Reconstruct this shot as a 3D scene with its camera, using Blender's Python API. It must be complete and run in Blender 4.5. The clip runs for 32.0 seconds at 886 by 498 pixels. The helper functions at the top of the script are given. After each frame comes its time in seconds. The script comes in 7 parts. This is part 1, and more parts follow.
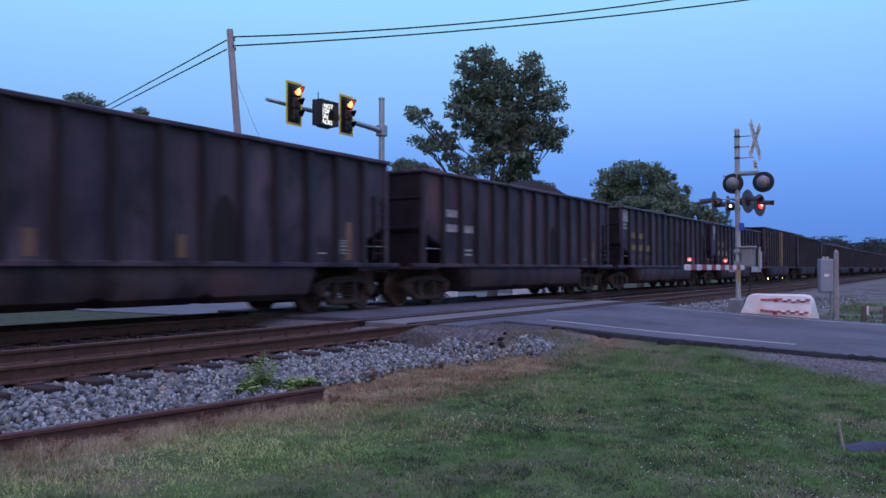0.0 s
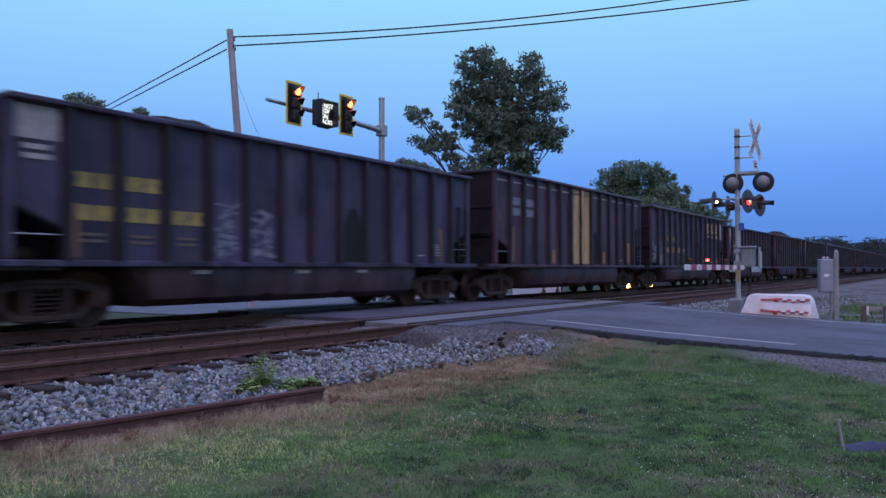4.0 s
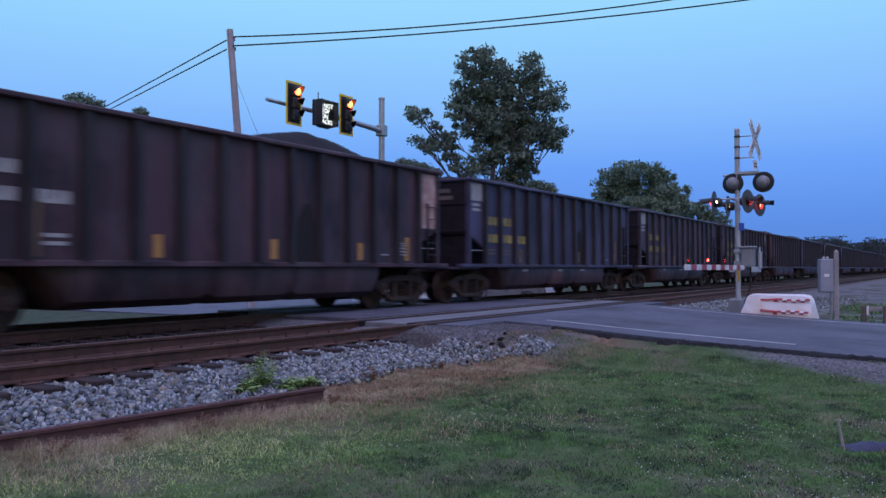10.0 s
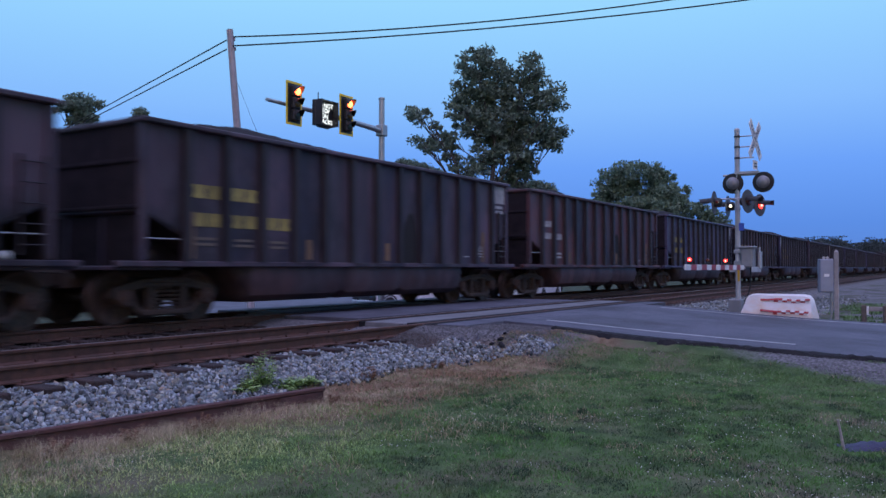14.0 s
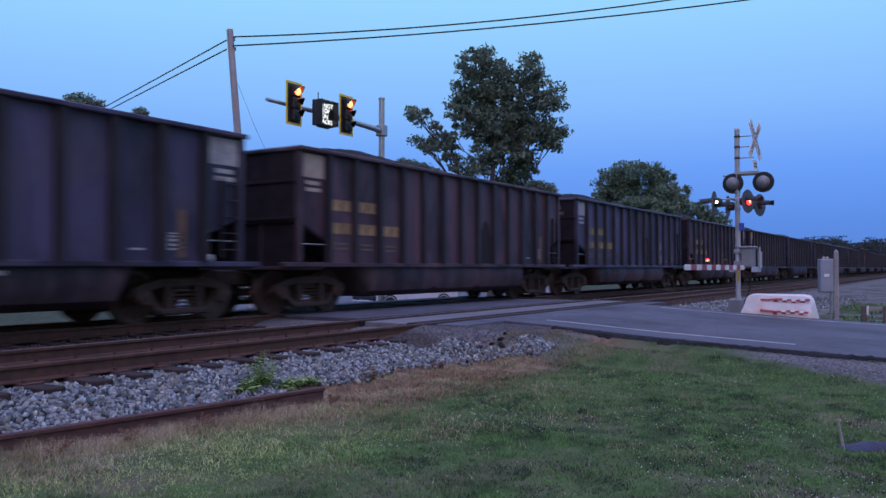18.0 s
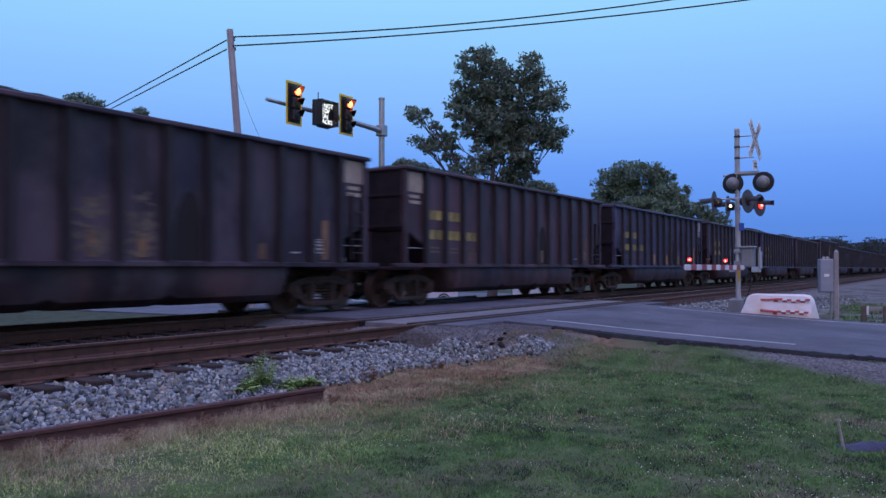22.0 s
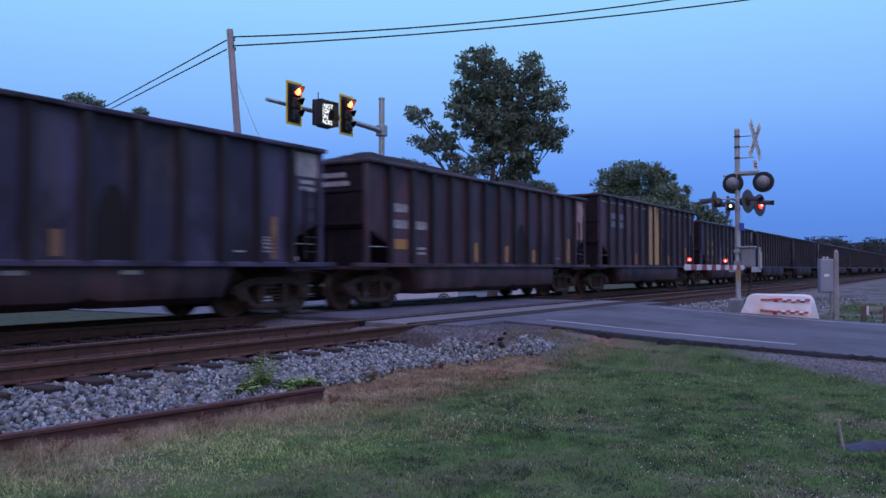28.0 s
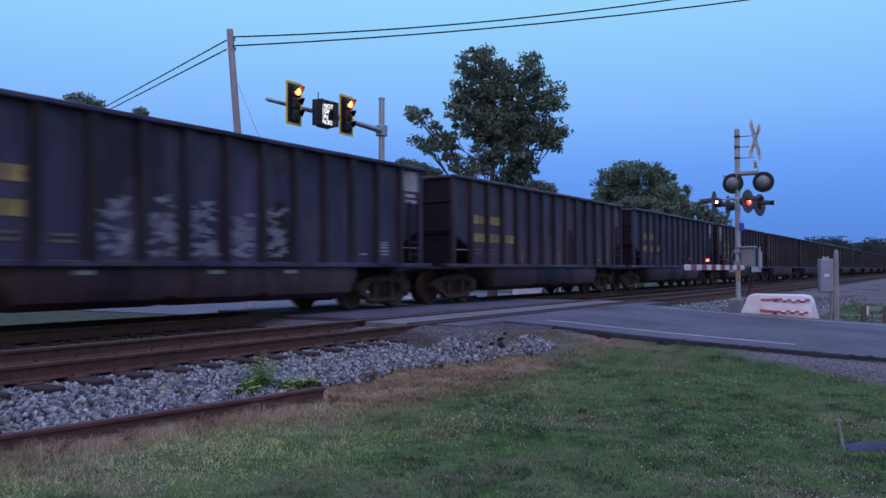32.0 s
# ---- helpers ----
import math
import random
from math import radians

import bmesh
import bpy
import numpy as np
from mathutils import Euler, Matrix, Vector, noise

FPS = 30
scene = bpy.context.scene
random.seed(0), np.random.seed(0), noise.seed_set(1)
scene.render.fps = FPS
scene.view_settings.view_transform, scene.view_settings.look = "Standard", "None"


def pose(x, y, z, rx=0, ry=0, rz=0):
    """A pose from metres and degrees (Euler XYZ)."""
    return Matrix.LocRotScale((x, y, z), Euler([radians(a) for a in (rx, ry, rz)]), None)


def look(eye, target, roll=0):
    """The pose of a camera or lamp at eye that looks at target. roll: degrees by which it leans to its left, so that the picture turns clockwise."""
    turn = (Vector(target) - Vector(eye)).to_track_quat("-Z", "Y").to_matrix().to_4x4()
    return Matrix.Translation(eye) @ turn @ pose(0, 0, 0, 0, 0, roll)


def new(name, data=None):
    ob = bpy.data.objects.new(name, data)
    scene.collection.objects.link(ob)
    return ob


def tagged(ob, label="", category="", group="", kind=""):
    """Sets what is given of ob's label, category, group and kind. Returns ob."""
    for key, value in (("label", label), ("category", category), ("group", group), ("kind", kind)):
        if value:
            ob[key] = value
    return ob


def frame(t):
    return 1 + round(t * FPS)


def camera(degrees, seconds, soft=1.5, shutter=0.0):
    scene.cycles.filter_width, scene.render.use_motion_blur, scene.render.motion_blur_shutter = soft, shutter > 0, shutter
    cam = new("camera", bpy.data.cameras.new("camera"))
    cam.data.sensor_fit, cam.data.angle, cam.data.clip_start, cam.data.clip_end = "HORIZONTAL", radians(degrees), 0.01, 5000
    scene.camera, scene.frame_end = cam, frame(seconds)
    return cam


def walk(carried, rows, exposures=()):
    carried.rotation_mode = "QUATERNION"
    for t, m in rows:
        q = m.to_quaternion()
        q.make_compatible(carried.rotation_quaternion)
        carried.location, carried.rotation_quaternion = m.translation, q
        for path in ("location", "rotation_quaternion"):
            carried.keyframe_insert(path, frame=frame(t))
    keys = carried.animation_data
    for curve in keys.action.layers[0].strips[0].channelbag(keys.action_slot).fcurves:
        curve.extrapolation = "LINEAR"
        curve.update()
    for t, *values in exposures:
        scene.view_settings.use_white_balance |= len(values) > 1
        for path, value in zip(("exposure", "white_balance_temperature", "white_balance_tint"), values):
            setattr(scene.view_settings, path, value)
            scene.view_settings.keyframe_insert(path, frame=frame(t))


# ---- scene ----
# x runs along the tracks (the train comes from +x), y away across them, z up; rail tops lie at z = 0
CLIP = 32.0
EYE = Vector((0.0, 0.0, 0.963))
HEADING, PITCH = 32.18, 1.35
AIM = EYE + Vector((math.cos(radians(HEADING)) * math.cos(radians(PITCH)), math.sin(radians(HEADING)) * math.cos(radians(PITCH)), math.sin(radians(PITCH)))) * 10
cam = camera(57.15, CLIP, soft=1.5, shutter=0.6)
walk(cam, [(0, look(EYE, AIM)), (CLIP, look(EYE, AIM))], exposures=[(0, 1.10, 6700, 6), (3, 1.09, 6650, 6), (6.2, 1.06, 6700, -6), (8.3, 1.06, 6650, 0), (10, 1.06, 6600, 5), (14, 1.05, 6550, 6), (20, 1.03, 6500, 9), (29, 1.0, 6450, 10), (30.9, 0.98, 6450, -4), (CLIP, 1.0, 6450, 6)])

# ---- sky, faint afterglow ----
SUN_EL, SUN_AZ = 4.0, 215.0
world = bpy.data.worlds.new("dusk_sky")
scene.world = world
world.use_nodes = True
wn, wl = world.node_tree.nodes, world.node_tree.links
wn.clear()
sky = wn.new("ShaderNodeTexSky")
sky.sky_type, sky.sun_disc = "NISHITA", False
sky.sun_elevation, sky.sun_rotation = radians(SUN_EL), radians(90 - SUN_AZ)
sky.altitude, sky.air_density, sky.dust_density, sky.ozone_density = 200, 1.0, 0.3, 3.0
# the eastern half, away from the afterglow, is a clear deep blue that pales upwards
tcw = wn.new("ShaderNodeTexCoord")
up_part = wn.new("ShaderNodeSeparateXYZ")
wl.new(tcw.outputs["Generated"], up_part.inputs[0])
ramp = wn.new("ShaderNodeValToRGB")
ramp.color_ramp.elements[0].position, ramp.color_ramp.elements[0].color = 0.0, (0.105, 0.225, 0.64, 1)
ramp.color_ramp.elements[1].position, ramp.color_ramp.elements[1].color = 1.0, (0.40, 0.56, 1.12, 1)
for at, colour in ((0.05, (0.106, 0.262, 0.775, 1)), (0.12, (0.150, 0.350, 0.935, 1)), (0.19, (0.238, 0.485, 0.98, 1)), (0.31, (0.315, 0.650, 0.99, 1)), (0.55, (0.40, 0.57, 1.08, 1))):
    ramp.color_ramp.elements.new(at).color = colour
wl.new(up_part.outputs[2], ramp.inputs[0])
gain = wn.new("ShaderNodeVectorMath")
gain.operation = "SCALE"
gain.inputs["Scale"].default_value = 3.33
wl.new(ramp.outputs[0], gain.inputs[0])
east = wn.new("ShaderNodeVectorMath")
east.operation = "DOT_PRODUCT"
east.inputs[1].default_value = (math.cos(radians(HEADING)), math.sin(radians(HEADING)), 0)
wl.new(tcw.outputs["Generated"], east.inputs[0])
turn = wn.new("ShaderNodeMapRange")
turn.interpolation_type = "SMOOTHSTEP"
turn.inputs["From Min"].default_value, turn.inputs["From Max"].default_value = -0.6, 0.3
wl.new(east.outputs["Value"], turn.inputs["Value"])
both = wn.new("ShaderNodeMix")
both.data_type = "RGBA"
wl.new(turn.outputs["Result"], both.inputs[0])
west = wn.new("ShaderNodeVectorMath")
west.operation = "SCALE"
west.inputs["Scale"].default_value = 0.5
wl.new(sky.outputs[0], west.inputs[0])
wl.new(west.outputs[0], both.inputs[6])
wl.new(gain.outputs[0], both.inputs[7])
bg = wn.new("ShaderNodeBackground")
bg.inputs[1].default_value = 0.15
wout = wn.new("ShaderNodeOutputWorld")
wl.new(both.outputs[2], bg.inputs[0])
wl.new(bg.outputs[0], wout.inputs[0])

sun = new("sun", bpy.data.lights.new("sun", "SUN"))
sun.data.energy, sun.data.angle, sun.data.color = 1.08, radians(80), (0.66, 0.53, 0.97)
d = Vector((math.cos(radians(SUN_AZ)) * math.cos(radians(60)), math.sin(radians(SUN_AZ)) * math.cos(radians(60)), math.sin(radians(60))))
sun.matrix_world = look(d * 50, (0, 0, 0))

# ---- materials ----
def surface(name, a, b, scale=3.0, rough=0.7, metal=0.0, bump=0.3, fine=60.0, c=None, cscale=0.7, camt=0.5, streak=1.0, rand=0.0, coat=0.0):
    """Two colours mixed by a broken noise, fine relief, and c as larger stains; streak stretches the stains upright."""
    m = bpy.data.materials.new(name)
    m.use_nodes = True
    n, l = m.node_tree.nodes, m.node_tree.links
    p = n["Principled BSDF"]
    tc = n.new("ShaderNodeTexCoord")
    src = tc.outputs["Object"]
    n1 = n.new("ShaderNodeTexNoise")
    n1.inputs["Scale"].default_value, n1.inputs["Detail"].default_value, n1.inputs["Roughness"].default_value = scale, 6, 0.65
    l.new(src, n1.inputs["Vector"])
    r1 = n.new("ShaderNodeMapRange")
    r1.inputs["From Min"].default_value, r1.inputs["From Max"].default_value = 0.32, 0.68
    l.new(n1.outputs["Fac"], r1.inputs["Value"])
    mix = n.new("ShaderNodeMix")
    mix.data_type = "RGBA"
    mix.inputs[6].default_value, mix.inputs[7].default_value = (*a, 1), (*b, 1)
    l.new(r1.outputs["Result"], mix.inputs[0])
    col = mix.outputs[2]
    if c:
        mp = n.new("ShaderNodeMapping")
        mp.inputs["Scale"].default_value = (1, 1, 1 / streak)
        l.new(src, mp.inputs["Vector"])
        n2 = n.new("ShaderNodeTexNoise")
        n2.inputs["Scale"].default_value, n2.inputs["Detail"].default_value = cscale, 7
        n2.inputs["Roughness"].default_value = 0.6
        l.new(mp.outputs["Vector"], n2.inputs["Vector"])
        r2 = n.new("ShaderNodeMapRange")
        r2.inputs["From Min"].default_value, r2.inputs["From Max"].default_value = 0.45, 0.7
        r2.inputs["To Max"].default_value = camt
        l.new(n2.outputs["Fac"], r2.inputs["Value"])
        mx = n.new("ShaderNodeMix")
        mx.data_type = "RGBA"
        mx.inputs[7].default_value = (*c, 1)
        l.new(col, mx.inputs[6])
        l.new(r2.outputs["Result"], mx.inputs[0])
        col = mx.outputs[2]
    if rand:
        oi = n.new("ShaderNodeObjectInfo")
        geo = n.new("ShaderNodeNewGeometry")
        add = n.new("ShaderNodeMath")
        l.new(oi.outputs["Random"], add.inputs[0])
        l.new(geo.outputs["Random Per Island"], add.inputs[1])
        fr = n.new("ShaderNodeMath")
        fr.operation = "FRACT"
        l.new(add.outputs[0], fr.inputs[0])
        mr = n.new("ShaderNodeMapRange")
        mr.inputs["To Min"].default_value, mr.inputs["To Max"].default_value = 1 - rand, 1 + rand
        l.new(fr.outputs[0], mr.inputs["Value"])
        hs = n.new("ShaderNodeHueSaturation")
        l.new(mr.outputs["Result"], hs.inputs["Value"])
        l.new(col, hs.inputs["Color"])
        col = hs.outputs["Color"]
    l.new(col, p.inputs["Base Color"])
    p.inputs["Metallic"].default_value = metal
    rr = n.new("ShaderNodeMapRange")
    rr.inputs["To Min"].default_value, rr.inputs["To Max"].default_value = max(0.05, rough - 0.12), min(1, rough + 0.12)
    l.new(n1.outputs["Fac"], rr.inputs["Value"])
    l.new(rr.outputs["Result"], p.inputs["Roughness"])
    if bump:
        n3 = n.new("ShaderNodeTexNoise")
        n3.inputs["Scale"].default_value, n3.inputs["Detail"].default_value = fine, 4
        l.new(src, n3.inputs["Vector"])
        b3 = n.new("ShaderNodeBump")
        b3.inputs["Strength"].default_value, b3.inputs["Distance"].default_value = bump, 0.02
        l.new(n3.outputs["Fac"], b3.inputs["Height"])
        l.new(b3.outputs["Normal"], p.inputs["Normal"])
    return m


def glow(name, colour, strength, base=(0.1, 0.1, 0.1)):
    m = bpy.data.materials.new(name)
    m.use_nodes = True
    p = m.node_tree.nodes["Principled BSDF"]
    p.inputs["Base Color"].default_value = (*base, 1)
    p.inputs["Emission Color"].default_value = (*colour, 1)
    p.inputs["Emission Strength"].default_value = strength
    p.inputs["Roughness"].default_value = 0.3
    return m


def glass(name, tint):
    m = bpy.data.materials.new(name)
    m.use_nodes = True
    p = m.node_tree.nodes["Principled BSDF"]
    p.inputs["Base Color"].default_value = (*tint, 1)
    p.inputs["Roughness"].default_value = 0.08
    p.inputs["Specular IOR Level"].default_value = 0.6
    return m


def car_paint(name, a, b, grime, dust, rust, tinge=(0.036, 0.034, 0.060)):
    """Old wagon paint: tone that changes from bay to bay, upright streaks, spills, dust and rust freckles; shifted from car to car."""
    m = bpy.data.materials.new(name)
    m.use_nodes = True
    n, l = m.node_tree.nodes, m.node_tree.links
    p = n["Principled BSDF"]
    tc, oi = n.new("ShaderNodeTexCoord"), n.new("ShaderNodeObjectInfo")
    shift = n.new("ShaderNodeVectorMath")
    shift.operation = "SCALE"
    shift.inputs[0].default_value = (37.0, 0.0, 11.0)
    l.new(oi.outputs["Random"], shift.inputs["Scale"])
    add = n.new("ShaderNodeVectorMath")
    l.new(tc.outputs["Object"], add.inputs[0])
    l.new(shift.outputs[0], add.inputs[1])

    def nz(scale, stretch, detail=6, rough=0.6):
        mp = n.new("ShaderNodeMapping")
        mp.inputs["Scale"].default_value = stretch
        l.new(add.outputs[0], mp.inputs["Vector"])
        q = n.new("ShaderNodeTexNoise")
        q.inputs["Scale"].default_value, q.inputs["Detail"].default_value, q.inputs["Roughness"].default_value = scale, detail, rough
        l.new(mp.outputs["Vector"], q.inputs["Vector"])
        return q.outputs["Fac"]

    def rng(v, lo, hi, top):
        q = n.new("ShaderNodeMapRange")
        q.inputs["From Min"].default_value, q.inputs["From Max"].default_value, q.inputs["To Max"].default_value = lo, hi, top
        l.new(v, q.inputs["Value"])
        return q.outputs["Result"]

    def mix(f, u, v):
        q = n.new("ShaderNodeMix")
        q.data_type = "RGBA"
        l.new(f, q.inputs[0])
        for i, w in ((6, u), (7, v)):
            if isinstance(w, tuple):
                q.inputs[i].default_value = (*w, 1)
            else:
                l.new(w, q.inputs[i])
        return q.outputs[2]

    sep = n.new("ShaderNodeSeparateXYZ")
    l.new(tc.outputs["Object"], sep.inputs[0])
    fl = n.new("ShaderNodeMath")
    fl.operation = "MULTIPLY_ADD"
    fl.inputs[1].default_value, fl.inputs[2].default_value = 1 / 0.9115, 7.0
    l.new(sep.outputs[0], fl.inputs[0])
    flo = n.new("ShaderNodeMath")
    flo.operation = "FLOOR"
    l.new(fl.outputs[0], flo.inputs[0])
    wn_ = n.new("ShaderNodeTexWhiteNoise")
    wn_.noise_dimensions = "1D"
    per_car = n.new("ShaderNodeMath")
    per_car.operation = "MULTIPLY_ADD"
    per_car.inputs[1].default_value = 57.3
    l.new(oi.outputs["Random"], per_car.inputs[0])
    l.new(flo.outputs[0], per_car.inputs[2])
    l.new(per_car.outputs[0], wn_.inputs["W"])
    col = mix(wn_.outputs["Value"], a, b)
    col = mix(rng(nz(1.6, (1, 1, 0.14)), 0.42, 0.68, 0.7), col, grime)
    col = mix(rng(nz(0.45, (1, 1, 0.7)), 0.49, 0.60, 0.9), col, grime)
    col = mix(rng(nz(0.7, (1, 1, 0.6)), 0.50, 0.64, 0.7), col, tinge)
    col = mix(rng(nz(1.1, (1, 1, 0.5)), 0.50, 0.68, 0.75), col, dust)
    col = mix(rng(nz(3.2, (1, 1, 0.10)), 0.56, 0.70, 0.6), col, dust)
    col = mix(rng(nz(9, (1, 1, 0.6)), 0.60, 0.74, 0.4), col, rust)
    l.new(col, p.inputs["Base Color"])
    rough = n.new("ShaderNodeMapRange")
    rough.inputs["To Min"].default_value, rough.inputs["To Max"].default_value = 0.30, 0.62
    l.new(nz(4, (1, 1, 0.5)), rough.inputs["Value"])
    l.new(rough.outputs["Result"], p.inputs["Roughness"])
    p.inputs["Specular IOR Level"].default_value = 0.24
    bp = n.new("ShaderNodeBump")
    bp.inputs["Strength"].default_value, bp.inputs["Distance"].default_value = 0.35, 0.03
    l.new(nz(2.6, (1, 1, 1)), bp.inputs["Height"])
    l.new(bp.outputs["Normal"], p.inputs["Normal"])
    return m


RUST = surface("rusted_rail_steel", (0.078, 0.038, 0.028), (0.145, 0.070, 0.050), 9, 0.75, 0.25, 0.4, 90, (0.05, 0.032, 0.026), 2.5, 0.6)
RUST_RED = surface("red_rusted_steel", (0.085, 0.040, 0.038), (0.14, 0.064, 0.058), 11, 0.8, 0.1, 0.5, 80, (0.05, 0.03, 0.03), 2.0, 0.6)
RAILHEAD = surface("worn_rail_head", (0.22, 0.20, 0.19), (0.34, 0.32, 0.31), 12, 0.45, 0.8, 0.1, 60, (0.16, 0.10, 0.07), 1.5, 0.6)
TIE = surface("creosoted_tie", (0.020, 0.013, 0.013), (0.046, 0.029, 0.026), 7, 0.9, 0, 0.8, 45, (0.075, 0.046, 0.038), 3, 0.5, rand=0.3)
STONE = surface("crushed_granite", (0.118, 0.133, 0.131), (0.290, 0.312, 0.298), 16, 0.85, 0, 0.5, 70, (0.19, 0.165, 0.13), 1.6, 0.35, rand=0.75)
def tint_stones(m):
    """Single stones drift between blue-grey, pinkish, tan and dark."""
    n, l = m.node_tree.nodes, m.node_tree.links
    p = n["Principled BSDF"]
    src = p.inputs["Base Color"].links[0].from_socket
    geo, oi, add, fr, tone = n.new("ShaderNodeNewGeometry"), n.new("ShaderNodeObjectInfo"), n.new("ShaderNodeMath"), n.new("ShaderNodeMath"), n.new("ShaderNodeValToRGB")
    l.new(geo.outputs["Random Per Island"], add.inputs[0])
    l.new(oi.outputs["Random"], add.inputs[1])
    fr.operation = "FRACT"
    scale = n.new("ShaderNodeMath")
    scale.operation = "MULTIPLY"
    scale.inputs[1].default_value = 7.13
    l.new(add.outputs[0], scale.inputs[0])
    l.new(scale.outputs[0], fr.inputs[0])
    l.new(fr.outputs[0], tone.inputs[0])
    tone.color_ramp.interpolation = "CONSTANT"
    tone.color_ramp.elements[0].color, tone.color_ramp.elements[1].position = (0.94, 1.0, 1.12, 1), 0.97
    tone.color_ramp.elements[1].color = (1.15, 0.86, 0.68, 1)
    for at, c in ((0.30, (1.05, 1.02, 1.03, 1)), (0.48, (1.18, 1.10, 0.94, 1)), (0.60, (0.52, 0.57, 0.64, 1)), (0.72, (1.35, 1.33, 1.36, 1)), (0.80, (0.86, 0.95, 0.98, 1))):
        tone.color_ramp.elements.new(at).color = c
    mul = n.new("ShaderNodeMix")
    mul.data_type, mul.blend_type = "RGBA", "MULTIPLY"
    mul.inputs[0].default_value = 1.0
    l.new(src, mul.inputs[6])
    l.new(tone.outputs[0], mul.inputs[7])
    l.new(mul.outputs[2], p.inputs["Base Color"])


tint_stones(STONE)
STONE_DIRTY = surface("grimy_ballast", (0.055, 0.045, 0.042), (0.13, 0.105, 0.095), 18, 0.9, 0, 0.6, 60, (0.03, 0.024, 0.022), 0.8, 0.7, rand=0.4)
ASPHALT = surface("worn_asphalt", (0.098, 0.100, 0.124), (0.146, 0.148, 0.178), 2.2, 0.72, 0, 0.45, 130, (0.066, 0.067, 0.078), 0.45, 0.9)
ASPHALT_DULL = surface("dull_street_asphalt", (0.052, 0.053, 0.066), (0.080, 0.081, 0.098), 2.2, 0.9, 0, 0.45, 90, (0.04, 0.04, 0.048), 0.45, 0.9)
ASPHALT_NEW = surface("dark_asphalt_patch", (0.014, 0.014, 0.016), (0.036, 0.035, 0.037), 8, 0.85, 0, 0.8, 80)
CONCRETE = surface("crossing_concrete", (0.14, 0.14, 0.148), (0.215, 0.214, 0.222), 3.5, 0.8, 0, 0.4, 90, (0.10, 0.10, 0.10), 0.9, 0.7)
PAINT_LINE = surface("worn_line_paint", (0.30, 0.30, 0.30), (0.52, 0.52, 0.52), 9, 0.6, 0, 0.3, 120, (0.2, 0.2, 0.21), 3, 0.8)
GALV = surface("galvanised_steel", (0.38, 0.39, 0.41), (0.52, 0.53, 0.55), 8, 0.45, 0.7, 0.1, 50, (0.28, 0.27, 0.27), 2, 0.5, streak=5)
ALU_PAINT = surface("grey_painted_metal", (0.40, 0.41, 0.42), (0.52, 0.53, 0.54), 5, 0.5, 0.2, 0.12, 70, (0.25, 0.23, 0.21), 2, 0.5, streak=5)
WHITE = surface("weathered_white_paint", (0.66, 0.66, 0.66), (0.80, 0.80, 0.79), 4, 0.55, 0, 0.15, 80, (0.42, 0.38, 0.34), 2.2, 0.45, streak=3)
# Orange blotches stand for stains and for warm light on the barrier.
WHITE_PLASTIC = surface("stained_warm_lit_plastic", (0.72, 0.70, 0.68), (0.82, 0.80, 0.78), 3, 0.5, 0, 0.15, 50, (0.66, 0.42, 0.22), 1.6, 0.75, streak=0.7)
RED_TAPE = surface("red_reflective_tape", (0.30, 0.022, 0.026), (0.42, 0.036, 0.038), 8, 0.4, 0, 0.1, 90, (0.25, 0.06, 0.05), 4, 0.5)
BLACK = surface("black_painted_metal", (0.014, 0.014, 0.016), (0.028, 0.028, 0.03), 7, 0.55, 0, 0.15, 70)
YELLOW = surface("yellow_painted_metal", (0.62, 0.36, 0.03), (0.74, 0.45, 0.05), 6, 0.5, 0, 0.1, 70, (0.35, 0.2, 0.05), 3, 0.3)
WOOD = surface("grey_weathered_wood", (0.28, 0.255, 0.245), (0.43, 0.40, 0.385), 6, 0.85, 0, 0.6, 40, (0.17, 0.15, 0.14), 2.5, 0.6, streak=8)
WOOD_DARK = surface("treated_timber", (0.09, 0.075, 0.06), (0.17, 0.14, 0.115), 6, 0.85, 0, 0.6, 40, (0.05, 0.042, 0.036), 2.5, 0.6, streak=6)
BARK = surface("tree_bark", (0.055, 0.048, 0.042), (0.11, 0.098, 0.088), 5, 0.9, 0, 0.9, 18, (0.04, 0.034, 0.03), 2, 0.5, streak=4)
WIRE = surface("black_cable", (0.008, 0.008, 0.009), (0.014, 0.014, 0.015), 6, 0.9, 0, 0)
COAL = surface("coal", (0.012, 0.011, 0.013), (0.042, 0.038, 0.043), 14, 0.9, 0, 1.0, 22)
TRUCK = surface("dusty_cast_steel", (0.042, 0.028, 0.024), (0.088, 0.057, 0.046), 7, 0.8, 0.1, 0.4, 50, (0.03, 0.024, 0.022), 2, 0.7)
WHEEL = surface("oily_wheel_steel", (0.055, 0.035, 0.03), (0.12, 0.075, 0.06), 9, 0.6, 0.4, 0.2, 50)
GRIME, DUST, OLD_RUST = (0.022, 0.018, 0.024), (0.092, 0.078, 0.092), (0.072, 0.042, 0.042)
BEARING = surface("rust_red_cast_steel", (0.060, 0.034, 0.030), (0.115, 0.062, 0.052), 8, 0.8, 0.1, 0.4, 50, (0.04, 0.03, 0.028), 2, 0.6)
CAR_BROWN = car_paint("grimy_brown_car_paint", (0.071, 0.036, 0.045), (0.142, 0.076, 0.095), GRIME, DUST, OLD_RUST, (0.052, 0.041, 0.048))
CAR_RED = car_paint("faded_oxide_red_paint", (0.098, 0.039, 0.043), (0.145, 0.062, 0.065), GRIME, DUST, OLD_RUST, (0.052, 0.041, 0.048))
RED_PANEL = car_paint("faded_red_panel_paint", (0.145, 0.056, 0.054), (0.191, 0.081, 0.075), GRIME, DUST, OLD_RUST)
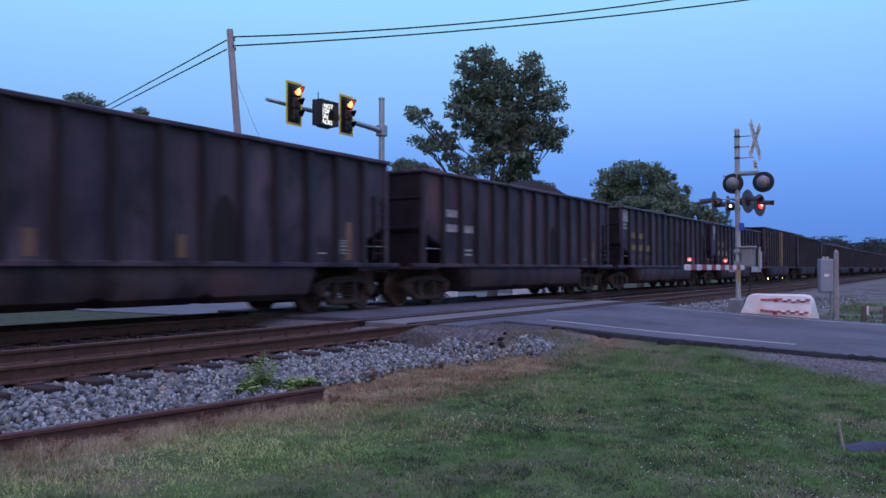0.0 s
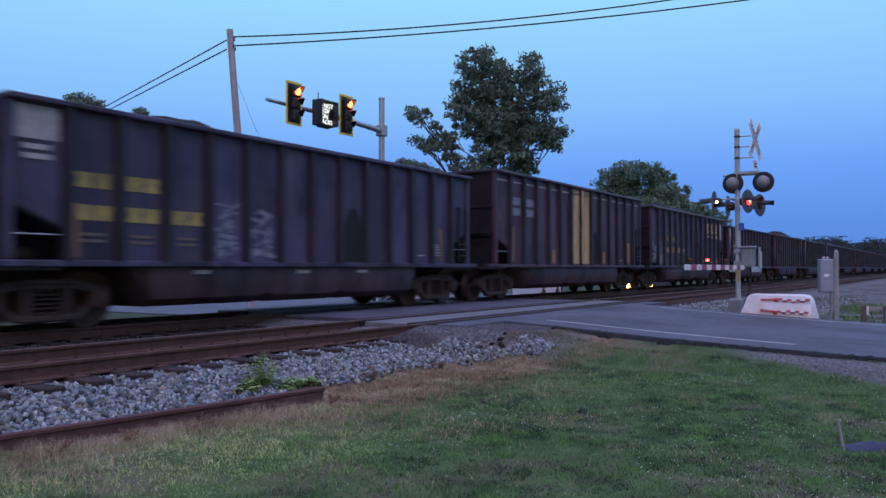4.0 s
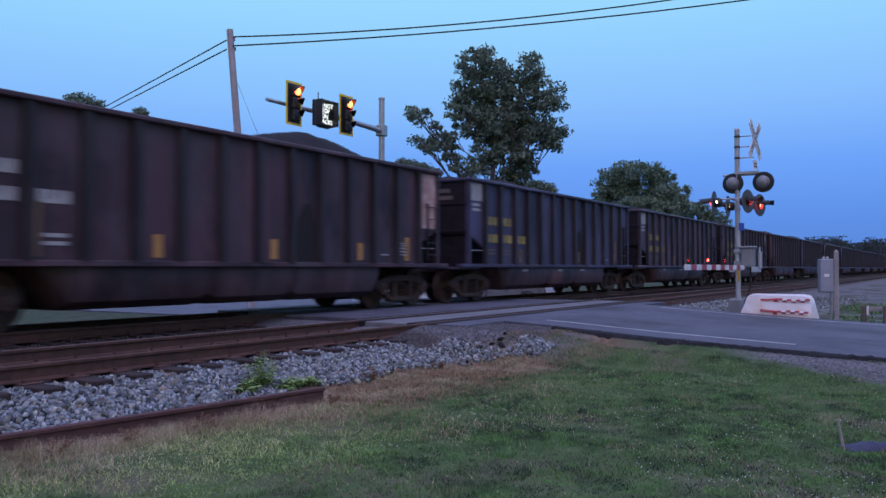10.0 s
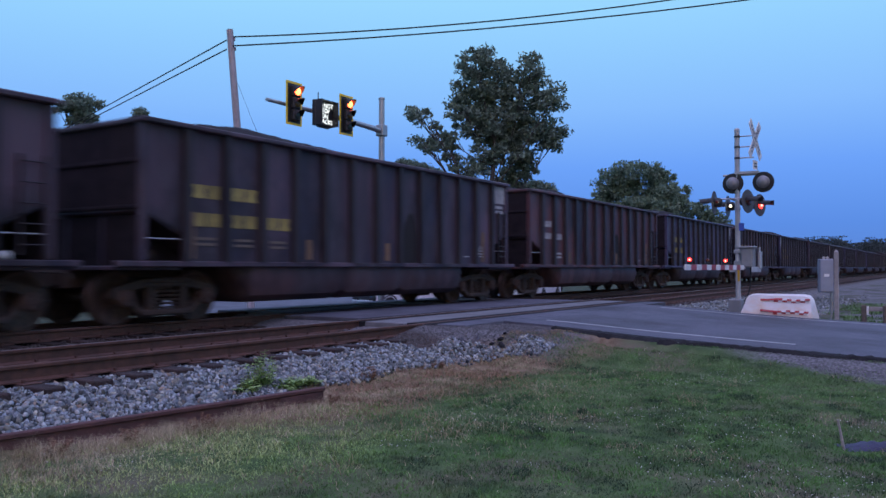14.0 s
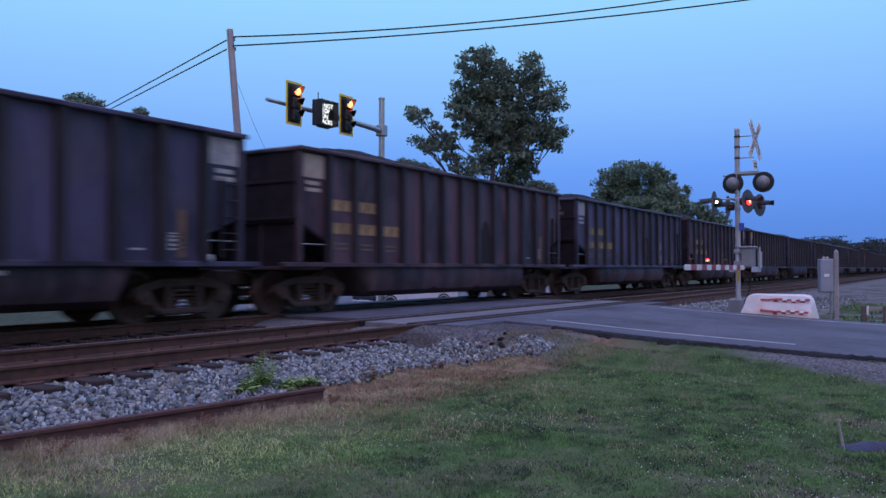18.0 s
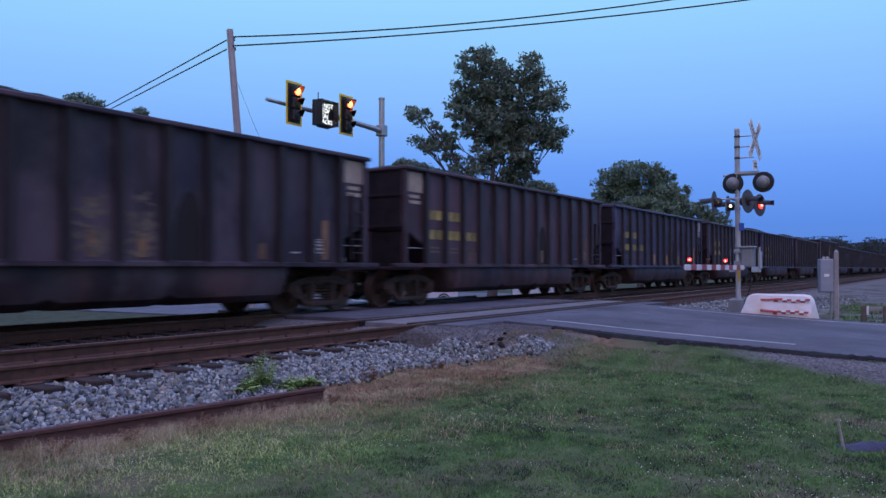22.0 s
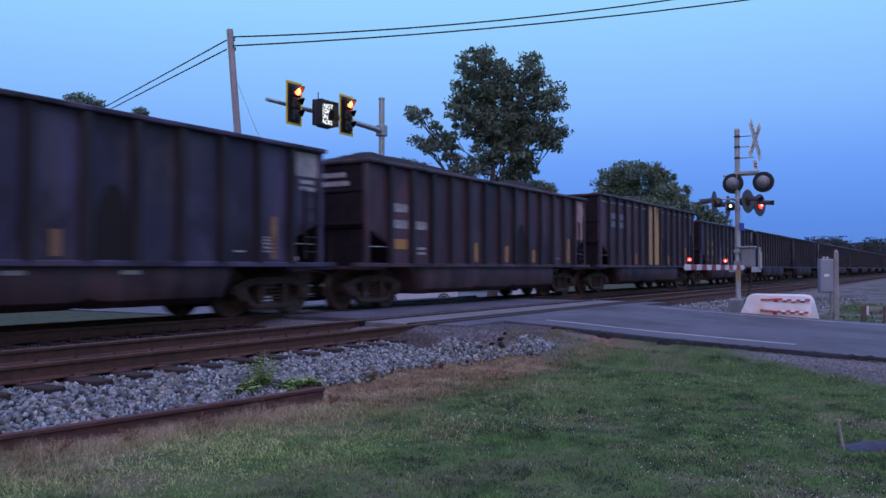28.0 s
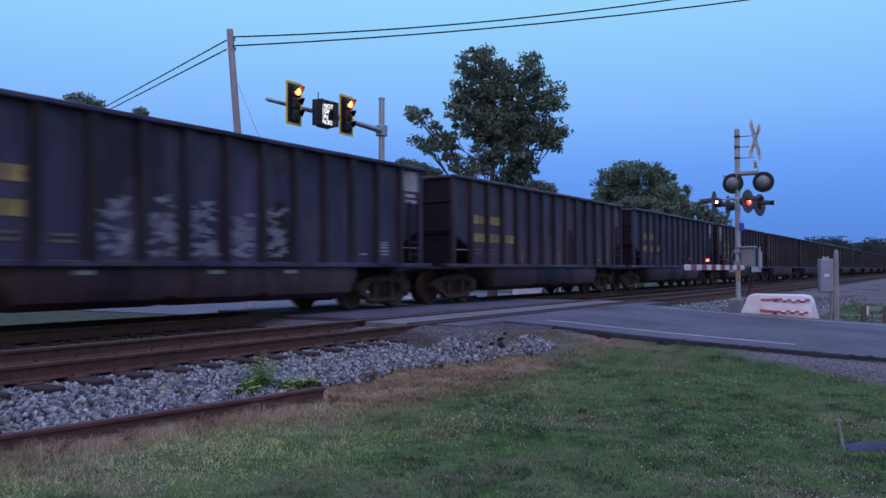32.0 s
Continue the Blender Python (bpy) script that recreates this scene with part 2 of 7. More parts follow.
CAR_BLACK = car_paint("grimy_black_car_paint", (0.049, 0.035, 0.053), (0.104, 0.077, 0.108), GRIME, DUST, OLD_RUST)
CAR_BLUE = car_paint("grimy_dark_blue_car_paint", (0.050, 0.043, 0.082), (0.112, 0.095, 0.176), GRIME, DUST, OLD_RUST)
TUB_PAINT = car_paint("sooty_hopper_paint", (0.064, 0.038, 0.043), (0.127, 0.076, 0.086), GRIME, DUST, OLD_RUST, (0.052, 0.041, 0.048))
CAR_SLATE = car_paint("dusty_slate_car_paint", (0.067, 0.045, 0.060), (0.141, 0.094, 0.124), GRIME, DUST, OLD_RUST)
# Darker car paint for the ribs; their shade is put into the colour.
POST_PAINT = car_paint("grimy_shaded_rib_paint", (0.024, 0.019, 0.022), (0.042, 0.034, 0.038), GRIME, (0.050, 0.041, 0.045), OLD_RUST, (0.030, 0.024, 0.028))
# Near-black matte colour used on the car ends.
END_DARK = surface("matte_dark_end_sheet", (0.012, 0.010, 0.013), (0.030, 0.024, 0.028), 2.2, 0.95, 0, 0.2, 40, (0.045, 0.034, 0.036), 0.9, 0.5, streak=4)
END_DARK.node_tree.nodes["Principled BSDF"].inputs["Specular IOR Level"].default_value = 0.1
MARK_OCHRE = surface("dirty_ochre_stencil", (0.30, 0.18, 0.08), (0.46, 0.29, 0.13), 7, 0.6, 0, 0.1, 70, (0.06, 0.04, 0.03), 3.5, 0.8, 1, rand=0.25)
MARK_DULL = surface("faded_reflective_strip", (0.16, 0.085, 0.045), (0.27, 0.15, 0.075), 6, 0.6, 0, 0.1, 70, (0.07, 0.045, 0.035), 2.5, 0.7, 4, rand=0.35)
MARK_WHITE = surface("dirty_white_stencil", (0.28, 0.265, 0.265), (0.50, 0.48, 0.48), 6, 0.6, 0, 0.1, 70, (0.16, 0.13, 0.12), 2.5, 0.6, 4)
MARK_TAN = surface("grimy_tan_panel", (0.52, 0.33, 0.14), (0.70, 0.46, 0.21), 2.2, 0.6, 0, 0.1, 70, (0.10, 0.06, 0.045), 1.5, 0.8, 4)
MARK_PALE = surface("weathered_pale_tan_patch", (0.36, 0.28, 0.22), (0.50, 0.40, 0.32), 4, 0.6, 0, 0.1, 70, (0.16, 0.11, 0.09), 2.0, 0.6, 3)
MARK_PINK = surface("faded_red_white_panel", (0.40, 0.20, 0.16), (0.66, 0.48, 0.43), 3.0, 0.6, 0, 0.1, 70, (0.16, 0.07, 0.06), 2.2, 0.6, 0.6)
MARK_FADED = surface("faded_tan_spray", (0.10, 0.075, 0.062), (0.19, 0.145, 0.115), 5, 0.7, 0, 0.1, 70, (0.05, 0.04, 0.038), 3, 0.7, 1)
BLOTCH = surface("soot_stain", (0.010, 0.009, 0.010), (0.018, 0.015, 0.016), 3, 0.9, 0, 0.1)
MARK_YELLOW = surface("dirty_yellow_stencil", (0.24, 0.18, 0.05), (0.46, 0.36, 0.10), 7, 0.6, 0, 0.1, 70, (0.05, 0.04, 0.03), 3.5, 0.85, 1, rand=0.3)
MARK_ORANGE = surface("orange_reflective_strip", (0.42, 0.20, 0.05), (0.60, 0.31, 0.08), 6, 0.5, 0, 0.1, 70, (0.15, 0.08, 0.05), 2.5, 0.5, 4)
MARK_GRAF = surface("pale_spray_paint", (0.14, 0.145, 0.185), (0.28, 0.285, 0.34), 5, 0.6, 0, 0.1, 70, (0.14, 0.13, 0.15), 3, 0.6, 2)
LEAF_A = surface("dark_green_leaves", (0.130, 0.185, 0.145), (0.235, 0.300, 0.215), 2.0, 0.9, 0, 0, rand=0.45)
LEAF_B = surface("mid_green_leaves", (0.130, 0.195, 0.140), (0.225, 0.300, 0.200), 2.0, 0.9, 0, 0, rand=0.45)
# Leaf colour is greyed and blued to stand in for distance haze.
LEAF_FAR = surface("haze_greyed_foliage", (0.055, 0.066, 0.066), (0.09, 0.105, 0.10), 0.6, 0.8, 0, 0, rand=0.4)


def zoned(name, base, zones, rand):
    """Blades whose colour drifts over the ground. zones: (colour, noise scale, low, high, amount, x and y span or None)."""
    m = bpy.data.materials.new(name)
    m.use_nodes = True
    n, l = m.node_tree.nodes, m.node_tree.links
    p = n["Principled BSDF"]
    tc, sep = n.new("ShaderNodeTexCoord"), n.new("ShaderNodeSeparateXYZ")
    l.new(tc.outputs["Object"], sep.inputs[0])

    def rng(v, lo, hi, top=1.0):
        q = n.new("ShaderNodeMapRange")
        q.interpolation_type = "SMOOTHSTEP"
        q.inputs["From Min"].default_value, q.inputs["From Max"].default_value, q.inputs["To Max"].default_value = lo, hi, top
        l.new(v, q.inputs["Value"])
        return q.outputs["Result"]

    def times(a, b):
        q = n.new("ShaderNodeMath")
        q.operation = "MULTIPLY"
        l.new(a, q.inputs[0])
        l.new(b, q.inputs[1])
        return q.outputs[0]

    col = None
    for i, (colour, scale, lo, hi, amount, span) in enumerate(zones):
        mp = n.new("ShaderNodeMapping")
        mp.inputs["Location"].default_value = (i * 7.3, i * 3.1, 0)
        l.new(tc.outputs["Object"], mp.inputs["Vector"])
        q = n.new("ShaderNodeTexNoise")
        q.inputs["Scale"].default_value, q.inputs["Detail"].default_value, q.inputs["Roughness"].default_value = scale, 5, 0.6
        l.new(mp.outputs["Vector"], q.inputs["Vector"])
        f = rng(q.outputs["Fac"], lo, hi, amount)
        if span:
            (xa, xb), (ya, yb) = span
            f = times(times(f, rng(sep.outputs[0], xa, xb)), rng(sep.outputs[1], ya, yb))
        mx = n.new("ShaderNodeMix")
        mx.data_type = "RGBA"
        if col is None:
            mx.inputs[6].default_value = (*base, 1)
        else:
            l.new(col, mx.inputs[6])
        mx.inputs[7].default_value = (*colour, 1)
        l.new(f, mx.inputs[0])
        col = mx.outputs[2]
    geo = n.new("ShaderNodeNewGeometry")
    mr = n.new("ShaderNodeMapRange")
    mr.inputs["To Min"].default_value, mr.inputs["To Max"].default_value = 1 - rand, 1 + rand
    l.new(geo.outputs["Random Per Island"], mr.inputs["Value"])
    hs = n.new("ShaderNodeHueSaturation")
    l.new(mr.outputs["Result"], hs.inputs["Value"])
    l.new(col, hs.inputs["Color"])
    l.new(hs.outputs["Color"], p.inputs["Base Color"])
    p.inputs["Roughness"].default_value = 0.7
    return m


GRASS = zoned("lawn_blades", (0.060, 0.112, 0.045), [((0.092, 0.190, 0.055), 0.8, 0.44, 0.56, 1.0, None), ((0.135, 0.290, 0.075), 2.1, 0.49, 0.60, 0.9, None), ((0.20, 0.24, 0.12), 1.2, 0.54, 0.66, 0.6, None), ((0.028, 0.052, 0.032), 3.3, 0.50, 0.60, 0.9, None), ((0.22, 0.20, 0.14), 4.4, 0.58, 0.67, 0.5, None),
                                                   ((0.26, 0.40, 0.13), 1.0, 0.34, 0.54, 0.9, ((8.0, 6.0), (3.5, 4.5))), ((0.42, 0.48, 0.20), 1.4, 0.34, 0.52, 0.9, ((6.8, 5.2), (4.0, 4.9))), ((0.165, 0.285, 0.10), 1.0, 0.40, 0.58, 0.7, ((7.5, 9.5), (-3.0, -2.0)))], 0.4)
GRASS_DRY = zoned("dry_grass_blades", (0.33, 0.27, 0.165), [((0.48, 0.41, 0.27), 1.6, 0.42, 0.60, 1.0, None), ((0.34, 0.195, 0.125), 1.4, 0.40, 0.58, 0.85, ((5.6, 7.4), (4.2, 4.8))), ((0.17, 0.10, 0.065), 3.6, 0.50, 0.62, 0.85, ((5.0, 7.0), (4.2, 4.8)))], 0.4)
WEED = surface("fresh_weed_leaves", (0.19, 0.30, 0.085), (0.31, 0.43, 0.14), 4, 0.55, 0, 0, rand=0.3)
DEAD_WEED = surface("withered_weed", (0.17, 0.085, 0.055), (0.30, 0.18, 0.11), 4, 0.8, 0, 0, rand=0.3)
CLOVER = surface("white_clover_heads", (0.55, 0.55, 0.48), (0.7, 0.7, 0.62), 6, 0.8, 0, 0, rand=0.2)
BLUE_CLOTH = surface("purple_blue_tarp", (0.026, 0.027, 0.060), (0.055, 0.056, 0.100), 6, 0.8, 0, 0.5, 25, (0.05, 0.05, 0.10), 3, 0.5)
BLUE_SIGN = surface("blue_sign_enamel", (0.02, 0.07, 0.40), (0.03, 0.09, 0.48), 5, 0.4, 0, 0.05)
LED_WHITE = glow("white_sign_leds", (0.92, 0.97, 1.0), 0.9)
RED_LIT = glow("lit_red_signal", (1.0, 0.085, 0.025), 6.0)
RED_HOT = glow("lit_signal_centre", (1.0, 0.42, 0.10), 2.6)
FLASH_LIT = glow("lit_flasher", (1.0, 0.022, 0.018), 2.6)
FLASH_HOT = glow("lit_flasher_centre", (1.0, 0.34, 0.22), 2.6)
PEEP_LIT = glow("lit_side_lamp", (1.0, 0.85, 0.6), 3)
LENS_DARK = glass("dark_red_lens", (0.10, 0.012, 0.01))
LENS_AMBER = glass("dark_amber_lens", (0.10, 0.06, 0.012))
LENS_GREEN = glass("dark_green_lens", (0.03, 0.05, 0.045))
HEADLAMP = glow("lit_headlamp", (1.0, 0.50, 0.16), 4.5)
GLASS_DARK = glass("dark_window_glass", (0.02, 0.022, 0.026))
CAR_WHITE = surface("white_car_paint", (0.72, 0.73, 0.74), (0.8, 0.8, 0.81), 2, 0.3, 0, 0)
CAR_GREY = surface("grey_car_paint", (0.20, 0.21, 0.22), (0.26, 0.27, 0.28), 2, 0.3, 0.4, 0)
TYRE = surface("tyre_rubber", (0.018, 0.018, 0.019), (0.03, 0.03, 0.03), 8, 0.85, 0, 0.3)
GREY_DISC = surface("weathered_grey_disc", (0.055, 0.055, 0.06), (0.10, 0.10, 0.105), 6, 0.5, 0, 0.1)
GRIT = surface("asphalt_grit", (0.09, 0.09, 0.095), (0.19, 0.185, 0.19), 20, 0.9, 0, 0.4, 80, (0.05, 0.05, 0.05), 1.2, 0.5, rand=0.4)
for leafy in (LEAF_A, LEAF_B, LEAF_FAR, GRASS, GRASS_DRY, COAL, ASPHALT_NEW, ASPHALT, ASPHALT_DULL, STONE):
    leafy.node_tree.nodes["Principled BSDF"].inputs["Specular IOR Level"].default_value = 0.15
CABINET = surface("blue_grey_cabinet_paint", (0.24, 0.265, 0.33), (0.31, 0.335, 0.40), 3, 0.5, 0.1, 0.1, 60, (0.18, 0.19, 0.22), 1.5, 0.5, streak=3)
POLE_WOOD = surface("bleached_pole_wood", (0.36, 0.33, 0.34), (0.48, 0.44, 0.46), 5, 0.85, 0, 0.6, 40, (0.20, 0.16, 0.15), 2.2, 0.6, streak=8)
for leafy in (LEAF_A, LEAF_B, LEAF_FAR):
    # leaves let part of the light through
    n_, l_ = leafy.node_tree.nodes, leafy.node_tree.links
    thin, blend = n_.new("ShaderNodeBsdfTranslucent"), n_.new("ShaderNodeMixShader")
    pr = n_["Principled BSDF"]
    l_.new(pr.inputs["Base Color"].links[0].from_socket, thin.inputs["Color"])
    blend.inputs[0].default_value = 0.35
    l_.new(pr.outputs[0], blend.inputs[1])
    l_.new(thin.outputs[0], blend.inputs[2])
    l_.new(blend.outputs[0], n_["Material Output"].inputs["Surface"])
MACHINE = surface("scuffed_grey_housing", (0.20, 0.205, 0.215), (0.32, 0.325, 0.335), 5, 0.5, 0.2, 0.15, 60, (0.10, 0.095, 0.09), 2.5, 0.6)


# ---- mesh helpers ----
class Shape:
    """Collects faces of simple solids into one mesh."""

    def __init__(self):
        self.v, self.f = [], []

    def add(self, verts, faces):
        o = len(self.v)
        self.v += [tuple(p) for p in verts]
        self.f += [tuple(i + o for i in q) for q in faces]
        return self

    def box(self, x0, x1, y0, y1, z0, z1, c=0.0):
        if c <= 0:
            vs = [(x, y, z) for x in (x0, x1) for y in (y0, y1) for z in (z0, z1)]
            return self.add(vs, [(0, 1, 3, 2), (4, 6, 7, 5), (0, 4, 5, 1), (2, 3, 7, 6), (0, 2, 6, 4), (1, 5, 7, 3)])
        bm = bmesh.new()
        bmesh.ops.create_cube(bm, size=1.0)
        for q in bm.verts:
            q.co = Vector(((x0 + x1) / 2 + q.co.x * (x1 - x0), (y0 + y1) / 2 + q.co.y * (y1 - y0), (z0 + z1) / 2 + q.co.z * (z1 - z0)))
        bmesh.ops.bevel(bm, geom=bm.edges[:], offset=c, segments=1, affect="EDGES", profile=0.5)
        bm.verts.index_update()
        self.add([q.co[:] for q in bm.verts], [[q.index for q in f.verts] for f in bm.faces])
        bm.free()
        return self

    def cyl(self, a, b, r0, r1=None, n=12, caps=True):
        a, b = Vector(a), Vector(b)
        r1 = r0 if r1 is None else r1
        q = (b - a).to_track_quat("Z", "Y")
        vs = []
        for p, r in ((a, r0), (b, r1)):
            vs += [p + q @ Vector((r * math.cos(2 * math.pi * i / n), r * math.sin(2 * math.pi * i / n), 0)) for i in range(n)]
        fs = [(i, (i + 1) % n, n + (i + 1) % n, n + i) for i in range(n)]
        if caps:
            fs += [tuple(range(n - 1, -1, -1)), tuple(range(n, 2 * n))]
        return self.add(vs, fs)

    def lathe(self, origin, axis, profile, n=20):
        """profile: (radius, distance along the axis)."""
        q = Vector(axis).to_track_quat("Z", "Y")
        o = Vector(origin)
        vs, fs = [], []
        for r, h in profile:
            vs += [o + q @ Vector((r * math.cos(2 * math.pi * i / n), r * math.sin(2 * math.pi * i / n), h)) for i in range(n)]
        for k in range(len(profile) - 1):
            fs += [(k * n + i, k * n + (i + 1) % n, (k + 1) * n + (i + 1) % n, (k + 1) * n + i) for i in range(n)]
        fs += [tuple(range(n - 1, -1, -1)), tuple(range((len(profile) - 1) * n, len(profile) * n))]
        return self.add(vs, fs)

    def prism(self, poly, lo, hi, axis="y"):
        """A polygon in the two other axes, drawn out along axis."""
        n = len(poly)
        put = {"y": lambda p, d: (p[0], d, p[1]), "x": lambda p, d: (d, p[0], p[1]), "z": lambda p, d: (p[0], p[1], d)}[axis]
        vs = [put(p, lo) for p in poly] + [put(p, hi) for p in poly]
        fs = [tuple(range(n)), tuple(range(2 * n - 1, n - 1, -1))]
        fs += [(i, n + i, n + (i + 1) % n, (i + 1) % n) for i in range(n)]
        return self.add(vs, fs)

    def tube(self, pts, r, n=6):
        """One swept skin along a line of points."""
        pts = [Vector(p) for p in pts]
        vs, fs = [], []
        for i, p in enumerate(pts):
            d = (pts[min(i + 1, len(pts) - 1)] - pts[max(i - 1, 0)]).normalized()
            q = d.to_track_quat("Z", "Y")
            rr = r(p) if callable(r) else r
            vs += [p + q @ Vector((rr * math.cos(2 * math.pi * k / n), rr * math.sin(2 * math.pi * k / n), 0)) for k in range(n)]
        for i in range(len(pts) - 1):
            fs += [(i * n + k, i * n + (k + 1) % n, (i + 1) * n + (k + 1) % n, (i + 1) * n + k) for k in range(n)]
        fs += [tuple(range(n - 1, -1, -1)), tuple(range((len(pts) - 1) * n, len(pts) * n))]
        return self.add(vs, fs)

    def mesh(self, name, mat=None, smooth=False):
        me = bpy.data.meshes.new(name)
        me.from_pydata(self.v, [], self.f)
        bm = bmesh.new()
        bm.from_mesh(me)
        bmesh.ops.recalc_face_normals(bm, faces=bm.faces[:])
        bm.to_mesh(me)
        bm.free()
        if smooth:
            me.polygons.foreach_set("use_smooth", [True] * len(me.polygons))
            me.set_sharp_from_angle(angle=radians(40))
        if mat:
            me.materials.append(mat)
        return me


def bulk(name, verts, faces, mat, smooth=False):
    """A large mesh from numpy arrays; all faces have the same number of corners."""
    me = bpy.data.meshes.new(name)
    verts, faces = np.asarray(verts, dtype=np.float32), np.asarray(faces, dtype=np.int32)
    me.vertices.add(len(verts))
    me.vertices.foreach_set("co", verts.ravel())
    k = faces.shape[1]
    me.loops.add(faces.size)
    me.loops.foreach_set("vertex_index", faces.ravel())
    me.polygons.add(len(faces))
    me.polygons.foreach_set("loop_start", np.arange(0, faces.size, k, dtype=np.int32))
    if smooth:
        me.polygons.foreach_set("use_smooth", np.ones(len(faces), dtype=bool))
    me.materials.append(mat)
    me.update(calc_edges=True)
    return me


def part(name, shape, mat, parent, label="", at=None, smooth=False):
    """One mesh object under a thing or a part. shape: a Shape, or a mesh that several parts share."""
    me = shape if isinstance(shape, bpy.types.Mesh) else shape.mesh(name, mat, smooth)
    ob = new(name, me)
    if at is not None:
        ob.matrix_basis = at
    ob.parent = parent
    if mat and me.materials and me.materials[0] is not mat:
        ob.material_slots[0].link = "OBJECT"
        ob.material_slots[0].material = mat
    if label:
        ob["label"] = label
    return ob


def thing(name, m, label, category, group="", kind=""):
    ob = new(name)
    ob.empty_display_size = 0.2
    ob.matrix_basis = m
    return tagged(ob, label, category, group, kind)


def solid(name, shape, mat, label, category="", group="", kind="", smooth=False):
    """A thing or a piece of the setting that is one mesh."""
    me = shape if isinstance(shape, bpy.types.Mesh) else shape.mesh(name, mat, smooth)
    return tagged(new(name, me), label, category, group, kind)


def text_mesh(words, size, depth):
    cu = bpy.data.curves.new("lettering", "FONT")
    cu.body, cu.size, cu.extrude, cu.align_x, cu.align_y = words, size, depth, "CENTER", "CENTER"
    tmp = bpy.data.objects.new("lettering", cu)
    scene.collection.objects.link(tmp)
    me = bpy.data.meshes.new_from_object(tmp.evaluated_get(bpy.context.evaluated_depsgraph_get()))
    bpy.data.objects.remove(tmp)
    return me


def sheet_noise(x, y, s):
    return noise.noise((x * s, y * s, 3.7))


# ---- ground, road, tracks ----
NEAR_A, GAUGE = 7.9, 1.507
NEAR_C = NEAR_A + GAUGE / 2      # centre of the near track
FAR_C = 12.03 + GAUGE / 2        # centre of the train's track
ROAD0, ROAD1 = 13.3, 21.3        # the road's edges along the tracks


def lerp(t, table):
    for (a, p), (b, q) in zip(table[:-1], table[1:]):
        if t <= b:
            return p + (q - p) * max(0.0, t - a) / (b - a)
    return table[-1][1]


ROAD_PROFILE = [(-60, -0.75), (-6, -0.5), (-2, -0.40), (1, -0.32), (2.5, -0.26), (4.5, -0.16), (6.3, -0.04), (7.2, -0.004), (14.4, -0.004), (15.6, -0.10), (18, -1.05), (26, -1.2), (80, -1.2)]
EARTH = [(-60, -0.75), (0, -0.58), (3.5, -0.55), (5.2, -0.52), (6.1, -0.52), (7.2, -0.27), (7.6, -0.225), (9.9, -0.22), (10.7, -0.25), (11.5, -0.22), (14.3, -0.22), (15.6, -0.7), (17.6, -1.2), (40, -1.26), (900, -1.35)]


def road_z(y):
    return lerp(y, ROAD_PROFILE)


def lip_width(y):
    """How far the crumbled tar reaches from the road's near edge."""
    w = max(0.05, 0.26 + 0.14 * noise.noise((y * 0.8, 0, 9.0)) + 0.10 * noise.noise((y * 3.3, 0, 2.0)) + 0.05 * noise.noise((y * 11.0, 0, 4.0)))
    return w + 0.30 * math.exp(-((y - 4.4) / 1.1) ** 2)


def in_road(x):
    """1 on the road, 0 a metre and a half off it."""
    return min(1.0, max(0.0, 1 - max(ROAD0 - x, x - ROAD1) / 1.6))


def ground_z(x, y):
    e = lerp(y, EARTH)
    if -4 < y < 6.5 and x < 14:
        e += 0.035 * sheet_noise(x, y, 0.45) + 0.015 * sheet_noise(x, y, 1.7)
    w = in_road(x)
    if ROAD0 - 0.4 < x < ROAD1 + 0.4:
        w = 1.0
    e = e * (1 - w) + (road_z(y) - 0.05) * w
    if 4.7 < y < 16 and x < ROAD0 - 0.4:
        lip = 11.75 if y < 9.6 else (12.5 if y < 13 else 13.9)
        k = min(1.0, (y - 4.7) / 1.4) * min(1.0, max(0.0, 1 - (lip - x) / (1.2 if y < 8 else 0.8)))
        e = e * (1 - k) + (min(-0.03, road_z(y) - 0.03) - (0.05 if y > 8 else 0.0)) * k
    return e


def steps(*spans):
    out = []
    for a, b, d in spans:
        k = max(1, round((b - a) / d))
        out += [a + (b - a) * i / k for i in range(k)]
    return out + [spans[-1][1]]


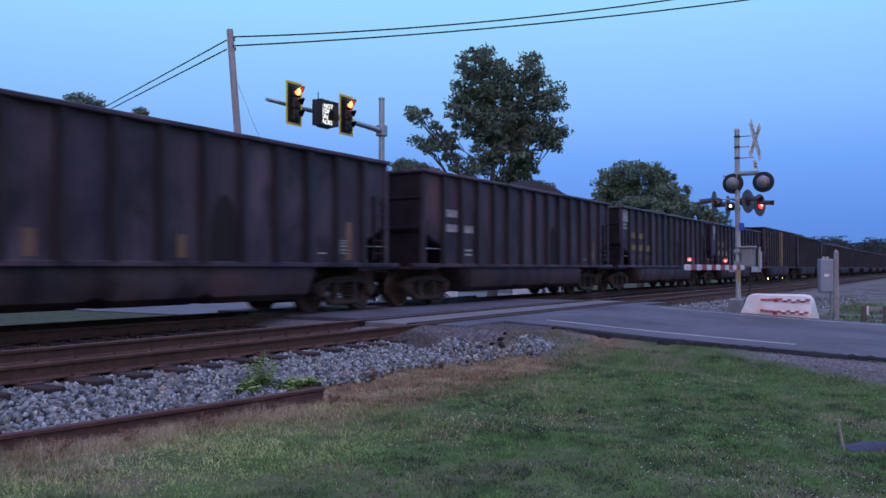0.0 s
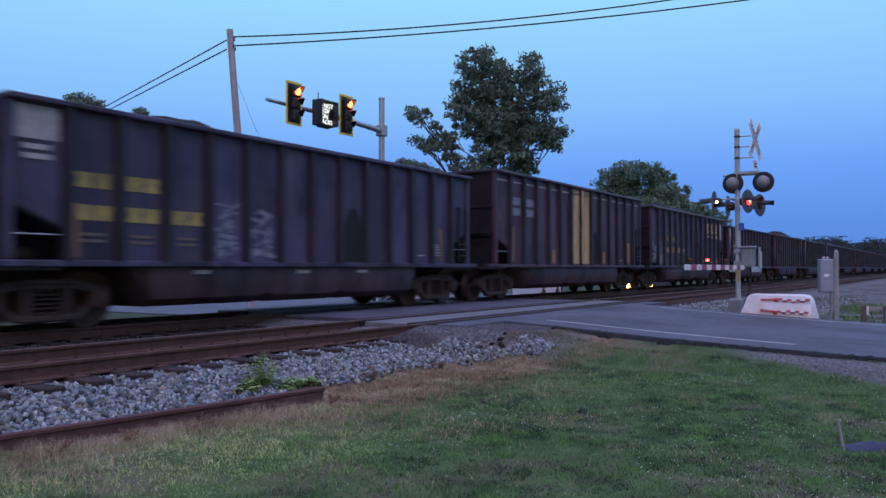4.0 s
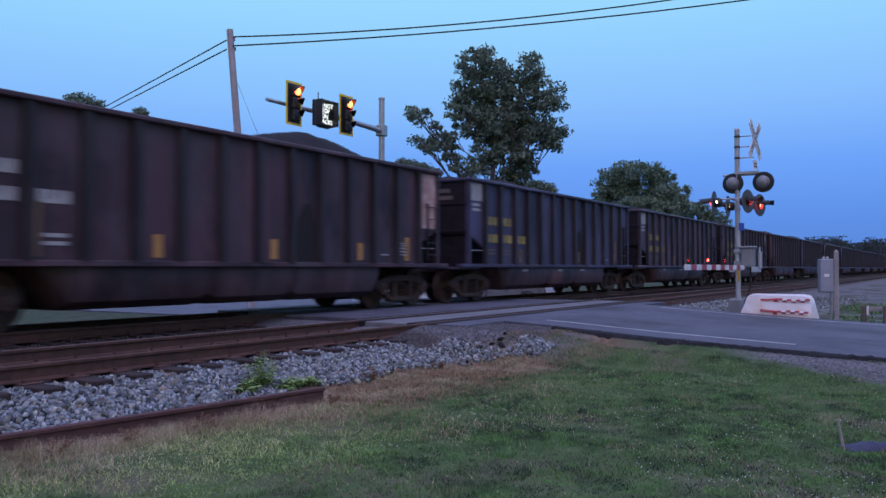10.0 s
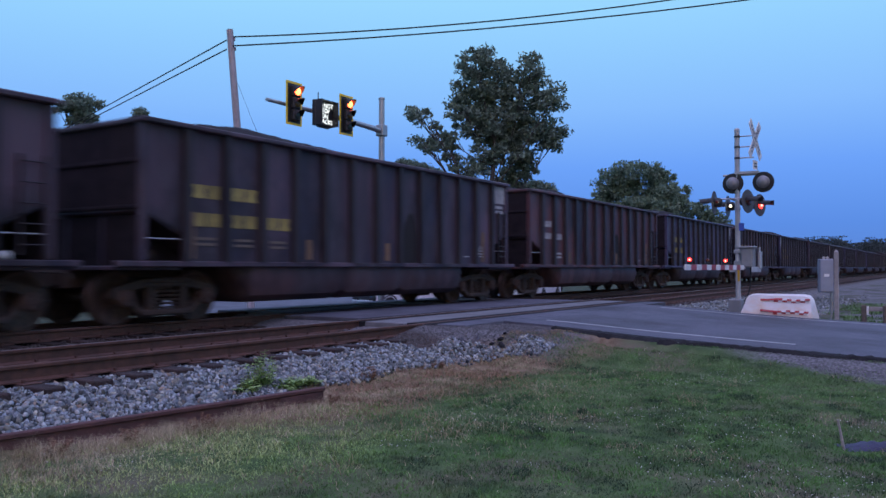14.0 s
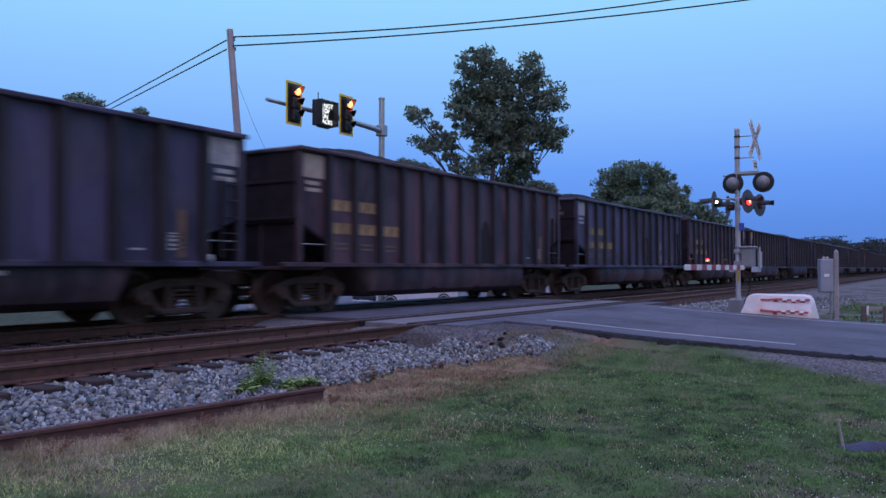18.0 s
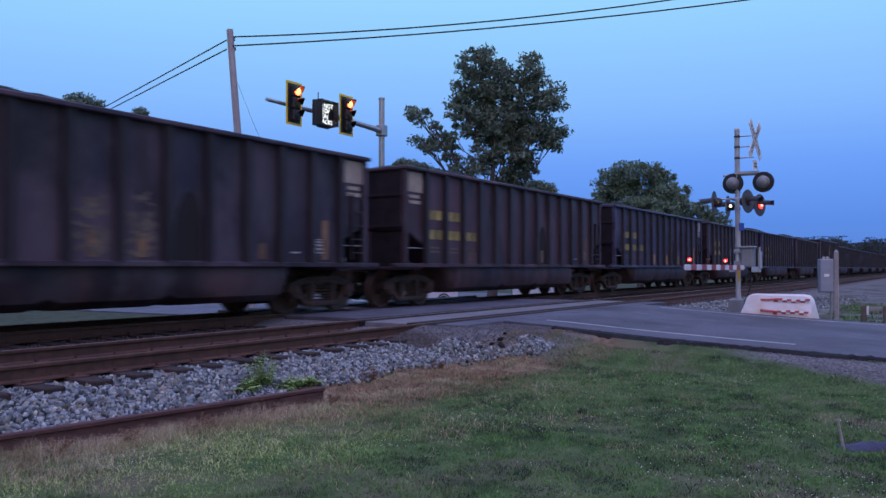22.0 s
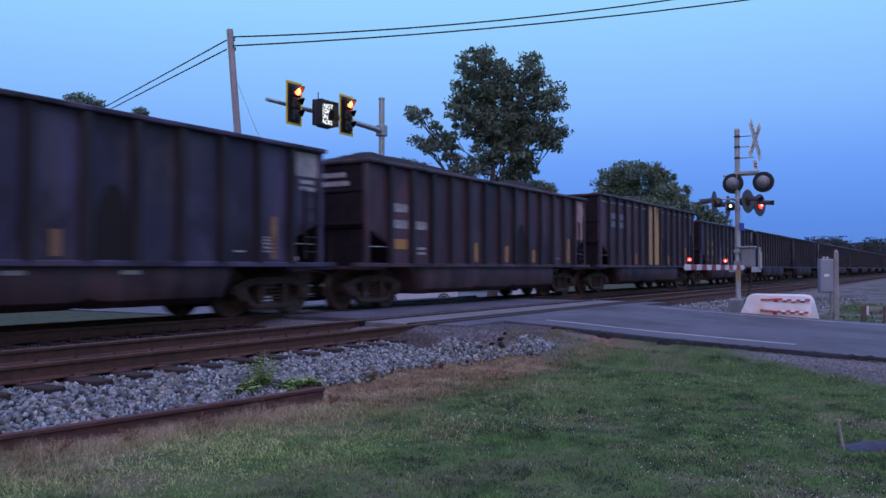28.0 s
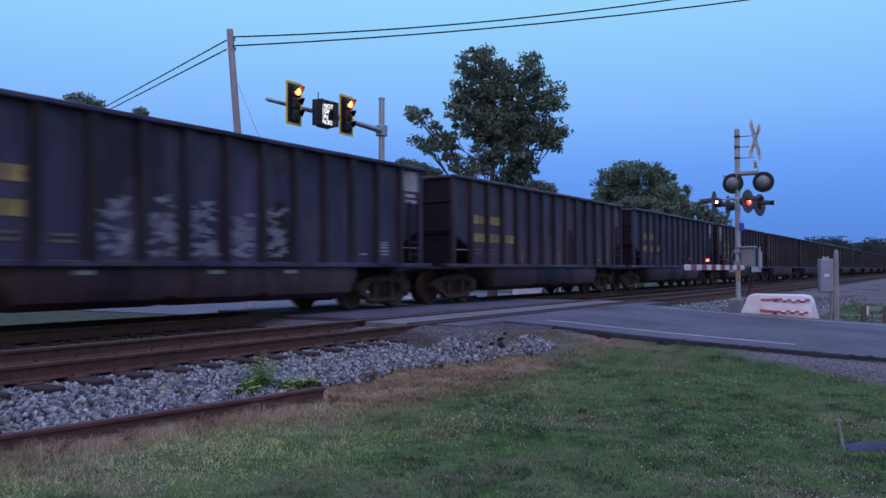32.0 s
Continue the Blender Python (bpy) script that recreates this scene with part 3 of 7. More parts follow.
def ground_material():
    """Lawn, a dry strip beside the track bed, bare gravel by the road, all broken by noise."""
    m = bpy.data.materials.new("ground_soil_and_turf")
    m.use_nodes = True
    n, l = m.node_tree.nodes, m.node_tree.links
    p = n["Principled BSDF"]
    p.inputs["Roughness"].default_value = 0.95
    p.inputs["Specular IOR Level"].default_value = 0.1
    tc = n.new("ShaderNodeTexCoord")
    sep = n.new("ShaderNodeSeparateXYZ")
    l.new(tc.outputs["Object"], sep.inputs[0])

    def nz(scale, detail=6):
        q = n.new("ShaderNodeTexNoise")
        q.inputs["Scale"].default_value, q.inputs["Detail"].default_value = scale, detail
        l.new(tc.outputs["Object"], q.inputs["Vector"])
        return q.outputs["Fac"]

    def rng(v, a, b):
        q = n.new("ShaderNodeMapRange")
        q.interpolation_type = "SMOOTHSTEP"
        q.inputs["From Min"].default_value, q.inputs["From Max"].default_value = a, b
        l.new(v, q.inputs["Value"])
        return q.outputs["Result"]

    def op(kind, a, b):
        q = n.new("ShaderNodeMath")
        q.operation = kind
        for i, v in enumerate((a, b)):
            if isinstance(v, (int, float)):
                q.inputs[i].default_value = v
            else:
                l.new(v, q.inputs[i])
        return q.outputs[0]

    def mix(f, a, b):
        q = n.new("ShaderNodeMix")
        q.data_type = "RGBA"
        l.new(f, q.inputs[0])
        for i, v in ((6, a), (7, b)):
            if isinstance(v, tuple):
                q.inputs[i].default_value = (*v, 1)
            else:
                l.new(v, q.inputs[i])
        return q.outputs[2]

    x, y = sep.outputs[0], sep.outputs[1]
    wob = op("ADD", op("ADD", y, op("MULTIPLY", op("MINIMUM", op("SUBTRACT", x, 7.0), 0.0), 0.35)), op("MULTIPLY", op("SUBTRACT", nz(0.9), 0.5), 1.6))
    turf = mix(rng(nz(3.2), 0.35, 0.65), (0.055, 0.092, 0.036), (0.10, 0.15, 0.06))
    turf = mix(rng(nz(0.9), 0.5, 0.72), turf, (0.15, 0.135, 0.09))
    dry = mix(rng(nz(5), 0.35, 0.65), (0.15, 0.10, 0.062), (0.24, 0.18, 0.115))
    bed = mix(rng(nz(14), 0.35, 0.65), (0.045, 0.037, 0.033), (0.11, 0.088, 0.078))
    grit = mix(rng(nz(22), 0.35, 0.65), (0.10, 0.098, 0.10), (0.21, 0.205, 0.21))
    col = mix(op("MULTIPLY", rng(wob, 4.6, 5.3), rng(op("ADD", y, op("MULTIPLY", x, 0.08)), 0, 1)), turf, dry)
    col = mix(rng(op("ADD", y, op("MULTIPLY", op("SUBTRACT", nz(2.0), 0.5), 0.5)), 6.25, 6.6), col, bed)
    col = mix(rng(op("ADD", y, op("MULTIPLY", op("SUBTRACT", nz(1.1), 0.5), 1.5)), 16.2, 17.2), col, mix(rng(nz(2.2), 0.35, 0.65), (0.040, 0.054, 0.034), (0.080, 0.092, 0.058)))
    side = op("MULTIPLY", rng(op("ADD", op("SUBTRACT", x, op("MULTIPLY", y, 0.42)), op("MULTIPLY", op("SUBTRACT", nz(1.3), 0.5), 1.6)), 11.4, 12.0), rng(op("MULTIPLY", y, -1.0), -3.6, -2.8))
    col = mix(side, col, grit)
    apron = op("MULTIPLY", rng(op("ADD", x, op("MULTIPLY", op("SUBTRACT", nz(1.3), 0.5), 1.2)), 11.0, 11.5), rng(y, 4.9, 5.6))
    col = mix(op("MULTIPLY", apron, rng(op("MULTIPLY", x, -1.0), -14, -13.5)), col, grit)
    right = op("MULTIPLY", rng(x, 21.2, 21.6), rng(op("ADD", y, op("MULTIPLY", op("SUBTRACT", nz(0.6), 0.5), 3.0)), 1.2, 2.4))
    right = op("MULTIPLY", right, rng(op("MULTIPLY", y, -1.0), -7.4, -6.6))
    col = mix(right, col, grit)
    beyond = op("MULTIPLY", rng(x, 22.5, 24.0), rng(nz(0.45), 0.42, 0.60))
    col = mix(op("MULTIPLY", beyond, rng(op("MULTIPLY", y, -1.0), -7.0, -5.5)), col, mix(rng(nz(2.5), 0.35, 0.65), (0.052, 0.058, 0.036), (0.115, 0.115, 0.085)))
    l.new(col, p.inputs["Base Color"])
    b = n.new("ShaderNodeBump")
    b.inputs["Strength"].default_value, b.inputs["Distance"].default_value = 0.8, 0.03
    l.new(nz(38, 5), b.inputs["Height"])
    l.new(b.outputs["Normal"], p.inputs["Normal"])
    return m


def build_ground():
    xs = steps((-2500, -100, 400), (-100, -4, 8), (-4, 14, 0.22), (14, 24, 0.4), (24, 60, 1.5), (60, 300, 20), (300, 2500, 400))
    ys = steps((-2500, -60, 400), (-60, -4, 5), (-4, 7.8, 0.2), (7.8, 20, 0.6), (20, 60, 3), (60, 300, 20), (300, 2500, 400))
    v = [(x, y, ground_z(x, y)) for y in ys for x in xs]
    nx = len(xs)
    f = [(j * nx + i, j * nx + i + 1, (j + 1) * nx + i + 1, (j + 1) * nx + i) for j in range(len(ys) - 1) for i in range(nx - 1)]
    return tagged(new("ground", bulk("ground", v, f, ground_material(), True)), "green lawn with clover and a dry brown strip beside the track bed", "ground", kind="structure")


def build_road():
    ys = steps((-60, -4, 4), (-4, 7.0, 0.4))
    def strip(name, x0, x1, ys, lift, mat, label, thick=0.12):
        s = Shape()
        k = len(ys)
        v = []
        for y in ys:
            z = road_z(y) + lift
            v += [(x0, y, z), (x1, y, z), (x1, y, z - thick), (x0, y, z - thick)]
        f = []
        for j in range(k - 1):
            a, b = 4 * j, 4 * (j + 1)
            f += [(a, a + 1, b + 1, b), (a + 1, a + 2, b + 2, b + 1), (a + 3, a, b, b + 3), (a + 2, a + 3, b + 3, b + 2)]
        f += [(0, 3, 2, 1), (4 * k - 4, 4 * k - 3, 4 * k - 2, 4 * k - 1)]
        s.add(v, f)
        return s
    tagged(new("road", strip("road", ROAD0, ROAD1, ys + [7.05], 0, ASPHALT, "").mesh("road", ASPHALT)), "worn grey asphalt road humped up to the crossing", "road", kind="structure")
    far = steps((14.5, 25.0, 0.5))
    tagged(new("road", strip("road", ROAD0 + 2, ROAD1 + 4, far, 0, ASPHALT_DULL, "").mesh("road", ASPHALT_DULL)), "grey asphalt road going on beyond the railway", "road", kind="structure")
    for x0, w, a, b in ((14.15, 0.11, 2.2, 6.6), (ROAD1 - 0.75, 0.11, -30, 6.4)):
        tagged(new("edge_line", strip("edge_line", x0, x0 + w, steps((a, b, 0.5)), 0.004, PAINT_LINE, "", 0.003).mesh("edge_line", PAINT_LINE)), "thin worn white edge line on the asphalt", "road marking", kind="structure")
    # broken, tarry lip along the near edge
    ys2 = steps((-2.5, 6.0, 0.06))
    cuts = (0.0, 0.15, 0.35, 0.55, 0.78, 1.0)
    v, f = [], []
    for y in ys2:
        w = lip_width(y)
        for c in cuts:
            x = ROAD0 + 0.01 - w * c
            crumb = 0.035 * noise.noise((x * 9, y * 9, 1)) + 0.02 * noise.noise((x * 23, y * 23, 2))
            v.append((x, y, ground_z(x, y) + (0.035 if c == 0 else (-0.03 if c == 1 else 0.05 + crumb))))
    k = len(cuts)
    for j in range(len(ys2) - 1):
        f += [(k * j + q, k * j + q + 1, k * (j + 1) + q + 1, k * (j + 1) + q) for q in range(k - 1)]
    tagged(new("asphalt_lip", bulk("asphalt_lip", v, f, ASPHALT_NEW)), "crumbling dark tar edge of the road", "road edge", kind="structure")
    # parallel street beyond the tracks
    tagged(new("lot", Shape().box(25.5, 62, 25.1, 44, -1.5, -1.185).mesh("lot", ASPHALT)), "grey paved lot beyond the street", "pavement", kind="structure")
    s = Shape().box(20, 420, 18.4, 25.0, -1.5, -1.17)
    tagged(new("street", s.mesh("street", ASPHALT_DULL)), "grey asphalt street running along behind the railway", "road", kind="structure")


RAIL_POLY = [(-0.076, -0.172), (0.076, -0.172), (0.076, -0.160), (0.012, -0.140), (0.009, -0.048), (0.036, -0.036), (0.037, -0.008), (0.026, 0.0), (-0.026, 0.0), (-0.037, -0.008), (-0.036, -0.036), (-0.009, -0.048), (-0.012, -0.140), (-0.076, -0.160)]


def rail_mesh(name, x0, x1, mat):
    return Shape().prism(RAIL_POLY, x0, x1, "x").mesh(name, mat)


def build_track(name, yc, label, near_x, bare):
    """Rails with a worn head, ties with plates and spikes; bare: stretches of x where ties lie open."""
    track = thing(name, pose(0, yc, 0), label, "railway track", kind="structure")
    for side in (-1, 1):
        rl = part("rail", rail_mesh("rail", -60, 420, RUST), RUST, track, "rust-brown steel rail", pose(0, side * GAUGE / 2, 0))
        if (yc == NEAR_C) != (side > 0):
            continue
        part("rail_head", Shape().prism([(-0.022, -0.012), (0.022, -0.012), (0.022, 0.0), (0.017, 0.002), (-0.017, 0.002), (-0.022, 0.0)], -60, 420, "x"), RAILHEAD, rl, "worn shiny running surface")
    tie = Shape().box(-0.115, 0.115, -1.3, 1.3, -0.36, -0.178, 0.012).mesh("tie", TIE)
    plate = Shape().box(-0.10, 0.10, -0.18, 0.18, -0.178, -0.164, 0.004).mesh("tie_plate", RUST)
    spike = Shape().box(-0.012, 0.012, -0.02, 0.02, -0.17, -0.13, 0.004).mesh("spike", RUST)
    rnd = random.Random(3)
    rest, rest_plate = [], []
    x = -58.0
    while x < 400:
        x += 0.54
        if ROAD0 - 1.4 < x < ROAD1 + 1.5:
            continue
        if near_x[0] < x < near_x[1]:
            t = part("tie", tie, TIE, track, at=pose(x, rnd.uniform(-0.05, 0.05), rnd.uniform(-0.008, 0.004), 0, 0, rnd.uniform(-1.2, 1.2)))
            for side in (-1, 1):
                part("tie_plate", plate, RUST, t, at=pose(0, side * GAUGE / 2, 0))
                for q in (-1, 1):
                    part("spike", spike, RUST, t, at=pose(0.05 * q, side * GAUGE / 2 + 0.1 * q, 0))
        else:
            rest.append(x)
    s = Shape()
    for x in rest:
        s.box(x - 0.115, x + 0.115, -1.3, 1.3, -0.36, -0.178)
    tagged(part("tie_row", s, TIE, track, "dark timber ties further along the track"), kind="stuff")
    return track


def build_crossing():
    """Concrete and asphalt panels between and beside the rails, with open flangeways."""
    s0, s1 = 11.75, 23.2
    pads = thing("grade_crossing", pose(0, 0, 0), "grey crossing panels of concrete and asphalt set round the rails", "level crossing", kind="structure")
    gap = 0.075
    bands = []
    for yc, s0 in ((NEAR_C, 11.75), (FAR_C, 12.9)):
        bands.append((yc - GAUGE / 2 + 0.33, yc + GAUGE / 2 - 0.33, CONCRETE, s0))
        for e in (-1, 1):
            for a, b in ((-0.32, -0.115), (0.05, 0.27)):
                y0, y1 = sorted((yc + e * (GAUGE / 2 + a), yc + e * (GAUGE / 2 + b)))
                bands.append((y0, y1, ASPHALT_NEW, s0 + 0.1))
    bands.append((NEAR_C + GAUGE / 2 + 0.28, FAR_C - GAUGE / 2 - 0.28, ASPHALT, 12.5))
    bands.append((7.05, NEAR_A - 0.28, ASPHALT, 11.9))
    bands.append((FAR_C + GAUGE / 2 + 0.28, 14.5, ASPHALT, 13.2))
    for y0, y1, mat, s0 in bands:
        k = 5 if mat is CONCRETE else 1
        for i in range(k):
            a, b = s0 + (s1 - s0) * i / k, s0 + (s1 - s0) * (i + 1) / k
            part("panel", Shape().box(a + 0.008, b - 0.008, y0, y1, -0.36, -0.006, 0.01), mat, pads)
    # crumbling apron at the panels' open end
    rnd = random.Random(8)
    s = Shape()
    for i in range(60):
        y = rnd.uniform(6.2, 9.5)
        x = 11.75 - abs(rnd.gauss(0, 0.22))
        r = rnd.uniform(0.03, 0.11)
        s.add([(x - r, y - r, -0.3), (x + r, y - r, -0.3), (x + r, y + r, -0.3), (x - r, y + r, -0.3), (x, y, -0.12 + rnd.uniform(-0.05, 0.05))], [(0, 1, 4), (1, 2, 4), (2, 3, 4), (3, 0, 4)])
    tagged(part("rubble", s, ASPHALT, pads, "broken asphalt crumbs"), kind="stuff")
    # ragged gritty apron from the panels down to the ballast
    rg = np.random.RandomState(12)
    pts = []
    for _ in range(8500):
        x, y = rg.uniform(10.3, 13.4), rg.uniform(5.4, 7.85)
        edge = 11.25 + 0.35 * sheet_noise(0, y, 1.3) - 0.7 * min(1.0, max(0.0, (y - 6.6) / 0.4))
        if x < edge:
            continue
        pts.append((x, y, ground_z(x, y) + 0.008))
    tagged(part("apron_grit", rubble_mesh("apron_grit", pts, rg.uniform(0.004, 0.014, len(pts)), GRIT, 13), GRIT, pads, "loose grey asphalt grit"), kind="stuff")
    rg = np.random.RandomState(14)
    for _ in range(6):
        x, y, r = rg.uniform(11.0, 11.9), rg.uniform(5.9, 6.2), rg.uniform(0.035, 0.075)
        v, f = STONES[rg.randint(5)]
        clod = solid("asphalt_lump", bulk("asphalt_lump", v * r + np.array((x, y, ground_z(x, y) + r * 0.3)), f, ASPHALT_NEW), ASPHALT_NEW, "lump of broken black asphalt on the ballast", "rubble", "asphalt lumps")


def build_old_rail():
    """A cut length of rail lying along the foot of the ballast."""
    a, b = Vector((0.3, 6.81)), Vector((6.92, 5.92))
    ang = math.degrees(math.atan2(b.y - a.y, b.x - a.x))
    ob = thing("old_rail", pose(b.x, b.y, -0.345, 0, 0, ang), "cut length of old rail with red rust lying in the grass", "rail")
    part("rail_body", rail_mesh("rail_body", -(b - a).length, 0, RUST_RED), RUST_RED, ob)
    part("joint_bar", Shape().box(-0.62, -0.08, -0.03, -0.012, -0.135, -0.05, 0.005), RUST_RED, ob, "flat bolted joint bar")


STONES = []
for k in range(7):
    bm = bmesh.new()
    bmesh.ops.create_icosphere(bm, subdivisions=1, radius=1.0)
    rs = random.Random(40 + k)
    for q in bm.verts:
        q.co = Vector((q.co.x * 1.1, q.co.y * 0.82, q.co.z * 0.62)) * rs.uniform(0.60, 1.28)
    bm.faces.ensure_lookup_table()
    bm.verts.index_update()
    STONES.append((np.array([q.co[:] for q in bm.verts]), np.array([[q.index for q in f.verts] for f in bm.faces])))
    bm.free()


def rubble_mesh(name, places, sizes, mat, seed):
    rng = np.random.RandomState(seed)
    vs, fs, o = [], [], 0
    for (x, y, z), r in zip(places, sizes):
        v, f = STONES[rng.randint(7)]
        e = Euler(rng.uniform(0, 6.28, 3)).to_matrix()
        vs.append((v @ np.array(e).T) * r + (x, y, z))
        fs.append(f + o)
        o += len(v)
    return bulk(name, np.concatenate(vs), np.concatenate(fs), mat)


def build_ballast():
    rng = np.random.RandomState(2)
    bed = thing("ballast", pose(0, 0, 0), "bed of crushed pale grey stone beside the track", "ballast", kind="structure")

    def old_line(x):
        return 6.37 - (x - 3.56) * 0.134

    pts = []
    while len(pts) < 20000:
        x, y = rng.uniform(1.5, 12.0), rng.uniform(5.4, 7.75)
        low = old_line(x) + 0.05 if x < 6.9 else 6.3 + 0.25 * sheet_noise(x, 0, 0.9) - max(0.0, x - 10.2) * 0.75
        fade = (y - low) / 0.35
        if fade < 0 or rng.rand() > max(0.12, min(1, fade)):
            continue
        if (x > 11.2 and y > 5.9) or (x > 10.5 and y > 6.95):
            continue
        if y > 7.46 and abs((x + 58.27) % 0.54 - 0.27) < 0.13:
            continue
        pts.append((x, y, ground_z(x, y) + rng.uniform(0.0, 0.03) - (0.012 if y > 7.2 else 0)))
    pts.sort(key=lambda p: p[0] + 0.3 * (7.5 - p[1]))
    sizes = 0.014 + 0.034 * rng.rand(len(pts)) ** 1.6
    meshes = [bulk("stone", v * 0.034, f, STONE) for v, f in STONES]
    near = list(range(0, 1500, 5))
    for i in near:
        x, y, z = pts[i]
        e = rng.uniform(0, 360, 3)
        part("stone", meshes[i % 5], STONE, bed, at=pose(x, y, z + 0.012, *e))
    tagged(part("stone_bed", rubble_mesh("stone_bed", pts, sizes, STONE, 4), STONE, bed, "loose crushed stone"), kind="stuff")
    # grimy stone between and beyond the rails
    pts = []
    for _ in range(11000):
        x = 24 - abs(rng.normal(0, 14)) if rng.rand() < 0.5 else rng.uniform(3, 12)
        if x > 11.4 or x < 0:
            x = rng.uniform(1, 11.4)
        y = rng.uniform(7.95, 14.2)
        pts.append((x, y, ground_z(x, y) + rng.uniform(-0.01, 0.015)))
    tagged(part("grimy_bed", rubble_mesh("grimy_bed", pts, rng.uniform(0.018, 0.04, len(pts)), STONE_DIRTY, 5), STONE_DIRTY, bed, "oil-stained dark stone between the tracks"), kind="stuff")
    # gravel verge along the near edge of the road
    pts = []
    for _ in range(9500):
        x, y = rng.uniform(10.2, 13.1), rng.uniform(-1.0, 3.4)
        if x < 11.5 + 0.42 * y + 0.9 * sheet_noise(x, y, 0.9):
            continue
        pts.append((x, y, ground_z(x, y) + 0.004))
    tagged(part("verge_gravel", rubble_mesh("verge_gravel", pts, rng.uniform(0.005, 0.013, len(pts)), GRIT, 15), GRIT, bed, "fine grey gravel on the verge"), kind="stuff")
    # shoulder beyond the road
    pts = []
    for _ in range(11000):
        x = 23 + abs(rng.normal(0, 8))
        y = rng.uniform(3.6, 7.5)
        pts.append((x, y, ground_z(x, y) + rng.uniform(0, 0.03)))
    tagged(part("far_shoulder", rubble_mesh("far_shoulder", pts, rng.uniform(0.025, 0.055, len(pts)), STONE, 6), STONE, bed, "pale grey stone shoulder past the road"), kind="stuff")


build_ground()
build_road()


# ---- the train ----
PITCH_CAR, SPEED = 14.32, 9.80
BAY, HALF = 0.9115, 6.38
TRAIN_X0 = 16.16                 # place of the first coupling seen at 0 s
SHARED = {}


def keep(key, make):
    if key not in SHARED:
        SHARED[key] = make()
    return SHARED[key]


def car_meshes(top):
    """The shared meshes of a hopper car whose rim lies at height top."""
    g = {}
    side = [(-HALF, 1.94), (-HALF + BAY, 1.56), (-HALF + BAY, 1.085), (HALF - BAY, 1.085), (HALF - BAY, 1.56), (HALF, 1.94), (HALF, top - 0.06), (-HALF, top - 0.06)]
    g["side"] = Shape().prism(side, -0.015, 0.015).mesh("side_sheet", CAR_BROWN)
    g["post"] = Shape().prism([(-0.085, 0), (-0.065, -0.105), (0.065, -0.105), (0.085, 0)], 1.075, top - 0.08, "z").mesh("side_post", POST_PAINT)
    g["corner"] = Shape().box(-0.06, 0.06, -0.075, 0.05, 1.09, top - 0.06, 0.012).mesh("corner_post", CAR_BROWN)
    g["chord"] = Shape().box(-HALF - 0.07, HALF + 0.07, -0.125, 0.05, top - 0.09, top, 0.02).mesh("top_chord", CAR_BROWN)
    g["endchord"] = Shape().box(-0.08, 0.05, -1.5, 1.5, top - 0.095, top - 0.004, 0.02).mesh("end_chord", CAR_BROWN)
    g["end"] = Shape().box(-0.015, 0.015, -1.5, 1.5, 1.94, top - 0.06).mesh("end_wall", CAR_BROWN)
    g["rib"] = Shape().box(-0.04, 0.0, -1.48, 1.48, -0.035, 0.035, 0.012).mesh("end_rib", CAR_BROWN)
    g["gusset"] = Shape().prism([(0.02, 1.0), (0.02, 1.92), (1.95, 1.05), (1.95, 1.0)], -0.02, 0.02).mesh("shear_plate", CAR_BROWN)
    g["slope"] = Shape().add([(0, -1.5, 1.94), (0, 1.5, 1.94), (2.05, 1.5, 1.04), (2.05, -1.5, 1.04), (0, -1.5, 1.91), (0, 1.5, 1.91), (2.05, 1.5, 1.01), (2.05, -1.5, 1.01)],
                             [(0, 1, 2, 3), (4, 7, 6, 5), (0, 4, 5, 1), (1, 5, 6, 2), (2, 6, 7, 3), (3, 7, 4, 0)]).mesh("slope_sheet", CAR_BROWN)
    return g


def side_frame():
    """A cast truck side: arched top member, two columns round the spring window, and slanting lower members."""
    sf = Shape()
    sf.prism([(-1.10, 0.47), (-1.08, 0.62), (-0.92, 0.68), (-0.46, 0.78), (0.46, 0.78), (0.92, 0.68), (1.08, 0.62), (1.10, 0.47), (0.98, 0.40), (0.90, 0.55), (0.42, 0.65), (-0.42, 0.65), (-0.90, 0.55), (-0.98, 0.40)], -0.08, 0.08)
    for q in (-1, 1):
        poly = [(q * 0.74, 0.60), (q * 0.74, 0.46), (q * 0.36, 0.15), (q * 0.52, 0.15), (q * 0.66, 0.27), (q * 0.78, 0.44), (q * 0.76, 0.60)]
        sf.prism(poly if q > 0 else poly[::-1], -0.075, 0.075)
        x0, x1 = sorted((q * 0.27, q * 0.41))
        sf.box(x0, x1, -0.10, 0.10, 0.22, 0.68, 0.02)
    sf.box(-0.50, 0.50, -0.12, 0.12, 0.14, 0.25, 0.03)
    sf.box(-0.46, 0.46, -0.105, 0.105, 0.70, 0.79, 0.025)
    return sf.mesh("side_frame", TRUCK)


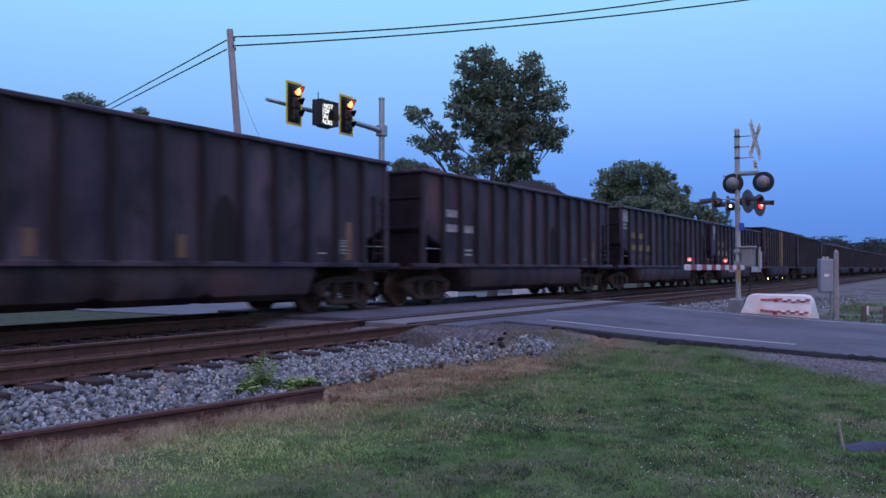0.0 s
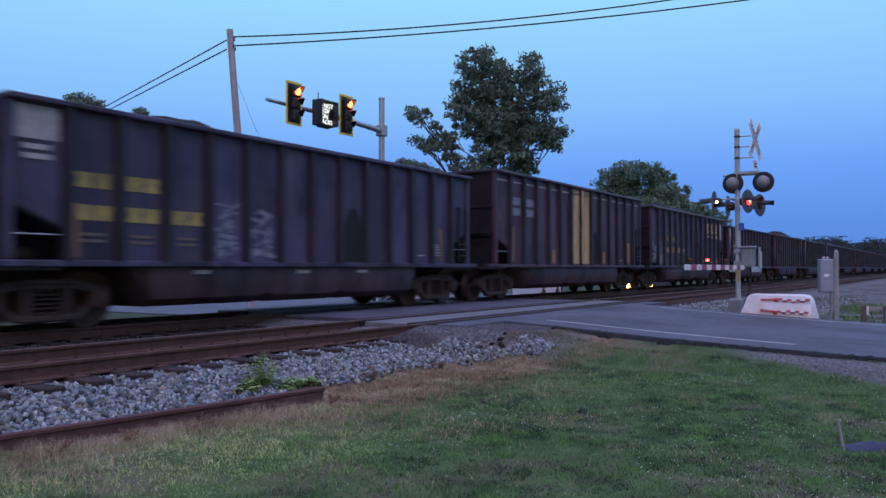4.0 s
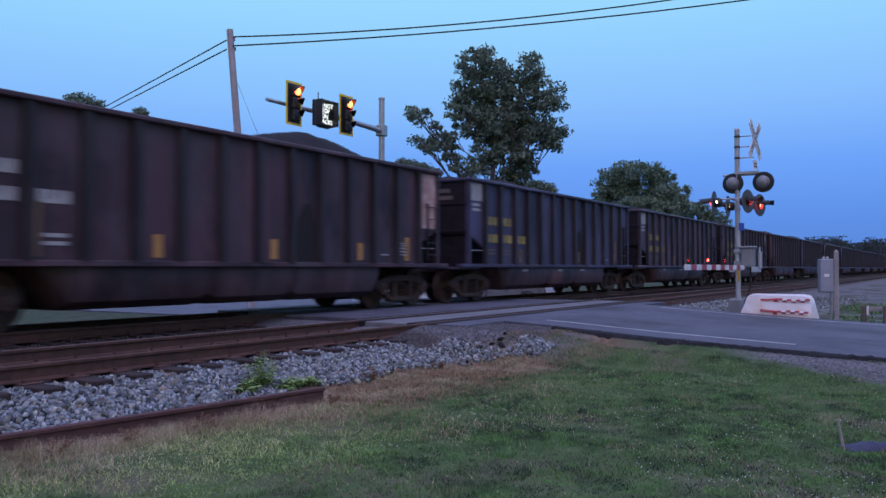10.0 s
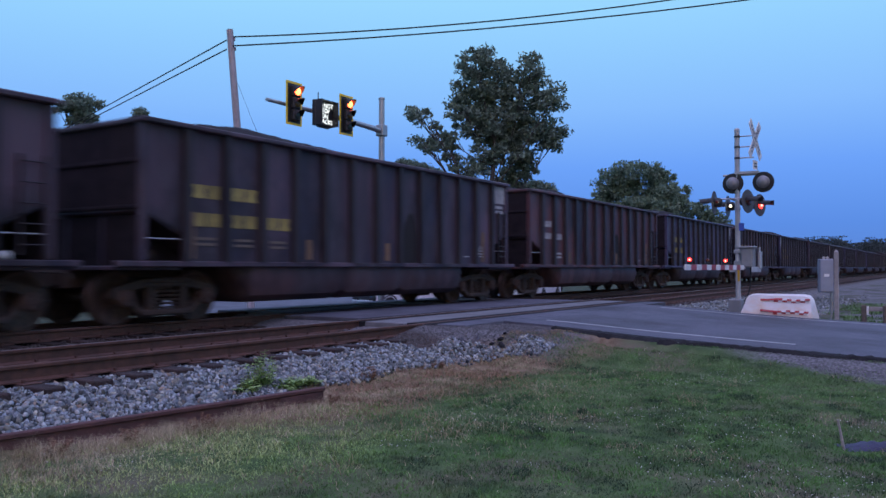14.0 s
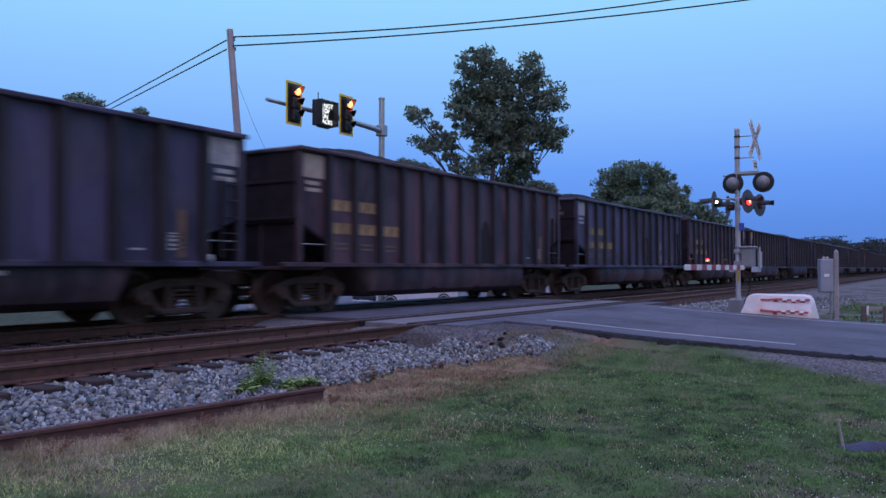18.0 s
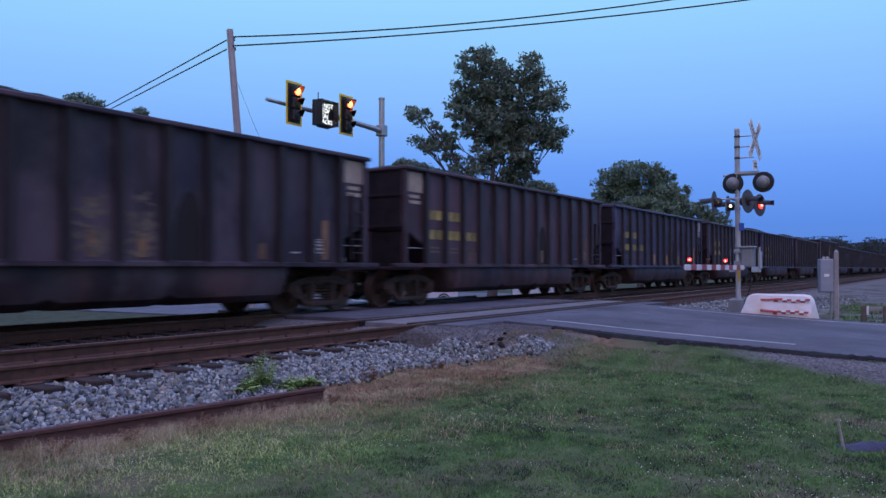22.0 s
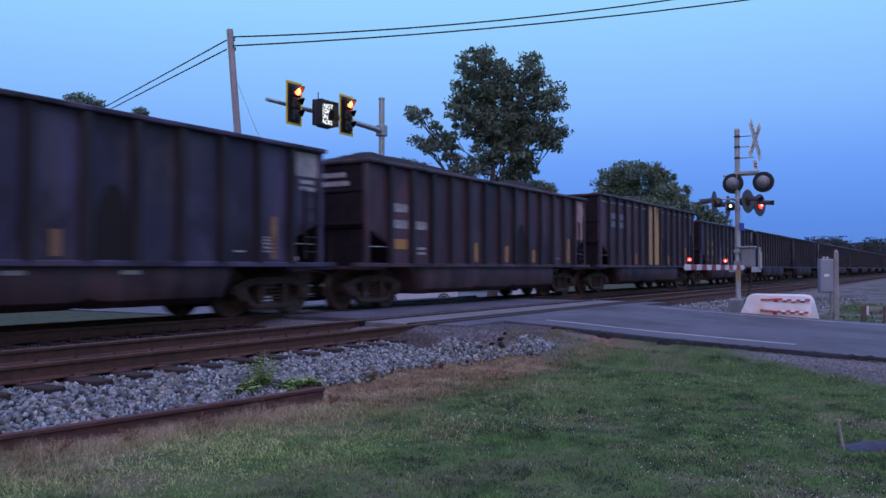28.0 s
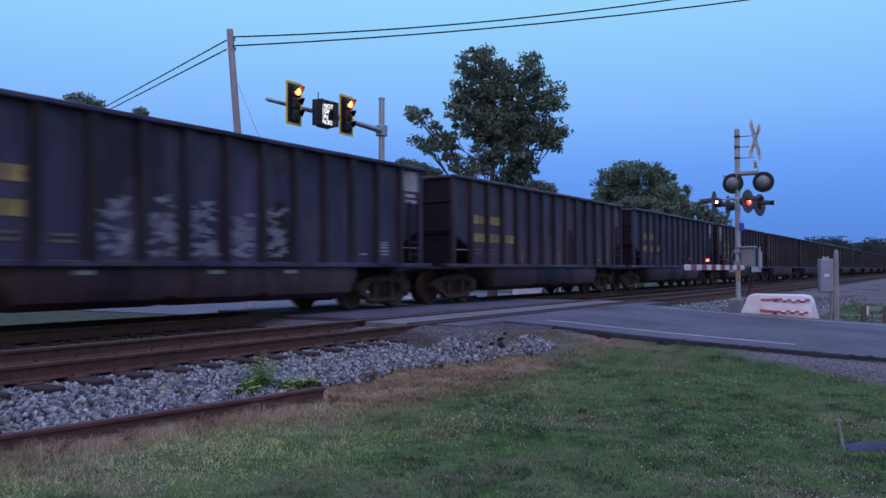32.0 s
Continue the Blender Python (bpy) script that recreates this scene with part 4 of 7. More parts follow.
def common_meshes():
    g = {}
    g["sill"] = Shape().box(-6.83, 6.83, -0.09, 0.07, 0.985, 1.085, 0.015).mesh("side_sill", CAR_BROWN)
    g["deck"] = Shape().box(-0.66, 0.66, -1.45, 1.45, 0.93, 1.0, 0.01).mesh("end_platform", CAR_BROWN)
    prof = [(-1.47, 1.0), (-1.49, 0.70), (-1.40, 0.44), (-1.16, 0.31), (1.16, 0.31), (1.40, 0.44), (1.49, 0.70), (1.47, 1.0)]
    tub = Shape()
    rows = []
    for x, k in ((-4.25, 0.02), (-3.86, 0.94), (-3.80, 1.0), (-1.28, 1.0), (-1.16, 0.90), (-1.04, 0.90), (-0.92, 1.0), (0.92, 1.0), (1.04, 0.90), (1.16, 0.90), (1.28, 1.0), (3.80, 1.0), (3.86, 0.94), (4.25, 0.02)):
        rows.append([(x, y * (0.85 + 0.15 * k), 1.0 + (z - 1.0) * k) for y, z in prof])
    n = len(prof)
    tub.add([p for r in rows for p in r], [(j * n + i, j * n + i + 1, (j + 1) * n + i + 1, (j + 1) * n + i) for j in range(len(rows) - 1) for i in range(n - 1)] + [tuple(range(n)), tuple(range(len(rows) * n - 1, (len(rows) - 1) * n - 1, -1))])
    g["tub"] = tub.mesh("hopper_tub", TUB_PAINT, True)
    g["centre_sill"] = Shape().box(-6.95, 6.95, -0.22, 0.22, 0.62, 0.93, 0.02).mesh("centre_sill", TRUCK)
    g["coupler"] = Shape().box(6.75, 7.02, -0.12, 0.12, 0.68, 0.92, 0.02).box(6.97, 7.16, -0.16, 0.10, 0.64, 0.94, 0.03).mesh("coupler", TRUCK)
    s = Shape()
    for z in (1.3, 1.6, 1.9, 2.2, 2.5):
        s.cyl((-0.19, -0.05, z), (0.19, -0.05, z), 0.012, n=6)
    s.box(-0.21, -0.18, -0.06, 0.0, 1.15, 2.6).box(0.18, 0.21, -0.06, 0.0, 1.15, 2.6)
    g["ladder"] = s.mesh("ladder", BLACK)
    g["grab"] = Shape().cyl((-0.42, 0, 0), (0.42, 0, 0), 0.014, n=6).mesh("handrail", GALV)
    g["hose"] = Shape().tube([(6.7, -0.35, 0.75), (6.95, -0.38, 0.5), (7.12, -0.3, 0.42)], 0.022).mesh("air_hose", BLACK)
    g["lever"] = Shape().tube([(6.80, -1.42, 0.80), (6.86, -1.2, 0.88), (6.9, -0.3, 0.9)], 0.014).mesh("uncoupling_lever", TRUCK)
    g["frame"] = side_frame()
    sp = Shape()
    for x in (-0.17, 0.0, 0.17):
        for k in range(5):
            sp.cyl((x, 0, 0.26 + k * 0.07), (x, 0, 0.295 + k * 0.07), 0.062, n=8)
    g["springs"] = sp.mesh("springs", TRUCK)
    g["bolster"] = Shape().box(-0.2, 0.2, -1.0, 1.0, 0.58, 0.80, 0.03).mesh("bolster", TRUCK)
    g["cap"] = Shape().lathe((0, 0, 0), (0, -1, 0), [(0.15, -0.06), (0.15, 0.05), (0.12, 0.08), (0.06, 0.085), (0.05, 0.11)], 14).mesh("bearing_cap", BEARING, True)
    w = Shape().cyl((0, -0.98, 0), (0, 0.98, 0), 0.075, n=10)
    for s_ in (-1, 1):
        w.lathe((0, s_ * 0.70, 0), (0, s_, 0), [(0.10, -0.06), (0.13, -0.03), (0.36, -0.01), (0.40, -0.05), (0.485, -0.05), (0.485, -0.02), (0.459, 0.0), (0.457, 0.09), (0.40, 0.09), (0.36, 0.05), (0.14, 0.02), (0.12, 0.10), (0.07, 0.10)], 28)
        for k in range(4):
            a = k * math.pi / 2
            w.box(0.24 * math.cos(a) - 0.03, 0.24 * math.cos(a) + 0.03, min(s_ * 0.72, s_ * 0.75), max(s_ * 0.72, s_ * 0.75), 0.24 * math.sin(a) - 0.03, 0.24 * math.sin(a) + 0.03)
    g["wheelset"] = w.mesh("wheelset", WHEEL, True)
    g["tank"] = Shape().lathe((-0.30, 0, 0), (1, 0, 0), [(0.03, 0), (0.11, 0.03), (0.135, 0.08), (0.135, 0.46), (0.11, 0.52), (0.03, 0.54)], 14).mesh("air_reservoir", TRUCK, True)
    g["brake"] = Shape().box(-0.10, 0.10, -0.08, 0.08, -0.10, 0.10, 0.03).cyl((0.08, 0, 0), (0.30, 0, 0.02), 0.07, n=10).mesh("brake_valve", WHITE)
    return g


def bars(rows):
    """Bars of given (x0, x1, z0, z1), a few millimetres thick."""
    s = Shape()
    for x0, x1, z0, z1 in rows:
        s.box(x0, x1, -0.004, 0.0, z0, z1)
    return s


def glyph(q):
    """A plain notched block, the size of one stencilled character."""
    w, h = 0.30 - 0.02 * (q % 2), 0.24
    cut = [[(0.03, 0), (w - 0.03, 0), (w, 0.03), (w - 0.05, 0.12), (w, h - 0.03), (w - 0.03, h), (0.03, h), (0, h - 0.03), (0.05, 0.12), (0, 0.03)],
           [(0, 0), (w, 0), (w, h), (0, h)],
           [(0, 0), (w * 0.42, 0), (w * 0.44, 0.10), (w * 0.56, 0.10), (w * 0.58, 0), (w, 0), (w, h), (0, h)]][q]
    return Shape().prism(cut, -0.004, 0.0).mesh("stencil", MARK_YELLOW)


def comb(w, h, spine, teeth):
    """One outline: an upright spine with level strokes (low, high) running out of it."""
    poly = [(0, 0)]
    for lo, hi in teeth:
        poly += [(spine, lo), (w, lo), (w, hi), (spine, hi)]
    poly += [(0, h)]
    return Shape().prism(poly, -0.004, 0.0)


def table_frame():
    return comb(0.30, 0.30, 0.025, [(0.0, 0.03), (0.07, 0.11), (0.15, 0.19), (0.22, 0.25), (0.275, 0.30)]).mesh("stencil", MARK_WHITE)


def word(w, h):
    """A stencilled word as one toothed bar."""
    poly, k = [(0, 0), (w, 0), (w, h)], 4
    for i in range(k - 1, 0, -1):
        x = w * i / k
        poly += [(x + 0.012, h), (x + 0.012, h * 0.3), (x - 0.012, h * 0.3), (x - 0.012, h)]
    return Shape().prism(poly + [(0, h)], -0.004, 0.0).mesh("stencil", MARK_WHITE)


WHEELSETS = []


def build_car(spec, index):
    """spec: body paint, rim height, markings (kind, bay, ...)."""
    paint, top, marks, label = spec
    g, c = keep(("car", top), lambda: car_meshes(top)), keep("common", common_meshes)
    car = thing("coal_hopper", pose(0, FAR_C, 0), label, "railway wagon", "hopper cars of the train")
    for s in (-1, 1):
        part("side_sheet", g["side"], paint, car, at=pose(0, s * 1.5, 0))
        turn = 0 if s < 0 else 180
        part("top_chord", g["chord"], paint, car, at=pose(0, s * 1.53, 0, 0, 0, turn))
        part("side_sill", c["sill"], paint, car, at=pose(0, s * 1.5, 0, 0, 0, turn))
        for i in range(1, 14):
            part("side_post", g["post"], POST_PAINT, car, "grimy upright rib darkened for shade" if i == 1 else "", at=pose(-HALF + i * BAY, s * 1.515, 0, 0, 0, turn))
        for e in (-1, 1):
            part("corner_post", g["corner"], paint, car, at=pose(e * (HALF - 0.03), s * 1.5, 0, 0, 0, turn))
            part("handrail", c["grab"], GALV, car, "bare metal grab bar", at=pose(e * (HALF - BAY * 0.5), s * 1.5, 1.46))
    for e in (-1, 1):
        flip = 180 if e > 0 else 0
        part("end_wall", g["end"], END_DARK, car, "near-black end wall", at=pose(e * HALF, 0, 0))
        part("end_chord", g["endchord"], paint, car, at=pose(e * HALF, 0, 0, 0, 0, flip))
        for z in (1.98, 2.75):
            part("end_rib", g["rib"], END_DARK, car, at=pose(e * (HALF + 0.01), 0, z, 0, 0, flip))
        part("slope_sheet", g["slope"], paint, car, at=pose(e * HALF, 0, 0, 0, 0, flip))
        for y in (-0.45, 0.55):
            part("shear_plate", g["gusset"], paint, car, at=pose(e * HALF, y, 0, 0, 0, flip))
        # Added dark sheet closes the view under the slope and stands for shade there.
        part("bulkhead", keep("bulkhead", lambda: Shape().box(-0.015, 0.015, -1.42, 1.42, 0.98, 1.85).mesh("bulkhead", BLACK)), END_DARK, car, "added dark sheet standing in for the shaded end recess", at=pose(e * (HALF - 0.07), 0, 0))
        part("end_platform", c["deck"], paint, car, at=pose(e * 6.15, 0, 0))
        part("coupler", c["coupler"], TRUCK, car, "dusty knuckle coupler", at=pose(0, 0, 0, 0, 0, 180 if e < 0 else 0))
        part("air_hose", c["hose"], BLACK, car, "black rubber brake hose", at=pose(0, 0, 0, 0, 0, 180 if e < 0 else 0))
        part("uncoupling_lever", c["lever"], TRUCK, car, at=pose(0, 0, 0, 0, 0, 180 if e < 0 else 0))
        part("ladder", c["ladder"], POST_PAINT, car, at=pose(e * 6.08, e * -1.52, 0, 0, 0, 0 if e > 0 else 180))
        tr = part("truck", c["bolster"], TRUCK, car, "four-wheel cast steel truck", at=pose(e * 5.47, 0, 0))
        for s in (-1, 1):
            part("side_frame", c["frame"], TRUCK, tr, at=pose(0, s * 1.0, 0))
            part("springs", c["springs"], TRUCK, tr, at=pose(0, s * 1.0, 0))
            for q in (-1, 1):
                part("bearing_cap", c["cap"], BEARING, tr, at=pose(q * 0.86, s * 1.06, 0.457, 0, 0, 0 if s < 0 else 180))
        for q in (-1, 1):
            ws = part("wheelset", c["wheelset"], WHEEL, tr, "steel wheels on an axle")
            ws.matrix_parent_inverse = pose(q * 0.86, 0, 0.457)
            WHEELSETS.append(ws)
    part("hopper_tub", c["tub"], TUB_PAINT, car, "bulging discharge hopper bays, dusty")
    part("centre_sill", c["centre_sill"], TRUCK, car)
    part("air_reservoir", c["tank"], TRUCK, car, "rusty air reservoir", at=pose(-5.9, -0.95, 1.16, 0, 0, 8))
    part("brake_valve", c["brake"], WHITE, car, "pale brake valve under the end slope", at=pose(5.55, -1.32, 1.13))
    # Tall dark patch in bay 8, alike on every car.
    part("soot_stain", keep("blotch", lambda: Shape().prism([(0.04, 1.10), (0.66, 1.10), (0.67, 1.79), (0.58, 2.14), (0.42, 2.32), (0.27, 2.25), (0.12, 1.97), (0.05, 1.62)], -0.003, 0.0).mesh("soot_stain", BLOTCH)), BLOTCH, car, "dark blotch low on the side", at=pose(-HALF + 8 * BAY + 0.12, -1.517, 0))
    add_marks(car, marks, top)
    return car


def add_marks(car, marks, top):
    yy = -1.522

    def bay(i):
        return -HALF + i * BAY + 0.125

    w = BAY - 0.25
    rnd = random.Random(len(marks) * 7 + int(top * 100))
    for kind, *a in marks:
        if kind in ("square", "tan", "pink"):
            i = a[0]
            z0, z1 = (2.84, 3.33) if kind != "pink" else (1.96, 3.33)
            mat = {"square": MARK_WHITE, "tan": MARK_PALE, "pink": MARK_PINK}[kind]
            x = bay(i) - (0.06 if i == 0 else 0.0)
            part("panel_patch", bars([(x, x + 0.72, z0, z1)]), mat, car, "painted patch near the rim", at=pose(0, yy, 0))
            if kind != "pink":
                for low, far in ((0.15, 0.42), (0.29, 0.46)):
                    part("stencil", keep(("patch_line", far, mat.name), lambda: bars([(0, far, 0, 0.08)]).mesh("stencil", mat)), mat, car, at=pose(x + 0.16, yy, z0 - low))
        elif kind == "text":
            mat, i, small = a
            if mat is MARK_WHITE:
                for b, z0, wide in ((i, 2.31, 0.60), (i, 1.92, 0.60), (i + 1, 1.92, 0.52)):
                    part("stencil", keep(("word", wide), lambda: word(wide, 0.20)), mat, car, at=pose(bay(b) + 0.03, yy, z0))
                for z0 in (1.30, 1.42):
                    part("stencil", keep("line", lambda: bars([(0, 0.40, 0, 0.06)]).mesh("stencil", MARK_WHITE)), MARK_WHITE, car, at=pose(bay(i + 1) + 0.12, yy, z0))
            else:
                rows = [(i, 2.20), (i + 1, 2.20), (i, 1.70), (i + 1, 1.70)] + ([(i + 2, 1.70)] if small else [])
                for b, z0 in rows:
                    for q in (0, 1):
                        kind_ = (b * 2 + q + int(z0 * 10)) % 3
                        part("stencil", keep(("glyph", kind_), lambda: glyph(kind_)), mat, car, at=pose(bay(b) + 0.02 + q * 0.335, yy, z0))
                for q in (0, 1, 2):
                    for z0 in (1.36, 1.46):
                        part("stencil", keep("faint_line", lambda: bars([(0, 0.46, 0, 0.05)]).mesh("stencil", MARK_FADED)), MARK_FADED, car, at=pose(bay(i + q) + 0.10, yy, z0 - 0.01 * q))
            part("reflector", keep("edge_strip", lambda: bars([(0, 0.10, 1.13, 1.95)]).mesh("reflector", MARK_DULL)), MARK_DULL, car, "faded reflective strip", at=pose(bay(i) - 0.02 if mat is not MARK_WHITE else bay(i + 1) - 0.02, yy - 0.001, 0))
        elif kind in ("stripe", "bright"):
            for b, z1 in a[0]:
                x = bay(b) + 0.24
                part("reflector", bars([(x, x + 0.17, 1.14, 0.111 + 0.885 * z1)]), MARK_ORANGE if kind == "bright" else MARK_DULL, car, "reflective strip" if kind == "bright" else "faded reflective strip", at=pose(0, yy, 0))
        elif kind == "table":
            part("stencil", keep("table", table_frame), MARK_WHITE, car, "white lined data table", at=pose(bay(12) + 0.05, yy, 1.27))
            part("stencil", keep("dash", lambda: bars([(0, 0.26, 0, 0.035)]).mesh("stencil", MARK_WHITE)), MARK_WHITE, car, at=pose(bay(11) + 0.2, yy, 1.26))
        elif kind == "band":
            x0, x1 = bay(a[0]) - 0.02, bay(a[0]) + w + 0.02
            for q in range(a[1]):
                part("tan_panel", bars([(x0 + q * BAY, x1 + q * BAY, 1.12, top - 0.12)]), MARK_TAN, car, "tall tan painted panel", at=pose(0, yy, 0))
            for q in range(1, a[1]):
                part("tan_strip", bars([(x0 + q * BAY - 0.21, x0 + q * BAY - 0.07, 1.12, top - 0.12)]), MARK_TAN, car, "tan paint across the rib", at=pose(0, -1.621, 0))
        elif kind == "red":
            x0 = bay(a[0]) - 0.06
            part("red_panel", bars([(x0, x0 + w + 0.1, 1.92, top - 0.12)]), RED_PANEL, car, "faded red end panel", at=pose(0, yy, 0))
        elif kind == "dash":
            for i in range(14):
                part("rim_dash", keep("rim_dash", lambda: bars([(0, w, 0, 0.038)]).mesh("rim_dash", MARK_WHITE)), MARK_WHITE, car, "thin white dash under the rim", at=pose(bay(i), yy, top - 0.30))
        elif kind == "rimline":
            part("rim_stripe", bars([(-HALF, HALF, top - 0.10, top - 0.06)]), MARK_FADED, car, "pale scuffed line along the rim", at=pose(0, -1.656, 0))
        elif kind == "big":
            for i in (10, 11, 12):
                x = bay(i) + 0.06
                poly = [(0.03, 0), (0.49, 0), (0.52, 0.03), (0.52, 0.16), (0.38, 0.22), (0.38, 0.30), (0.52, 0.36), (0.52, 0.49), (0.49, 0.52), (0.03, 0.52), (0, 0.49), (0, 0.36), (0.14, 0.30), (0.14, 0.22), (0, 0.16), (0, 0.03)]
                part("logo_shape", Shape().prism(poly, -0.004, 0.0), MARK_TAN, car, "large dirty yellow block shape", at=pose(x, yy, 2.84))
                part("logo_bar", bars([(x, x + 0.56, 2.60, 2.72)]), MARK_TAN, car, "dirty yellow bar", at=pose(0, yy, 0))
            x = bay(13) - 0.07
            for x0, x1 in ((x, x + 0.22), (x + 0.24, x + 0.72)):
                part("panel_patch", bars([(x0, x1, 2.5, 3.43)]), MARK_WHITE, car, "white painted patch", at=pose(0, yy, 0))
            for i, x0, x1, z0, z1 in ((1, 0.0, 0.58, 1.30, 1.55), (6, 0.02, 0.56, 1.28, 1.38), (9, 0.10, 0.58, 1.28, 1.38), (12, 0.06, 0.56, 1.26, 1.46)):
                part("panel_patch", bars([(bay(i) + x0, bay(i) + x1, z0, z1)]), MARK_ORANGE, car, "orange painted block", at=pose(0, yy, 0))
            part("stencil", bars([(bay(5) + 0.1, bay(5) + 0.5, 1.78, 1.90)]), MARK_WHITE, car, at=pose(0, yy, 0))
        elif kind == "block":
            part("panel_patch", bars([(bay(a[0]) + 0.03, bay(a[0]) + 0.60, 1.42, 1.66)]), MARK_ORANGE, car, "orange painted block", at=pose(0, yy, 0))
        elif kind == "boxes":
            for b in (1, 2):
                for z0 in (2.56, 2.88):
                    part("stencil", keep("box_word", lambda: bars([(0, 0.58, 0, 0.23)]).mesh("stencil", MARK_GRAF)), MARK_GRAF, car, "faded blue-white painted block", at=pose(bay(b) + 0.04, yy, z0))
            part("reflector", keep("edge_strip_tall", lambda: bars([(0, 0.21, 1.17, 2.19)]).mesh("reflector", MARK_ORANGE)), MARK_ORANGE, car, "reflective strip", at=pose(bay(1) - 0.03, yy, 0))
        elif kind == "endword":
            mat = a[0]
            for y0, y1, z0 in ((-0.95, -0.25, 3.06), (-1.05, -0.15, 2.86)):
                part("stencil", keep(("endword", mat.name, z0), lambda: Shape().box(-0.004, 0.0, y0, y1, z0, z0 + 0.11).mesh("stencil", mat)), mat, car, at=pose(-HALF - 0.017, 0, 0))
        elif kind == "graf":
            mat = a[2] if len(a) > 2 else MARK_GRAF
            for q in range(max(1, round(a[1] / BAY + 0.3))):
                s = Shape()
                for k in range(34):
                    x, z = bay(a[0] + q) + rnd.uniform(0.04, 0.55), 1.2 + 0.95 * rnd.random() ** 1.6
                    ang, ln, wd = rnd.uniform(-0.5, 0.9), rnd.uniform(0.04, 0.14), rnd.uniform(0.012, 0.05)
                    u, w2 = Vector((math.cos(ang), math.sin(ang))) * ln, Vector((-math.sin(ang), math.cos(ang))) * wd
                    c0 = Vector((x, z))
                    s.prism([c0 - u - w2, c0 + u - w2 * 0.6, c0 + u * 0.9 + w2, c0 - u * 1.1 + w2 * 0.8], -0.003 - 0.0002 * k, 0.0)
                tagged(part("sprayed_tag", s, mat, car, at=pose(0, yy, 0)), "faded sprayed scrawl", kind="stuff")
        elif kind == "tubtag":
            for x in (-3.0, -0.35, 1.6):
                part("stencil", bars([(x, x + 0.36, 0.86, 0.93)]), MARK_WHITE, car, "white stencilled dash on the hopper bay", at=pose(0, -1.484, 0))


